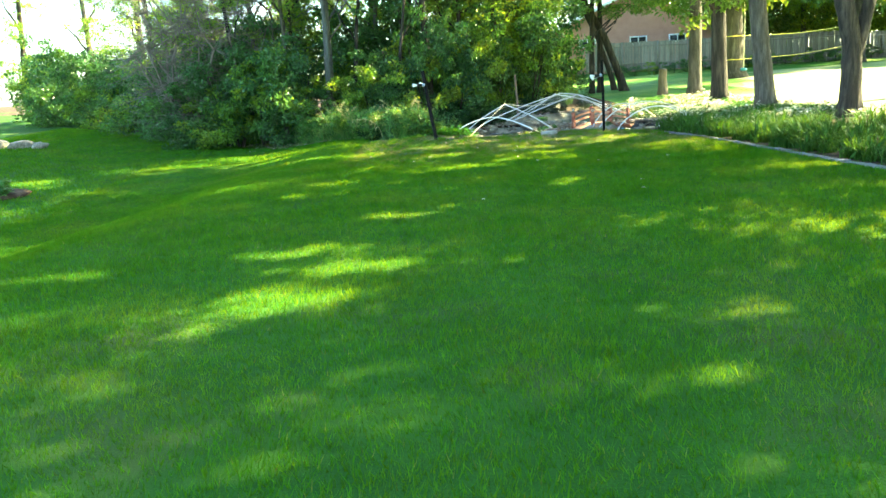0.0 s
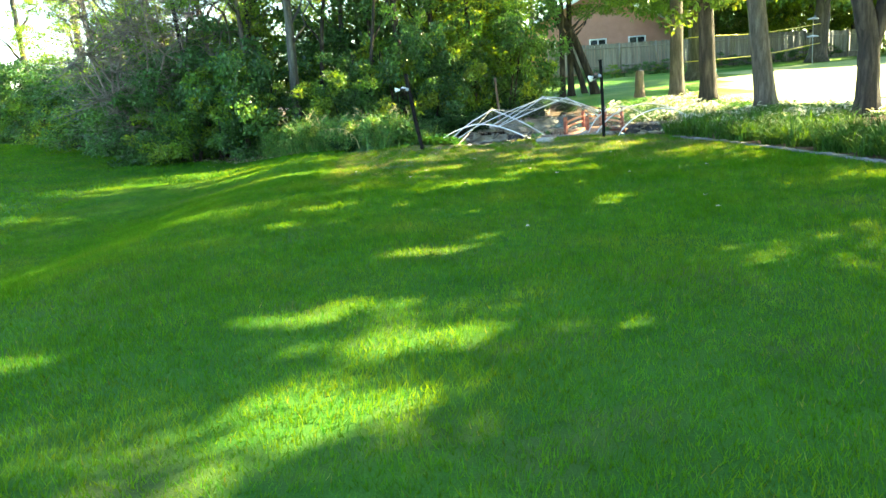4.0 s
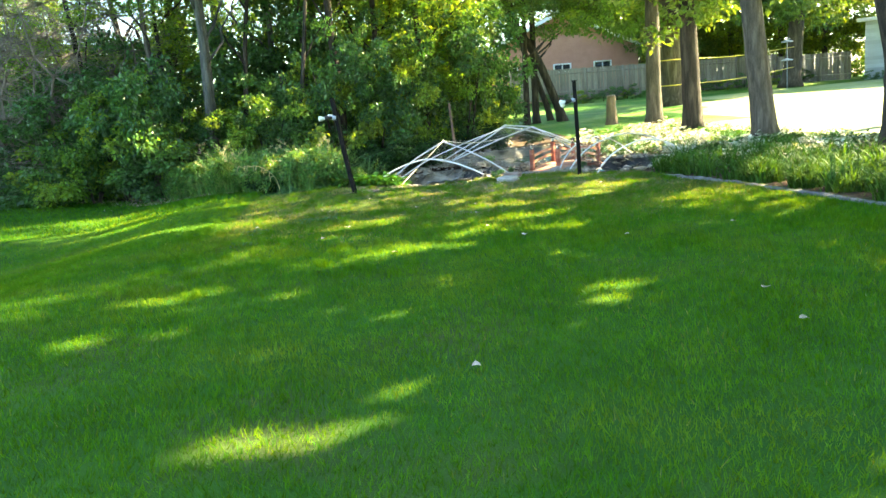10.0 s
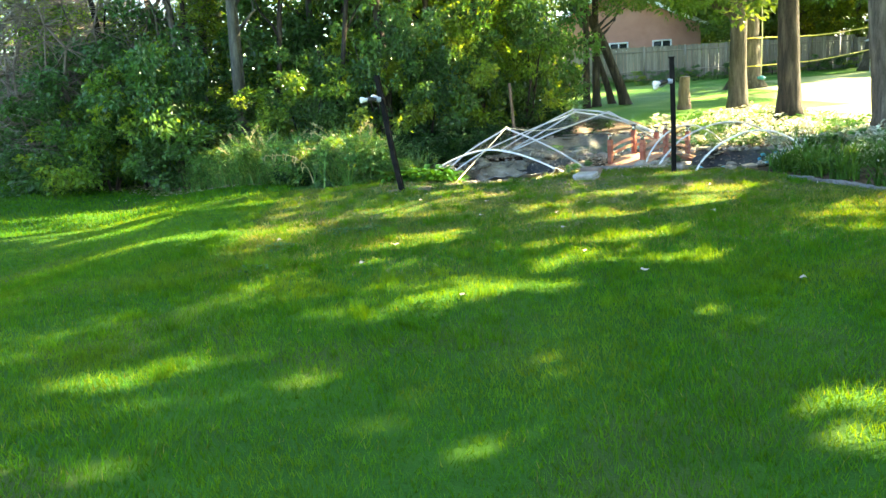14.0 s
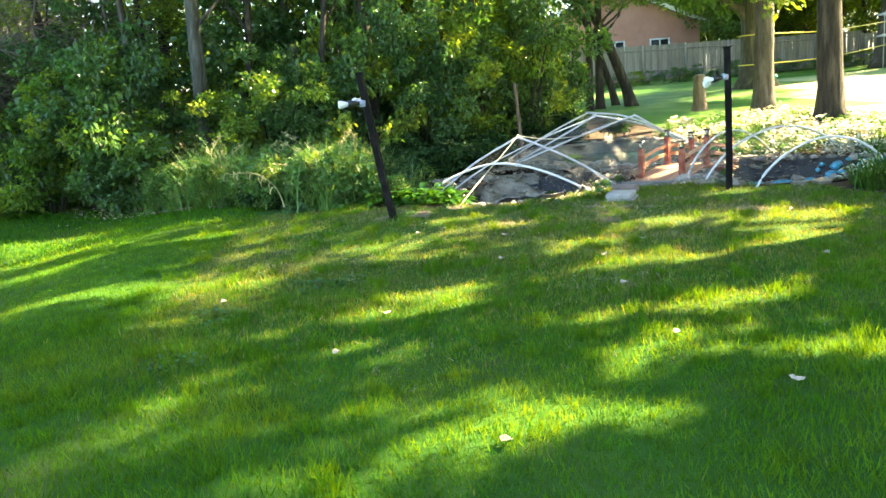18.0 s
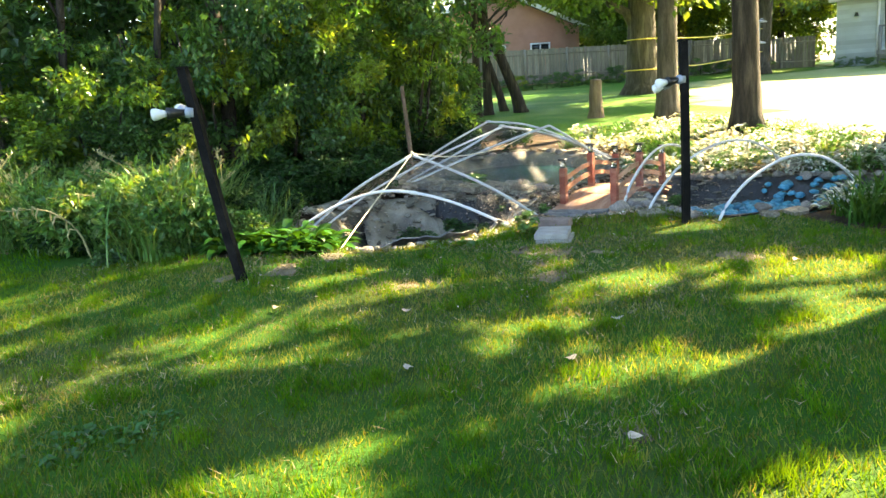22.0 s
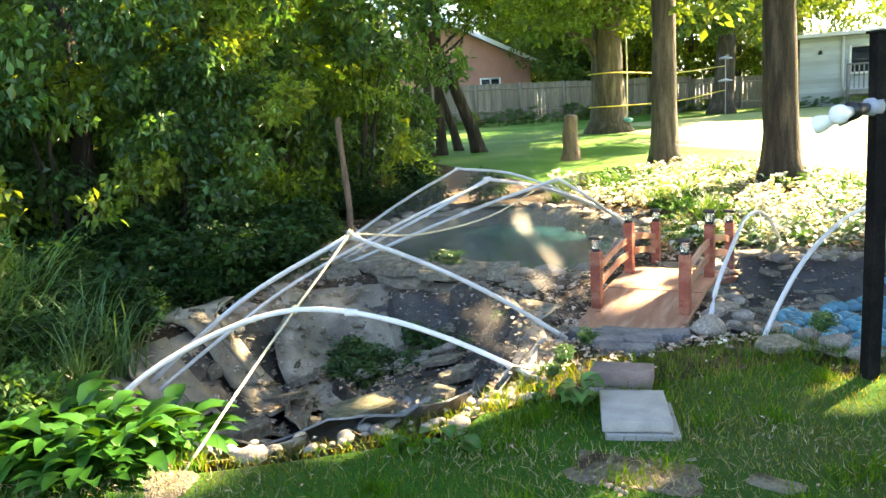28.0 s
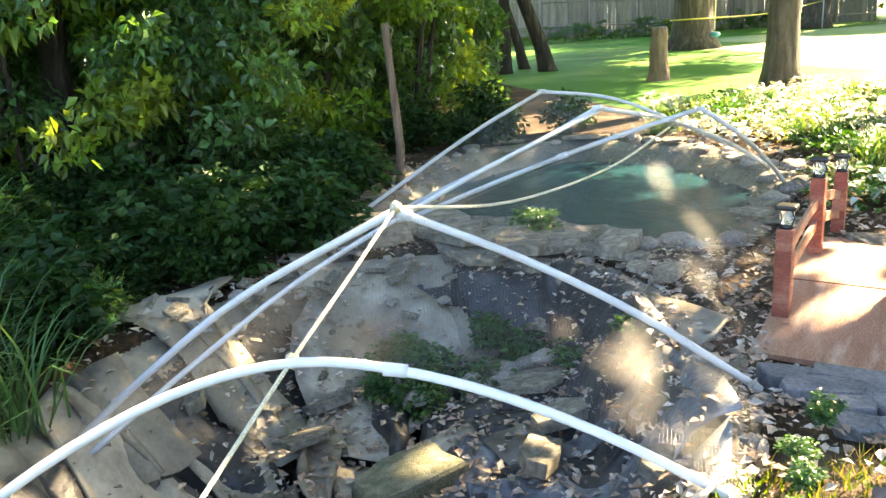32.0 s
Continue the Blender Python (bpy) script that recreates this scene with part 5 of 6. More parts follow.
        laid(t, "stone", rng.choice(STONES), M_PEBBLE, (x, y, float(dug(x, y)) + 0.03), s, rng=rng)
    t = thing("stream_bank_stones", "flat brown stones on the dark bank of the stream", "stones")
    for i in range(60):
        x = rng.uniform(4.3, 6.4)
        y = 20.15 + (x - 4.25) * 0.55 + rng.uniform(-0.1, 0.75)
        if inside(STREAM, x, y) < -0.3:
            continue
        s = rng.uniform(0.04, 0.13)
        laid(t, "flagstone", rng.choice(SLABS), M_STONE, (x, y, float(dug(x, y)) + 0.03), (s, s * 0.8, s * 0.8), rng=rng, tilt=16)
    t = thing("rim_rubble", "pale pebbles and silt along the front rim of the pit", "stones")
    for x, y in rim_points(PIT, 0.035, (-0.05, 0.1), rng):
        if y > 19.4 or x > 2.2:
            continue
        s = rng.uniform(0.012, 0.04)
        laid(t, "pebble", rng.choice(STONES), (M_PALESTONE, M_PEBBLE)[rng.random() < 0.5], (x, y, float(land(x, y)) + 0.005), s, rng=rng, tilt=25)
    t = thing("rubble_slope", "pale broken stone and silt on the slope behind the pit", "rubble")
    for i in range(230):
        a, r = rng.uniform(-0.9, 2.6), rng.uniform(0.7, 1.5)
        x, y = 1.55 + r * math.cos(a), 20.95 + r * math.sin(a)
        if inside(PIT, x, y) < -0.35 or inside(POOL, x, y) > -0.1 or x > 3.3 or (inside(PIT, x, y) > 0.3 and y < 21.3):
            continue
        s = rng.uniform(0.02, 0.075)
        laid(t, "chip", rng.choice(SLABS), (M_STONE, M_PALESTONE)[i % 2], (x, y, float(dug(x, y)) + (0.06 if inside(PIT, x, y) > 0.1 else 0.02)), (s, s, s * 1.1), rng=rng, tilt=25)
    t = thing("blue_stone_bed", "bright blue painted stones lining the stream bed", "stones")
    for i in range(640):
        x, y = rng.uniform(4.05, 6.9), rng.uniform(18.8, 20.9)
        if inside(STREAM, x, y) < 0.06 or y > 20.0 + (x - 4.25) * 0.9 or y > 20.65:
            continue
        s = rng.uniform(0.042, 0.07)
        laid(t, "stone", rng.choice(STONES), M_BLUE, (x, y, float(dug(x, y)) + 0.06), (s, s, s * 1.3), rng=rng)


# ---- bridge ----
def garden_bridge():
    t = thing("garden_bridge", "small red-brown wooden garden bridge with lantern posts", "bridge", at=(3.475, 20.36, 0.0), turn=42)
    length, half = 1.84, 0.365

    def rise(s):
        return -0.075 + (0.13 * math.sin(math.pi * s / length) if 0 < s < length else 0.08 * min(s, length - s))

    bm = bmesh.new()
    rows = []
    for i in range(25):
        s = -0.23 + (length + 0.4) * i / 24
        z = rise(s)
        rows.append([bm.verts.new((s, y, z + dz)) for y, dz in ((-half, 0.008), (-half + 0.004, 0.012), (half - 0.004, 0.012), (half, 0.008), (half, -0.012), (-half, -0.012))])
    for a, b in zip(rows, rows[1:]):
        for k in range(6):
            bm.faces.new((a[k], a[(k + 1) % 6], b[(k + 1) % 6], b[k]))
    bm.faces.new(rows[0])
    bm.faces.new(list(reversed(rows[-1])))
    part("deck_board", bm, M_DECK, t, "worn salmon-brown bent deck board", smooth=False)
    for s in (0.5, 1.1):
        part("board_joint", box((0.004, 2 * half - 0.02, 0.004), (s, 0, rise(s) + 0.0125)), M_RED, t)
    for side in (-1, 1):
        beam = [(s, side * (half - 0.04), rise(s) - 0.055) for s in (-0.18, 0.1, 0.4, 0.6, 0.92, 1.24, 1.54, 1.81)]
        part("beam", tube(beam, 0.045, 4), M_RED, t, smooth=False)
        for k, s in enumerate((0.15, 0.92, 1.70)):
            z = rise(s)
            p = part("post", box((0.072, 0.072, 0.44), (s, side * 0.312, z + 0.2), bevel=0.005), M_RED, t, smooth=False)
            lantern(p, s, side * 0.312, z + 0.42)
        for h in (0.13, 0.25):
            line = [(s, side * 0.312, rise(s) * 1.15 + h + 0.03) for s in (0.15, 0.4, 0.66, 0.92, 1.18, 1.44, 1.70)]
            bm = bmesh.new()
            vs = []
            for x, y, z in line:
                vs.append([bm.verts.new((x, y - 0.009, z - 0.026)), bm.verts.new((x, y + 0.009, z - 0.026)), bm.verts.new((x, y + 0.009, z + 0.026)), bm.verts.new((x, y - 0.009, z + 0.026))])
            for a, b in zip(vs, vs[1:]):
                for k in range(4):
                    bm.faces.new((a[k], a[(k + 1) % 4], b[(k + 1) % 4], b[k]))
            bm.faces.new(vs[0])
            bm.faces.new(vs[-1])
            part("rail", bm, M_DECK, t, "pale worn arched rail", smooth=False)
    part("sill", box((0.04, 0.70, 0.05), (-0.19, 0, -0.125), bevel=0.005), M_BLACK, t)


def lantern(post, x, y, z):
    """A small solar lantern on a post: foot, glass, cage wires and a square cap."""
    body = part("lantern", tube([(x, y, z), (x, y, z + 0.018)], [0.034, 0.03], 12), M_BLACK, post, "black solar lantern with clear glass")
    part("glass", tube([(x, y, z + 0.018), (x, y, z + 0.03), (x, y, z + 0.075), (x, y, z + 0.085)], [0.02, 0.031, 0.033, 0.028], 12), M_CLEAR, post)
    part("lantern_cap", box((0.088, 0.088, 0.022), (x, y, z + 0.098), bevel=0.007), M_BLACK, post)
    for k in range(4):
        a = math.pi / 4 + k * math.pi / 2
        part("cage_wire", tube([(x + 0.034 * math.cos(a), y + 0.034 * math.sin(a), z + 0.01), (x + 0.037 * math.cos(a + 0.4), y + 0.037 * math.sin(a + 0.4), z + 0.05), (x + 0.034 * math.cos(a), y + 0.034 * math.sin(a), z + 0.09)], 0.003, 5), M_BLACK, post)


def stepping_blocks():
    t = thing("paver_block", "pale grey concrete paver lying on the lawn", "paver", at=(2.455, 18.66, -0.03), turn=-27)
    part("slab", box((0.29, 0.38, 0.05), (0, 0, 0.085), bevel=0.006), M_PAVER, t)
    part("base", box((0.31, 0.38, 0.07), (0.022, -0.012, 0.022), bevel=0.008), M_PAVER, t)
    t = thing("wall_block", "grey-mauve concrete wall block used as a step", "block", at=(2.635, 19.07, 0.0), turn=-37)
    part("block", box((0.30, 0.16, 0.085), (0, 0, 0.065), bevel=0.01), M_MAUVE, t)
    part("base_block", box((0.31, 0.22, 0.06), (-0.01, -0.03, -0.008), bevel=0.01), M_CONC, t)
    rng = random.Random(5)
    t = thing("stone_steps", "rough grey stone steps leading to the bridge", "steps", at=(3.03, 19.74, 0.0), turn=-31)
    for i, (dx, dy, sx, sy) in enumerate(((-0.08, -0.16, 0.09, 0.06), (0.1, -0.17, 0.1, 0.055), (-0.1, -0.03, 0.11, 0.07), (0.11, -0.02, 0.1, 0.07), (-0.16, 0.13, 0.15, 0.08), (0.13, 0.12, 0.14, 0.075), (-0.3, 0.24, 0.12, 0.08), (0.0, 0.27, 0.17, 0.075), (0.32, 0.22, 0.14, 0.08))):
        part("stone", slab(300 + i, sx, sy, 0.085, 8), M_EDGE, t, smooth=False, m=pose(dx * 0.8, dy, -0.055 - 0.09 * (dy + 0.15) + 0.012 * (dy > -0.1), rng.uniform(-4, 4), rng.uniform(-4, 4), rng.uniform(-8, 8)))
    laid(thing("boulder", "brown boulder at the foot of a hoop", "boulder", at=(3.62, 19.72, 0.02)), "stone", STONES[3], M_PEBBLE, (0, 0, 0), (0.13, 0.1, 0.14), 30, rng, 3)


# ---- bed edging ----
def bed_edging():
    rng = random.Random(9)
    t = thing("bed_edging", "low grey edging stones between lawn and daylily bed", "edging")
    y = 2.0
    while y < 17.2:
        x = 5.45 - 0.06 * (y - 11) - 0.25 * float(smooth((y - 15) / 3)) - 0.06
        part("stone", matted(EDGE_STONE, M_EDGE), None, t, m=pose(x + rng.uniform(-0.012, 0.012), y, float(land(x, y)) + rng.uniform(-0.012, 0.004), rng.uniform(-3, 3), rng.uniform(-3, 3), 93 + rng.uniform(-4, 4)))
        y += 0.205


b = box((0.2, 0.11, 0.07), bevel=0.012)
EDGE_STONE = bpy.data.meshes.new("edging_stone")
b.to_mesh(EDGE_STONE)
b.free()

pond_edging()
garden_bridge()
stepping_blocks()
bed_edging()


# ---- background: fence, houses, play tower ----
def plank_fence(a, b, h):
    t = thing("board_fence", "weathered grey vertical-board fence behind the lawn", "fence")
    a, b = Vector(a), Vector(b)
    n = int((b - a).length / 0.2)
    turn = math.degrees(math.atan2(b.y - a.y, b.x - a.x))
    bd = box((0.19, 0.025, h), (0, 0, h / 2), bevel=0.004)
    me = bpy.data.meshes.new("board")
    bd.to_mesh(me)
    bd.free()
    me.materials.append(M_FENCE)
    rng = random.Random(4)
    for i in range(n):
        p = a.lerp(b, (i + 0.5) / n)
        part("board", me, None, t, m=pose(p.x, p.y, p.z + rng.uniform(-0.02, 0.03), 0, rng.uniform(-0.4, 0.4), turn))
    for i in range(0, n, 12):
        p = a.lerp(b, i / n)
        part("post", box((0.1, 0.1, h + 0.05), (0, 0, h / 2)), M_FENCE, t, m=pose(p.x + 0.02, p.y - 0.06, p.z, 0, 0, turn))
    for k in (0.25, 0.85):
        d = (b - a)
        part("rail", tube([a + Vector((0, -0.03, h * k)), b + Vector((0, -0.03, h * k))], 0.035, 4), M_FENCE, t, smooth=False)


plank_fence((10.0, 55.4, 1.25), (27.0, 53.3, 1.05), 1.9)
plank_fence((27.0, 53.3, 1.05), (30.0, 50.2, 0.95), 1.75)


def window(parent, w, h, m, split=2):
    f = part("window", box((w, 0.03, h), bevel=0.0), M_PANE, parent, "dark window panes in a white frame", m=m)
    for s in (-1, 1):
        part("window_frame", box((0.1, 0.08, h + 0.2), (s * (w / 2 + 0.05), -0.03, 0)), M_TRIM, f)
        part("window_frame", box((w, 0.08, 0.1), (0, -0.03, s * (h / 2 + 0.05))), M_TRIM, f)
    for k in range(1, split):
        part("mullion", box((0.08, 0.07, h), (-w / 2 + w * k / split, -0.03, 0)), M_TRIM, f)


def pink_house():
    t = thing("house", "low salmon-pink house with a grey shingle roof behind the fence", "house", at=(14.7, 60.5, 1.1), turn=-4)
    half, eave, top = 5.7, 3.45, 6.0
    bm = bmesh.new()
    prof = [(-half, 0), (half, 0), (half, eave), (0, top), (-half, eave)]
    f = [bm.verts.new((x, 0, z)) for x, z in prof]
    r = [bm.verts.new((x, 11, z)) for x, z in prof]
    bm.faces.new(f)
    bm.faces.new(list(reversed(r)))
    for k in range(5):
        j = (k + 1) % 5
        bm.faces.new((f[k], r[k], r[j], f[j]))
    part("wall", bm, M_PINK, t, smooth=False)
    a = math.atan2(top - eave, half)
    run = math.hypot(half, top - eave) + 0.6
    for s in (-1, 1):
        mx, mz = s * run / 2 * math.cos(a), top + 0.1 - run / 2 * math.sin(a)
        part("roof", box((run, 12.4, 0.16), (mx, 5.5, mz), turn=(0, s * math.degrees(a), 0)), M_ROOF, t, smooth=False)
        part("fascia", box((run, 0.06, 0.24), (mx, -0.73, mz - 0.06), turn=(0, s * math.degrees(a), 0)), M_TRIM, t, smooth=False)
    for x in (-3.6, 0.2, 3.1):
        window(t, 1.1, 0.42, pose(x, -0.03, 2.3))


def white_house():
    """Two-storey house with lap siding, seen obliquely; the lower wing has eaves and a deck."""
    t = thing("house", "two-storey pale grey-green sided house with white windows and deck", "house", at=(28.9, 47.3, 0.95), turn=-46)
    t.scale = (1.2, 1.2, 1.2)
    # x runs along the wall that faces the lawn
    part("wall", box((16, 8, 2.75), (8, 4, 1.375)), M_SIDING, t, smooth=False)
    part("wall", box((13.0, 8, 3.2), (9.6, 3.6, 4.3)), M_SIDING, t, smooth=False)
    for k in range(15):
        part("lap_board", box((16.02, 0.012, 0.17), (8, -0.006, 0.1 + 0.18 * k), turn=(3, 0, 0)), M_SIDING, t, smooth=False)
    for k in range(16):
        part("lap_board", box((13.02, 0.012, 0.17), (9.6, -0.408, 2.85 + 0.18 * k), turn=(3, 0, 0)), M_SIDING, t, smooth=False)
    part("eave", box((16.6, 0.7, 0.14), (8, -0.1, 2.78)), M_TRIM, t, smooth=False)
    for s in (-1, 1):
        part("roof", box((15.2, 5.0, 0.16), (9.2, 3.6 + s * 2.3, 6.7), turn=(-s * 24, 0, 0)), M_ROOF, t, smooth=False)
    window(t, 1.5, 0.95, pose(2.6, -0.03, 1.75))
    window(t, 1.5, 0.95, pose(6.4, -0.03, 1.75))
    for x in (4.4, 7.4, 10.4):
        window(t, 0.9, 1.1, pose(x, -0.43, 4.5), 1)
    part("downspout", tube([(1.55, -0.08, 0.1), (1.55, -0.08, 2.7)], 0.05, 6), M_TRIM, t)
    part("wall_lamp", tube([(0.75, -0.12, 2.05), (0.75, -0.12, 2.2)], [0.09, 0.05], 8), M_BLACK, t)
    d = thing("deck", "grey wooden deck with baluster railing against the house", "deck", at=(28.9, 47.3, 0.95), turn=-46)
    d.scale = (1.2, 1.2, 1.2)
    part("platform", box((7.0, 2.4, 0.18), (5.2, -1.25, 0.5)), M_DECKGREY, d, smooth=False)
    for x in (1.8, 4.0, 6.3, 8.6):
        part("post", box((0.12, 0.12, 1.5), (x, -2.4, 0.75)), M_DECKGREY, d)
    part("rail", box((6.9, 0.12, 0.07), (5.2, -2.4, 1.5)), M_DECKGREY, d)
    for k in range(44):
        part("baluster", box((0.05, 0.05, 0.85), (1.85 + 0.155 * k, -2.4, 1.05)), M_DECKGREY, d, smooth=False)
    for k in range(3):
        part("stair", box((1.1, 0.3, 0.06), (4.4, -2.6 - 0.28 * k, 0.42 - 0.17 * k)), M_DECKGREY, d, smooth=False)


def play_tower():
    t = thing("play_tower", "wooden play tower with green board roof and climbing wall", "play tower", at=(11.3, 19.0, 0.12), turn=-28)
    for x in (0, 1.25):
        for y in (0, 1.25):
            part("post", box((0.1, 0.1, 2.25), (x, y, 1.1), bevel=0.008), M_CEDAR, t, smooth=False)
    part("floor", box((1.35, 1.35, 0.05), (0.625, 0.625, 1.25)), M_CEDAR, t, smooth=False)
    for k in range(5):
        part("climbing_board", box((0.6, 0.03, 0.242), (0.32, -0.075, 0.14 + 0.25 * k), turn=(0, 0, 0), bevel=0.004), M_CLIMB, t, smooth=False)
        for j in range(3):
            part("hold", stone(60 + k * 3 + j, (0.05, 0.03, 0.035), 0.2, 1), M_TRIM, t, m=pose(0.11 + 0.18 * j + 0.06 * (k % 2), -0.105, 0.14 + 0.25 * k))
    part("rail", box((1.3, 0.04, 0.09), (0.62, 0, 1.75)), M_CEDAR, t, smooth=False)
    for side in (-1, 1):
        for k in range(7):
            part("roof_board", box((1.55, 0.16, 0.02), (0.76, 0.62 + side * (0.08 + 0.125 * k), 2.9 - 0.115 * k), turn=(-side * 43, 0, 0)), M_GREEN, t, smooth=False)
    part("brace", tube([(-0.55, -0.5, 0.0), (0, -0.05, 1.25)], 0.035, 6), M_CEDAR, t)


pink_house()
white_house()
play_tower()
rf = random.Random(6)
for i in range(22):
    x = 11.5 + i * 0.8 + rf.uniform(-0.25, 0.25)
    y = 54.3 - 0.12 * (x - 11) + rf.uniform(-0.3, 0.2)
    t = thing("fence_shrub", "low dark green bush at the foot of the fence", "shrub", "bushes along the fence", (x, y, float(land(x, y))))
    s = rf.uniform(0.28, 0.55)
    part("crown", SHRUB_CROWN[i % 4], (M_LEAF_DARK, M_LEAF_SHADED, M_LEAF_WOOD)[i % 3], t, m=pose(0, 0, 0.8 * s, 0, 0, 50 * i) @ Matrix.Diagonal((s, s, s * 0.8, 1)))
    part("stem", tube([(0, 0, -0.05), (0.02, 0, 0.3), (0.05, 0.03, 0.9 * s)], [0.02, 0.016, 0.01], 5), M_BARK_DARK, t)
yr = thing("tied_rope", "yellow rope strung between trees on the lawn", "rope")
for z0, z1 in ((1.9, 2.2), (0.75, 1.1)):
    part("strand", tube(bend([(14.9, 40.2, 0.75 + z0), (19.5, 43.5, 0.75 + (z0 + z1) / 2 - 0.08), (24.5, 47.1, 0.9 + z1)], 6), 0.022, 5), M_YROPE, yr)
    part("loop", tube([(14.84 + 0.68 * math.cos(a), 40.9 + 0.68 * math.sin(a), 0.75 + z0) for a in np.linspace(0, 6.28, 17)], 0.022, 5), M_YROPE, yr)


# ---- stump, dead stub, leaning trunks, bare brush ----
rng0 = random.Random(12)
t = thing("tree_stump", "weathered standing stump on the mown grass", "stump", at=(8.85, 32.0, float(land(8.85, 32)) - 0.1))
part("trunk", trunk_shape(rng0, [(0, 0, 0), (0.02, 0, 0.35), (0.0, 0, 0.8), (0.03, 0, 1.1)], 0.18, 0.155, 14, 1.4, 0.06), M_STUB, t)
part("cut_top", stone(8, (0.148, 0.148, 0.03), 0.1, 2), M_TWIG, t, "pale cracked cut wood", m=pose(0.03, 0, 1.1))
t = thing("dead_stub", "bare grey-brown dead trunk stub at the shrub edge", "stump", at=(2.22, 24.2, float(land(2.22, 24.2)) - 0.1))
part("trunk", trunk_shape(rng0, [(0, 0, 0), (0.03, 0, 0.5), (0.0, 0, 1.0), (-0.03, 0, 1.5)], 0.036, 0.03, 10, 1.4, 0.12), M_STUB, t)
for i, (x, y, tx, h, r) in enumerate(((6.9, 36.8, 0.1, 7, 0.13), (7.37, 37.2, 0.05, 7, 0.15), (8.45, 37.0, -2.3, 6, 0.19), (8.3, 38.4, -2.0, 6, 0.13))):
    tree("leaning_tree", 300 + i, (x, y), [(0, 0, 0), (0.08 * tx, 0, 0.7), (0.4 * tx, 0, 2.6), (0.75 * tx, 0, 4), (tx, 0, h)], r, r * 0.6, [((0.4 * tx, 0, 2.6), (0.4 * tx + 1.5, 0, 4.0), 0.05)],
         [(WOOD_CROWN[i % 3], (tx, 0, h), (0.9, 0.9, 0.7)), (THIN_CROWN[i % 3], (0.9 * i - 0.6, -0.6, 4.5), (0.8, 0.8, 0.7)), (THIN_CROWN[(i + 1) % 3], (1.1 * i + 0.2, 0.8, 5.4), (0.9, 0.9, 0.7))], M_BARK_DARK, M_LEAF_WOOD if i % 2 else M_LEAF, ("upright dark trunk at the end of the wood", "dark leaning trunk at the end of the wood")[i > 1], "leaning trunks", 1.4)


def brush(seed, at, size, label):
    rng = random.Random(seed)
    t = thing("bare_brush", label, "brush", at=(at[0], at[1], float(land(*at))))
    for k in range(12):
        a = rng.uniform(0, 6.28)
        tip = Vector((math.cos(a) * rng.uniform(0.3, 1), math.sin(a) * rng.uniform(0.3, 1), rng.uniform(0.9, 1.5))) * size
        line = limb_path(rng, (0.2 * math.cos(a), 0.2 * math.sin(a), 0), tip, 0.25, 6)
        branch = part("branch", tube(line, [0.05 * (1 - 0.13 * i) for i in range(7)], 6), M_TWIG, t)
        bm = bmesh.new()
        for j in range(120):
            s = line[rng.randint(1, 6)]
            e = s + Vector((rng.uniform(-1, 1), rng.uniform(-1, 1), rng.uniform(-0.5, 0.6))) * size * 0.33
            tube([s, s.lerp(e, 0.5) + Vector((0, 0, -0.08)), e], [0.009, 0.006, 0.003], 3, bm=bm)
        tagged(part("twig", bm, M_TWIG, branch), kind="stuff")


brush(3, (-9.3, 27.4), 4.2, "grey leafless brush standing over the shrubs")
brush(1, (-7.4, 26.4), 4.0, "grey leafless brush standing over the shrubs")
brush(2, (-8.3, 27.0), 4.4, "grey leafless brush standing over the shrubs")


# ---- plants of the beds ----
def planted(name, meshes, places, material, label, category, group, part_name="leaves"):
    made = []
    rng = random.Random(len(places))
    for i, (x, y, s) in enumerate(places):
        z = float(dug(x, y))
        t = thing(name, label, category, group, (x, y, z - 0.01))
        part(part_name, matted(meshes[i % len(meshes)], material), None, t, m=pose(0, 0, 0, 0, 0, rng.uniform(0, 360)) @ Matrix.Diagonal((s, s, s * rng.uniform(0.85, 1.15), 1)))
        made.append(t)
    return made


rng1 = random.Random(31)
LILY = [strap_clump("leaves", 70 + i, 70, 0.62, 0.022, 0.10) for i in range(4)]
places = []
for i in range(290):
    y = rng1.uniform(4.0, 19.2)
    x0 = 5.55 - 0.06 * (y - 11) - 0.2 * float(smooth((y - 15) / 3))
    x = x0 + 0.06 + 2.8 * rng1.random() ** 1.7
    size = rng1.uniform(0.6, 0.95)
    if y < 18.3 or x > 6.6:
        places.append((x, y, size))
planted("daylily", LILY, places, M_STRAP, "daylily clump with long arching green leaves", "plant", "daylilies in the bed")

COVER = [broad_clump("leaves", 80 + i, 80, 0.095, 0.36, 0.24) for i in range(4)]
places, dark = [], []
for i in range(330):
    y = rng1.uniform(17.0, 28.2)
    x = rng1.uniform(5.0, 9.7)
    if inside(STREAM, x, y) > -0.25 or inside(POOL, x, y) > -0.5 or (y < 19 and x < 5.1) or (y > 26 and x < 6.6):
        continue
    (dark if rng1.random() < 0.42 else places).append((x, y, rng1.uniform(0.7, 1.2)))
planted("ground_cover", COVER, places, M_PALE, "pale variegated ground cover plant", "plant", "ground cover under the trees")
tufts = [(rng1.uniform(5.2, 9.4), rng1.uniform(18.8, 27.5), rng1.uniform(0.45, 0.75)) for i in range(70)]
tufts = [p for p in tufts if inside(STREAM, p[0], p[1]) < -0.25 and inside(POOL, p[0], p[1]) < -0.4]
planted("grass_tuft", LILY, tufts, M_WEED, "wild grass tuft among the pale ground cover", "grass", "grass in the ground cover")
planted("hosta", COVER, dark, M_HOSTA, "green hosta clump in the bed", "plant", "hostas under the trees")

DOCK = [broad_clump("leaves", 90 + i, 40, 0.2, 0.17, 0.2, 0.45) for i in range(3)]
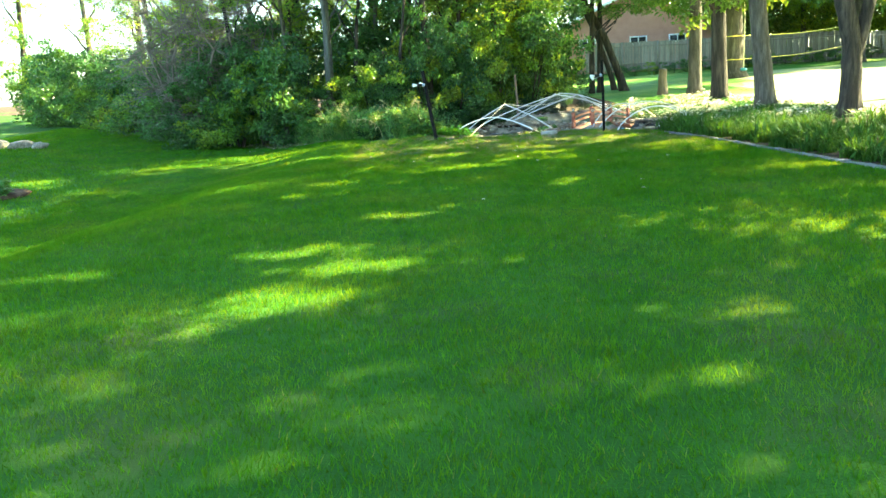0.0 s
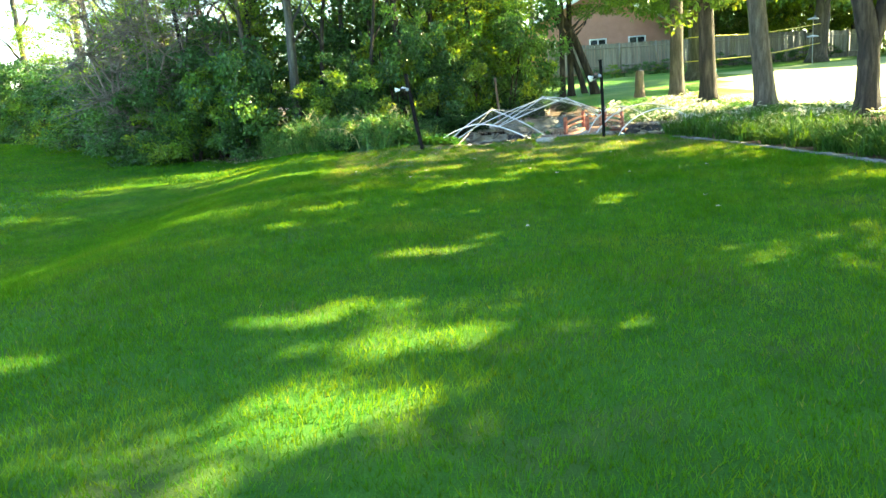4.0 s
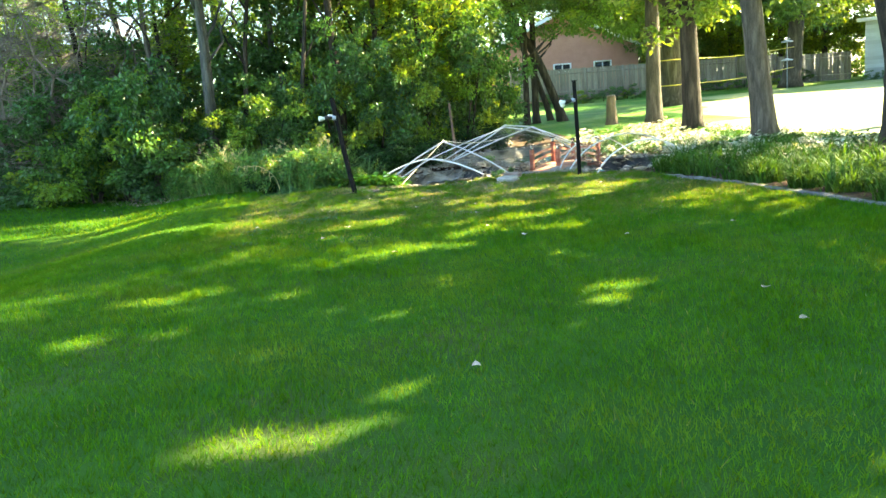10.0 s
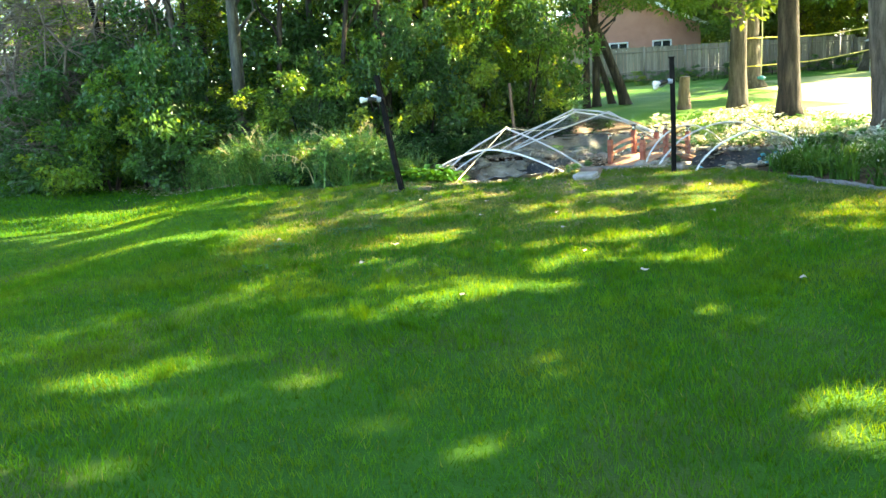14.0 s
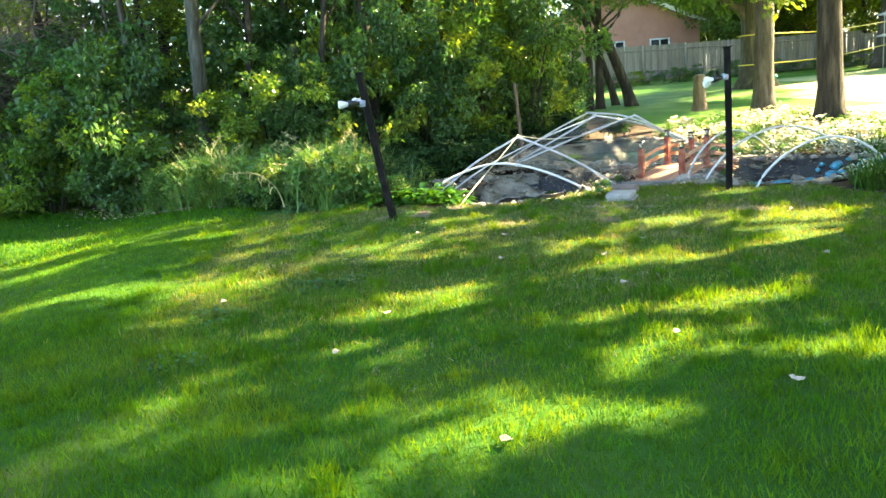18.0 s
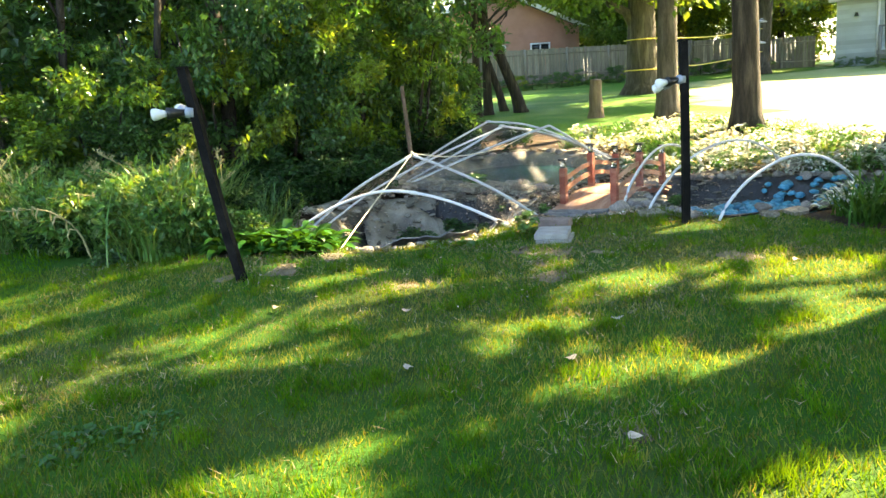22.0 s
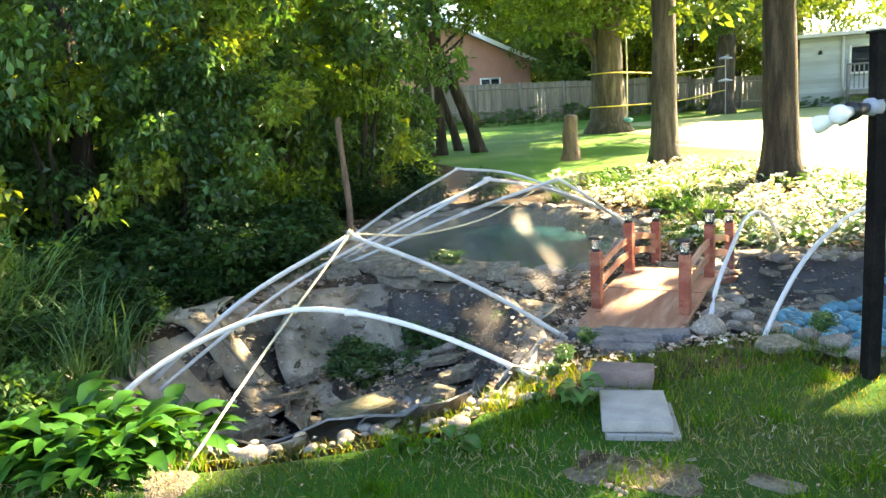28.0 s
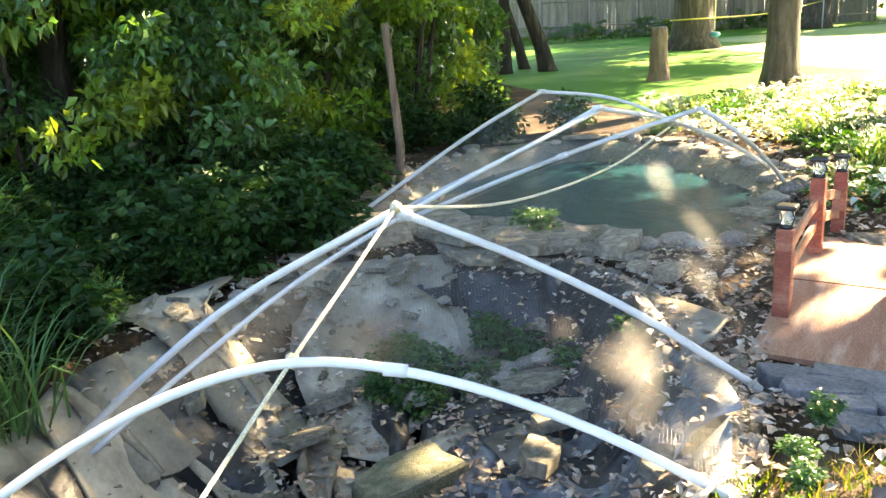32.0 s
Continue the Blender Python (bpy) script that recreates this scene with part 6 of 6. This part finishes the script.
places = [(-0.05 + 0.17 * i + rng1.uniform(-0.06, 0.06), 19.0 + rng1.uniform(-0.15, 0.5), rng1.uniform(0.75, 1.05)) for i in range(-2, 4)] + [(-0.2, 19.5, 1.0), (0.05, 19.45, 0.9), (-0.35, 19.2, 0.9), (0.3, 19.05, 0.9), (-0.05, 19.7, 1.0), (0.1, 19.2, 1.1), (0.2, 18.9, 0.8), (-0.1, 19.15, 1.0), (0.4, 19.15, 0.8)]
planted("dock_plant", DOCK, places, M_HOSTA, "glossy broad-leaved plant beside the lamp post", "plant", "broad-leaved plants")

TALL = [strap_clump("leaves", 95 + i, 90, 1.0, 0.014, 0.12, stiff=0.7) for i in range(4)]
HERB = [crown_mesh("leaves", 120 + i, 26, 900, (0.22, 0.22, 0.38), 0.16, 0.075) for i in range(4)]
places, herbs = [], []
for i in range(300):
    x = rng1.uniform(-4.2, 0.4)
    lo = 19.35 - 0.95 * (min(x, -0.8) + 0.8)
    y = lo + rng1.random() ** 1.3 * 3.0
    if inside(PIT, x, y) > -0.15:
        continue
    k = rng1.uniform(0.6, 1.05) * (0.5 if x > -0.5 else 1.0)
    (places if rng1.random() < 0.42 else herbs).append((x, y, k))
planted("tall_grass", TALL, places, M_WEED, "tall unmown grass tuft at the wood edge", "grass", "tall grass by the pond")
for x, y, s in herbs:
    t = thing("weed", "leafy green weed among the tall grass", "plant", "weeds by the pond", (x, y, float(dug(x, y))))
    part("stem", tube([(0, 0, 0), (0.01, 0, 0.3 * s), (0, 0.01, 0.75 * s)], [0.008, 0.006, 0.003], 5), M_WEED, t)
    part("leaves", matted(HERB[int(x * 100) % 4], M_WEED), None, t, m=pose(0, 0, 0.42 * s, 0, 0, 100 * x) @ Matrix.Diagonal((s, s, s, 1)))
edge = []
for i in range(90):
    x, y = rng1.uniform(-1.6, 0.75), rng1.uniform(19.7, 23.0)
    if inside(PIT, x, y) > -0.12:
        continue
    edge.append((x, y, rng1.uniform(0.35, 0.58)))
planted("bank_grass", TALL, edge[::2], M_STRAP, "arching green grass tuft on the pit bank", "grass", "grass on the pit bank")
planted("bank_weed", [crown_mesh("leaves", 140 + i, 18, 700, (0.34, 0.34, 0.2), 0.17, 0.085) for i in range(3)], [(x, y, s * 1.5) for x, y, s in edge[1::2]], M_LEAF_DARK, "low leafy weed on the pit bank", "plant", "weeds on the pit bank")
under = []
for i in range(110):
    x = rng1.uniform(-5, 5.5)
    y = rng1.uniform(22.6, 27.0) + max(0, -x - 2) * 1.2
    if inside(POOL, x, y) > -0.3 or inside(PIT, x, y) > -0.3:
        continue
    under.append((x, y, rng1.uniform(0.6, 1.1)))
# Thick filler on the bank, its deep shade put into the leaf colour.
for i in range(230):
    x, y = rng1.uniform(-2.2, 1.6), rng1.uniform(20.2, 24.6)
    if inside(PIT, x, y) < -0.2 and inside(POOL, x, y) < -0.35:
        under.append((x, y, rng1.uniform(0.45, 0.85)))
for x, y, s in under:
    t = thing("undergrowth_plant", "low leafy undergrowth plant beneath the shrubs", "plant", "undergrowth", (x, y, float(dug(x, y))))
    part("leaves", matted(HERB[int(abs(x) * 100) % 4], M_LEAF_SHADED), None, t, m=pose(0, 0, 0.3 * s, 0, 0, 100 * x) @ Matrix.Diagonal((s * 1.3, s * 1.3, s, 1)))
for x, y, s in ((1.75, 21.9, 0.75), (2.15, 21.4, 0.75), (2.45, 21.6, 0.85), (1.9, 21.65, 0.75), (2.75, 22.3, 0.7), (1.6, 21.5, 0.7), (2.3, 21.8, 0.7), (1.75, 21.35, 0.6), (2.6, 21.2, 0.7), (2.75, 20.9, 0.5), (2.5, 19.42, 0.22), (2.42, 19.3, 0.25), (2.3, 19.15, 0.22), (1.75, 19.3, 0.3), (1.55, 19.25, 0.25)):
    t = thing("pond_plant", "small leafy plant growing at the pond stones", "plant", "pond plants", (x, y, float(dug(x, y)) + (0.06 if inside(PIT, x, y) > 0.1 else 0.0)))
    part("leaves", matted(HERB[int(x * 10) % 4], M_LEAF_DARK), None, t, m=pose(0, 0, 0.12, 0, 0, 100 * x) @ Matrix.Diagonal((s * 0.8, s * 0.8, s * 0.45, 1)))


# ---- lawn grass ----
def lawn_grass():
    rng = np.random.default_rng(8)
    n = 760000
    x = rng.uniform(-7.5, 5.5, n)
    y = 1.2 + 18.6 * rng.random(n) ** 0.9
    bare = np.zeros(n)
    for bx, by, r in ((2.2, 18.22, 0.3), (2.5, 17.85, 0.22), (2.3, 17.4, 0.3), (1.1, 17.9, 0.3), (0.2, 18.4, 0.35), (3.5, 18.2, 0.3)):
        bare = np.maximum(bare, np.exp(-((x - bx) ** 2 + (y - by) ** 2) / r ** 2))
    hold = np.maximum(np.maximum(inside(PIT, x, y), inside(STREAM, x, y)), np.maximum(inside(POOL, x, y), -9)) < 0.03
    lawn_edge = np.where(x < -0.8, 19.35 - 0.95 * (x + 0.8), 19.5)
    keep = (zone(x, y) == 0) | ((x > 1.5) & (x < 4.2) & (y < 19.6))
    keep &= hold & (y < lawn_edge) & (rng.random(n) > bare * 0.75) & (rng.random(n) > 0.3 * smooth((y - 15) / 2.5))
    x, y = x[keep], y[keep]
    patch = np.sin(x * 2.1 + 1.3 * np.sin(y * 1.7)) * np.sin(y * 1.9 + np.cos(x * 1.4))
    h = 0.046 * (1 + 0.25 * patch) * (1 - 0.25 * smooth((y - 14.5) / 2)) + 0.035 * smooth((y - 18.3) / 1.0) * (x > 1.9)
    stripe = np.tanh(5 * np.sin(2 * np.pi * (0.93 * x - 0.36 * y + 0.12 * np.sin(y)) / 1.1))
    way = 1.2 + 0.9 * np.sin(0.8 * x + 1.1 * np.sin(0.7 * y)) + 0.7 * np.sin(2.3 * y + 1.5 * np.sin(1.9 * x))
    comb = 0.12 * stripe[:, None] * np.array([0.36, 0.93]) + 0.12 * np.stack([np.cos(way), np.sin(way)], -1)
    dry = rng.random(len(x)) < 0.02 + 0.85 * smooth((y - 13.0) / 3.5) * (1 - 0.4 * smooth((y - 18.3) / 0.5)) * (x > -2)
    for pick, material, words in ((~dry, M_BLADE, "short dense green lawn grass"), (dry, M_BLADE_DRY, "thin dry yellowish lawn grass near the pond")):
        me = blades_mesh("lawn_grass", 9, x[pick], y[pick], land(x[pick], y[pick]) - 0.004, h[pick], 0.0066, 0.9, comb[pick])
        me.materials.append(material)
        tagged(new("lawn_grass", me), words, "grass", kind="stuff")


lawn_grass()


def thatch():
    """Dead straw lying in the thin grass before the pond, and tufts of longer blades."""
    rng = np.random.default_rng(28)
    n = 60000
    x, y = rng.uniform(-1.8, 5.2, n), rng.uniform(13.2, 19.4, n)
    bare = spots(x, y, [(2.2, 18.2, 0.4, 0.25), (2.9, 18.2, 0.5, 0.2), (1.8, 18.6, 0.3, 0.2), (2.15, 17.85, 0.35, 0.2), (2.0, 17.4, 0.4, 0.22), (0.9, 17.6, 0.4, 0.25), (0.0, 18.35, 0.5, 0.25), (3.4, 17.3, 0.5, 0.3), (0.3, 18.7, 0.6, 0.2), (2.3, 16.6, 0.5, 0.3), (-0.9, 16.3, 0.5, 0.2), (1.3, 14.9, 0.3, 0.2)])
    patch = 0.5 + 0.5 * np.sin(x * 3.1 + 2 * np.sin(y * 2.3)) * np.sin(y * 3.7 + np.cos(x * 2.9))
    keep = (zone(x, y) == 0) & (rng.random(n) < np.minimum(1, 0.04 + 0.3 * patch * smooth((y - 14) / 3) + 0.9 * bare)) & (inside(PIT, x, y) < -0.02) & (inside(STREAM, x, y) < -0.05)
    x, y = x[keep], y[keep]
    me = blades_mesh("dead_thatch", 29, x, y, land(x, y) + 0.022, 0.024, 0.0055, 2.8)
    me.materials.append(M_THATCH)
    tagged(new("dead_thatch", me), "pale dead straw lying in the thin lawn", "grass", kind="stuff")
    n = 420
    cx, cy = rng.uniform(-2.5, 5.0, n), rng.uniform(11.5, 19.3, n)
    keep = (zone(cx, cy) == 0) & (inside(PIT, cx, cy) < -0.08) & (inside(STREAM, cx, cy) < -0.1)
    cx, cy = np.repeat(cx[keep], 70), np.repeat(cy[keep], 70)
    cx, cy = cx + rng.normal(size=len(cx)) * 0.045, cy + rng.normal(size=len(cx)) * 0.045
    me = blades_mesh("grass_tufts", 30, cx, cy, land(cx, cy), 0.075, 0.006, 0.9)
    me.materials.append(M_BLADE)
    tagged(new("grass_tufts", me), "longer tufts of grass standing in the lawn", "grass", kind="stuff")


thatch()


def bare_patches():
    """Worn spots before the pond where the dry soil shows between the blades."""
    rng = random.Random(41)
    for i, (x, y, r) in enumerate(((2.2, 18.22, 0.36), (2.12, 17.85, 0.24), (2.0, 17.42, 0.26), (0.9, 17.6, 0.18), (0.05, 18.35, 0.28), (3.4, 17.3, 0.24), (2.6, 17.95, 0.14), (-0.35, 18.2, 0.16), (1.35, 14.9, 0.14), (0.45, 18.75, 0.25))):
        t = thing("bare_patch", "bare patch of dry brown soil worn into the lawn", "bare soil", "bare patches in the lawn", (x, y, float(land(x, y)) - 0.017), rng.uniform(0, 360))
        part("soil", slab(700 + i, 0.75 * r, r * rng.uniform(0.35, 0.55), 0.02, 17), M_DRYSOIL, t)
    for k in range(14):
        x, y = rng.gauss(2.2, 0.13), rng.gauss(18.2, 0.07)
        t = thing("pebble", "small pale pebble on the bare soil", "pebble", "pebbles before the pavers", (x, y, float(land(x, y)) + 0.003))
        laid(t, "stone", STONES[k % 4], M_PEBBLE, (0, 0, 0), tuple(rng.uniform(0.008, 0.02) for _ in range(3)), None, rng, 20)


bare_patches()


def swale_grass():
    rng = np.random.default_rng(18)
    n = 260000
    x, y = rng.uniform(-18, -2.0, n), rng.uniform(6, 38, n)
    keep = (zone(x, y) == 0) & ((x < -7.3) | (y > 19.5)) & (y < 19.6 - 1.0 * (x + 0.8))
    x, y = x[keep], y[keep]
    me = blades_mesh("lawn_grass", 19, x, y, land(x, y) - 0.004, 0.06, 0.016, 0.8)
    me.materials.append(M_BLADE)
    tagged(new("lawn_grass", me), "short green grass in the hollow of the lawn", "grass", kind="stuff")


swale_grass()


# ---- litter on lawn and pond ----
def litter():
    rng = np.random.default_rng(21)
    n = 9000
    x, y = rng.uniform(0.2, 6.0, n), rng.uniform(19.3, 25.5, n)
    d = np.maximum(np.maximum(inside(PIT, x, y), inside(POOL, x, y)), inside(STREAM, x, y))
    ok = (d > -0.5) & (rng.random(n) < 0.8)
    x2, y2 = rng.uniform(-6, 7, 900), rng.uniform(22.5, 28, 900)
    x3, y3 = rng.uniform(0.9, 3.7, 4200), rng.uniform(19.4, 23.0, 4200)
    x4, y4 = rng.uniform(-0.6, 5.2, 260), 19.2 - 2.8 * rng.random(260) ** 1.8
    x6 = rng.uniform(-7.5, -2.6, 900)
    y6 = 19.35 - 0.95 * (x6 + 0.8) + rng.uniform(-0.25, 1.0, 900)
    x5, y5 = rng.uniform(4.6, 8.6, 1800), rng.uniform(20.4, 24.5, 1800)
    x, y = np.concatenate([x[ok], x2, x3, x4, x5, x6]), np.concatenate([y[ok], y2, y3, y4, y5, y6])
    n = len(x)
    z = np.array([pit_floor(p, q) + 0.006 if e > 0.0 else float(w) for p, q, e, w in zip(x, y, inside(PIT, x, y), dug(x, y) + 0.03)])
    a = rng.uniform(0, 6.28, n)
    way = unit(np.stack([np.cos(a), np.sin(a), rng.normal(size=n) * 0.25], -1))
    side = unit(np.cross(np.array([0, 0, 1.0]) + rng.normal(size=(n, 3)) * 0.25, way))
    ln = rng.uniform(0.02, 0.06, n) * np.where((y < 19.2), 0.5, 1.0)
    v, f = leaf_arrays(np.stack([x, y, z], -1), way, side, ln, ln * 0.7)
    me = from_arrays("leaf_litter", v, f)
    me.materials.append(M_LITTER)
    tagged(new("leaf_litter", me), "dry brown leaves scattered on soil and stones", "leaf litter", kind="stuff")
    rng = random.Random(3)
    spots = [(0.39, 9.06), (2.33, 9.23), (2.5, 9.97), (0.14, 12.6), (-0.33, 14.6), (1.25, 13.67), (2.39, 12.35), (3.55, 12.5), (-0.6, 13.9), (0.62, 15.9), (1.4, 15.7), (0.8, 16.9), (0.0, 17.3), (1.3, 14.8), (1.5, 12.9), (2.9, 15.1), (1.9, 16.2), (3.6, 16.9), (-1.5, 15.3)]
    for i, (x, y) in enumerate(spots):
        t = thing("fallen_leaf", "curled pale dry leaf lying on the lawn", "leaf", "fallen leaves on the lawn", (x, y, float(land(x, y)) + 0.035), rng.uniform(0, 360))
        bm = bmesh.new()
        ring = [bm.verts.new((0.034 * math.cos(k) * rng.uniform(0.7, 1.3), 0.026 * math.sin(k) * rng.uniform(0.7, 1.2), 0.007 * math.cos(2 * k) + rng.uniform(0, 0.006))) for k in np.linspace(0, 5.6, 9)]
        c = bm.verts.new((0, 0, 0.0))
        for p, q in zip(ring, ring[1:] + ring[:1]):
            bm.faces.new((c, p, q))
        part("blade", bm, M_TANLEAF, t)


M_TANLEAF = surface("tan_dead_leaf", (0.33, 0.27, 0.2), (0.44, 0.37, 0.29), 20, 0.8, 0, 60, spread=0.3)
M_PALELEAF = surface("pale_dead_leaf", (0.4, 0.35, 0.3), (0.56, 0.51, 0.45), 20, 0.8, 0, 60)
litter()


# ---- mulch patch with boulders on the far side of the lawn ----
rng2 = random.Random(8)
for x, y, s in ((-14.3, 26.2, 0.42), (-15.4, 26.6, 0.5), (-13.5, 25.9, 0.28)):
    t = thing("boulder", "pale grey rounded boulder at the lawn edge", "boulder", "boulders at the lawn edge", (x, y, float(land(x, y)) + 0.08))
    laid(t, "stone", STONES[int(s * 10) % 8], M_STONE, (0, 0, 0), (s, s * 0.8, s * 0.9), rng=rng2)
t = thing("mulch_patch", "brown bark mulch ring in the shaded lawn", "mulch", at=(-10.0, 15.9, float(land(-10.0, 15.9)) + 0.0))
part("mulch", stone(91, (1.2, 0.9, 0.16), 0.1, 3), M_SOIL, t)
for x, y, s in ((-9.6, 15.6, 1.0), (-9.0, 15.5, 0.8), (-9.9, 16.0, 0.8)):
    t = thing("bedding_plant", "small green plant growing in the mulch", "plant", "plants in the mulch", (x, y, float(land(x, y)) + 0.1))
    part("leaves", matted(HERB[2], M_WEED), None, t, m=pose(0, 0, 0.16, 0, 0, 50 * x) @ Matrix.Diagonal((s, s, s * 0.6, 1)))

# ---- seed heads over the tall grass ----
SEED = []
for k in range(3):
    rs = random.Random(k)
    b = tube([(0, 0, 0), (0.05, 0, 0.4), (0.18, 0.01, 0.72), (0.38, 0.02, 0.85)], [0.004, 0.0035, 0.003, 0.002], 4)
    for j in range(26):
        z = rs.uniform(0.7, 0.87)
        x = 0.16 + 0.24 * (z - 0.7) / 0.17
        a = rs.uniform(0, 6.28)
        tube([(x, 0.01, z), (x + 0.035 * math.cos(a), 0.01 + 0.035 * math.sin(a), z + 0.04), (x + 0.05 * math.cos(a), 0.01 + 0.05 * math.sin(a), z + 0.03)], [0.002, 0.005, 0.001], 3, bm=b)
    me = bpy.data.meshes.new("stalk")
    b.to_mesh(me)
    b.free()
    SEED.append(me)
for i in range(26):
    x = rng2.uniform(-3.4, -0.3)
    y = 19.5 - 0.95 * (min(x, -0.8) + 0.8) + rng2.random() * 1.6
    t = thing("seed_stalk", "pale dry grass stalk with a drooping seed head", "grass", "seed stalks by the pond", (x, y, float(land(x, y))))
    s = rng2.uniform(0.75, 1.15)
    part("stalk", matted(SEED[i % 3], M_STRAW), None, t, m=pose(0, 0, 0, rng2.uniform(-10, 10), 0, rng2.uniform(0, 360)) @ Matrix.Diagonal((s, s, s, 1)))

# ---- tall grass behind the leaning post, dry bent stalks ----
planted("tall_grass", TALL, [(-0.45 + 0.13 * i + rng2.uniform(-0.05, 0.05), 19.9 + rng2.random() * 1.0, rng2.uniform(0.55, 0.75)) for i in range(5)], M_BLUEGRASS, "tall blue-green grass clump behind the lamp post", "grass", "tall grass by the pond")
for i, (x, y, a, s) in enumerate(((-1.6, 19.75, 165, 0.75), (-1.2, 20.0, 150, 0.8))):
    t = thing("dry_stalk", "bent straw-coloured stalk with curled dead leaves", "plant", "dry stalks by the pond", (x, y, float(land(x, y))), a)
    line = bend([(0, 0, 0), (0.1, 0, 0.45 * s), (0.35, 0.02, 0.72 * s), (0.7, 0.03, 0.74 * s)], 4)
    part("stem", tube(line, [0.012 * (1 - 0.06 * k) for k in range(len(line))], 6), M_STRAW, t)
    for k in range(4, len(line)):
        p = line[k]
        part("leaf", tube([p, p + Vector((0.05, 0.03 * (-1) ** k, 0.02)), p + Vector((0.07, 0.05 * (-1) ** k, -0.04)), p + Vector((0.06, 0.05 * (-1) ** k, -0.09))], [0.003, 0.01, 0.009, 0.002], 4), M_STRAW, t)

# ---- rope swing, hook pole, broad weeds by the steps, bushes along the house ----
t = thing("rope_swing", "rope swing with a blue seat hanging from the old tree", "swing", at=(15.25, 40.3, 1.0))
part("rope_line", tube([(0, 0, 0.05), (0.02, 0, 2.2), (0.0, 0.1, 4.3)], 0.025, 5), M_ROPE, t)
part("seat", stone(33, (0.2, 0.2, 0.09), 0.08, 2), M_BLUE, t, "blue round plastic seat")
t = thing("hook_pole", "thin metal hook pole with two small trays on the lawn", "pole", at=(22.9, 45.0, float(land(22.9, 45.0))))
part("pole", tube([(0, 0, 0), (0, 0, 1.5), (0, 0, 2.5), (0.06, 0, 2.62), (0.16, 0, 2.6)], 0.02, 6), M_LAMPGREY, t)
for z in (1.5, 2.45):
    part("tray", tube([(0, 0, z), (0, 0, z + 0.05), (0, 0, z + 0.12)], [0.3, 0.28, 0.02], 14), M_LAMPGREY, t)
BROAD = [broad_clump("leaves", 150 + i, 9, 0.16, 0.09, 0.16, 0.7) for i in range(3)]
planted("broad_weed", BROAD, [(1.64, 18.74, 0.6), (2.22, 19.05, 0.5), (1.5, 18.82, 0.5)], M_HOSTA, "broad-leaved green weed in the grass beside the steps", "plant", "weeds beside the steps")
UPRIGHT = [broad_clump("leaves", 160 + i, 14, 0.15, 0.06, 0.24, 0.75) for i in range(2)]
for t in planted("upright_weed", UPRIGHT, [(2.3, 18.86, 0.66), (2.35, 18.95, 0.5)], M_WEED, "upright bright green weed beside the pavers", "plant", "weeds beside the steps"):
    part("stem", tube([(0, 0, -0.01), (0.01, 0, 0.1), (0.005, 0.01, 0.2)], [0.005, 0.004, 0.002], 6), M_WEED, t)
for x, y, s in ((3.97, 19.18, 0.3), (2.72, 19.6, 0.25)):
    t = thing("weed", "small leafy weed at the edge of the stream bed", "plant", "weeds beside the steps", (x, y, float(land(x, y))))
    part("leaves", matted(HERB[int(y * 10) % 4], M_LEAF_DARK), None, t, m=pose(0, 0, 0.13, 0, 0, 90 * x) @ Matrix.Diagonal((s, s, s * 0.6, 1)))
for i in range(16):
    q = 0.4 + i * 0.75
    x, y = 28.9 + 0.695 * q - 0.5, 47.3 - 0.72 * q - 0.55
    if 1.8 < q < 10.7:
        x, y = x - 2.2, y - 2.1
    t = thing("house_shrub", "low green bush along the foot of the house", "shrub", "bushes along the house", (x, y, float(land(x, y))))
    part("crown", SHRUB_CROWN[i % 4], (M_LEAF_DARK, M_LEAF_WOOD)[i % 2], t, m=pose(0, 0, 0.2, 0, 0, 70 * i) @ Matrix.Diagonal((0.34, 0.34, 0.24, 1)))

# ---- clover patches on the lawn, pale leaves blown into the pit ----
CLOVER = [broad_clump("leaves", 170 + i, 46, 0.045, 0.2, 0.05, 0.9) for i in range(2)]
planted("clover_patch", CLOVER, [(-0.78, 15.58, 1.0), (-0.95, 15.66, 0.8), (-0.6, 15.75, 0.7), (-1.47, 14.98, 0.9), (-1.6, 15.1, 0.6), (-1.52, 14.05, 0.8)], M_HOSTA, "low patch of clover-like weed in the lawn", "plant", "clover in the lawn")


def pit_leaves():
    rng = np.random.default_rng(77)
    x, y = rng.uniform(0.3, 3.2, 2600), rng.uniform(19.3, 22.6, 2600)
    d = inside(PIT, x, y)
    keep = (d > -0.12) & (np.hypot(x - 1.5, y - 20.6) > 0.55) | (rng.random(2600) < 0.12)
    x, y, d = x[keep], y[keep], d[keep]
    n = len(x)
    z = np.array([pit_floor(p, q) if e > 0.0 else float(dug(p, q)) + 0.025 for p, q, e in zip(x, y, d)]) + 0.008
    a = rng.uniform(0, 6.28, n)
    way = unit(np.stack([np.cos(a), np.sin(a), rng.normal(size=n) * 0.35], -1))
    side = unit(np.cross(np.array([0, 0, 1.0]) + rng.normal(size=(n, 3)) * 0.35, way))
    ln = rng.uniform(0.015, 0.06, n)
    me = from_arrays("leaf_litter", *leaf_arrays(np.stack([x, y, z], -1), way, side, ln, ln * 0.6))
    me.materials.append(M_PALELEAF)
    tagged(new("leaf_litter", me), "pale dead leaves blown over liner and stones of the pit", "leaf litter", kind="stuff")


pit_leaves()
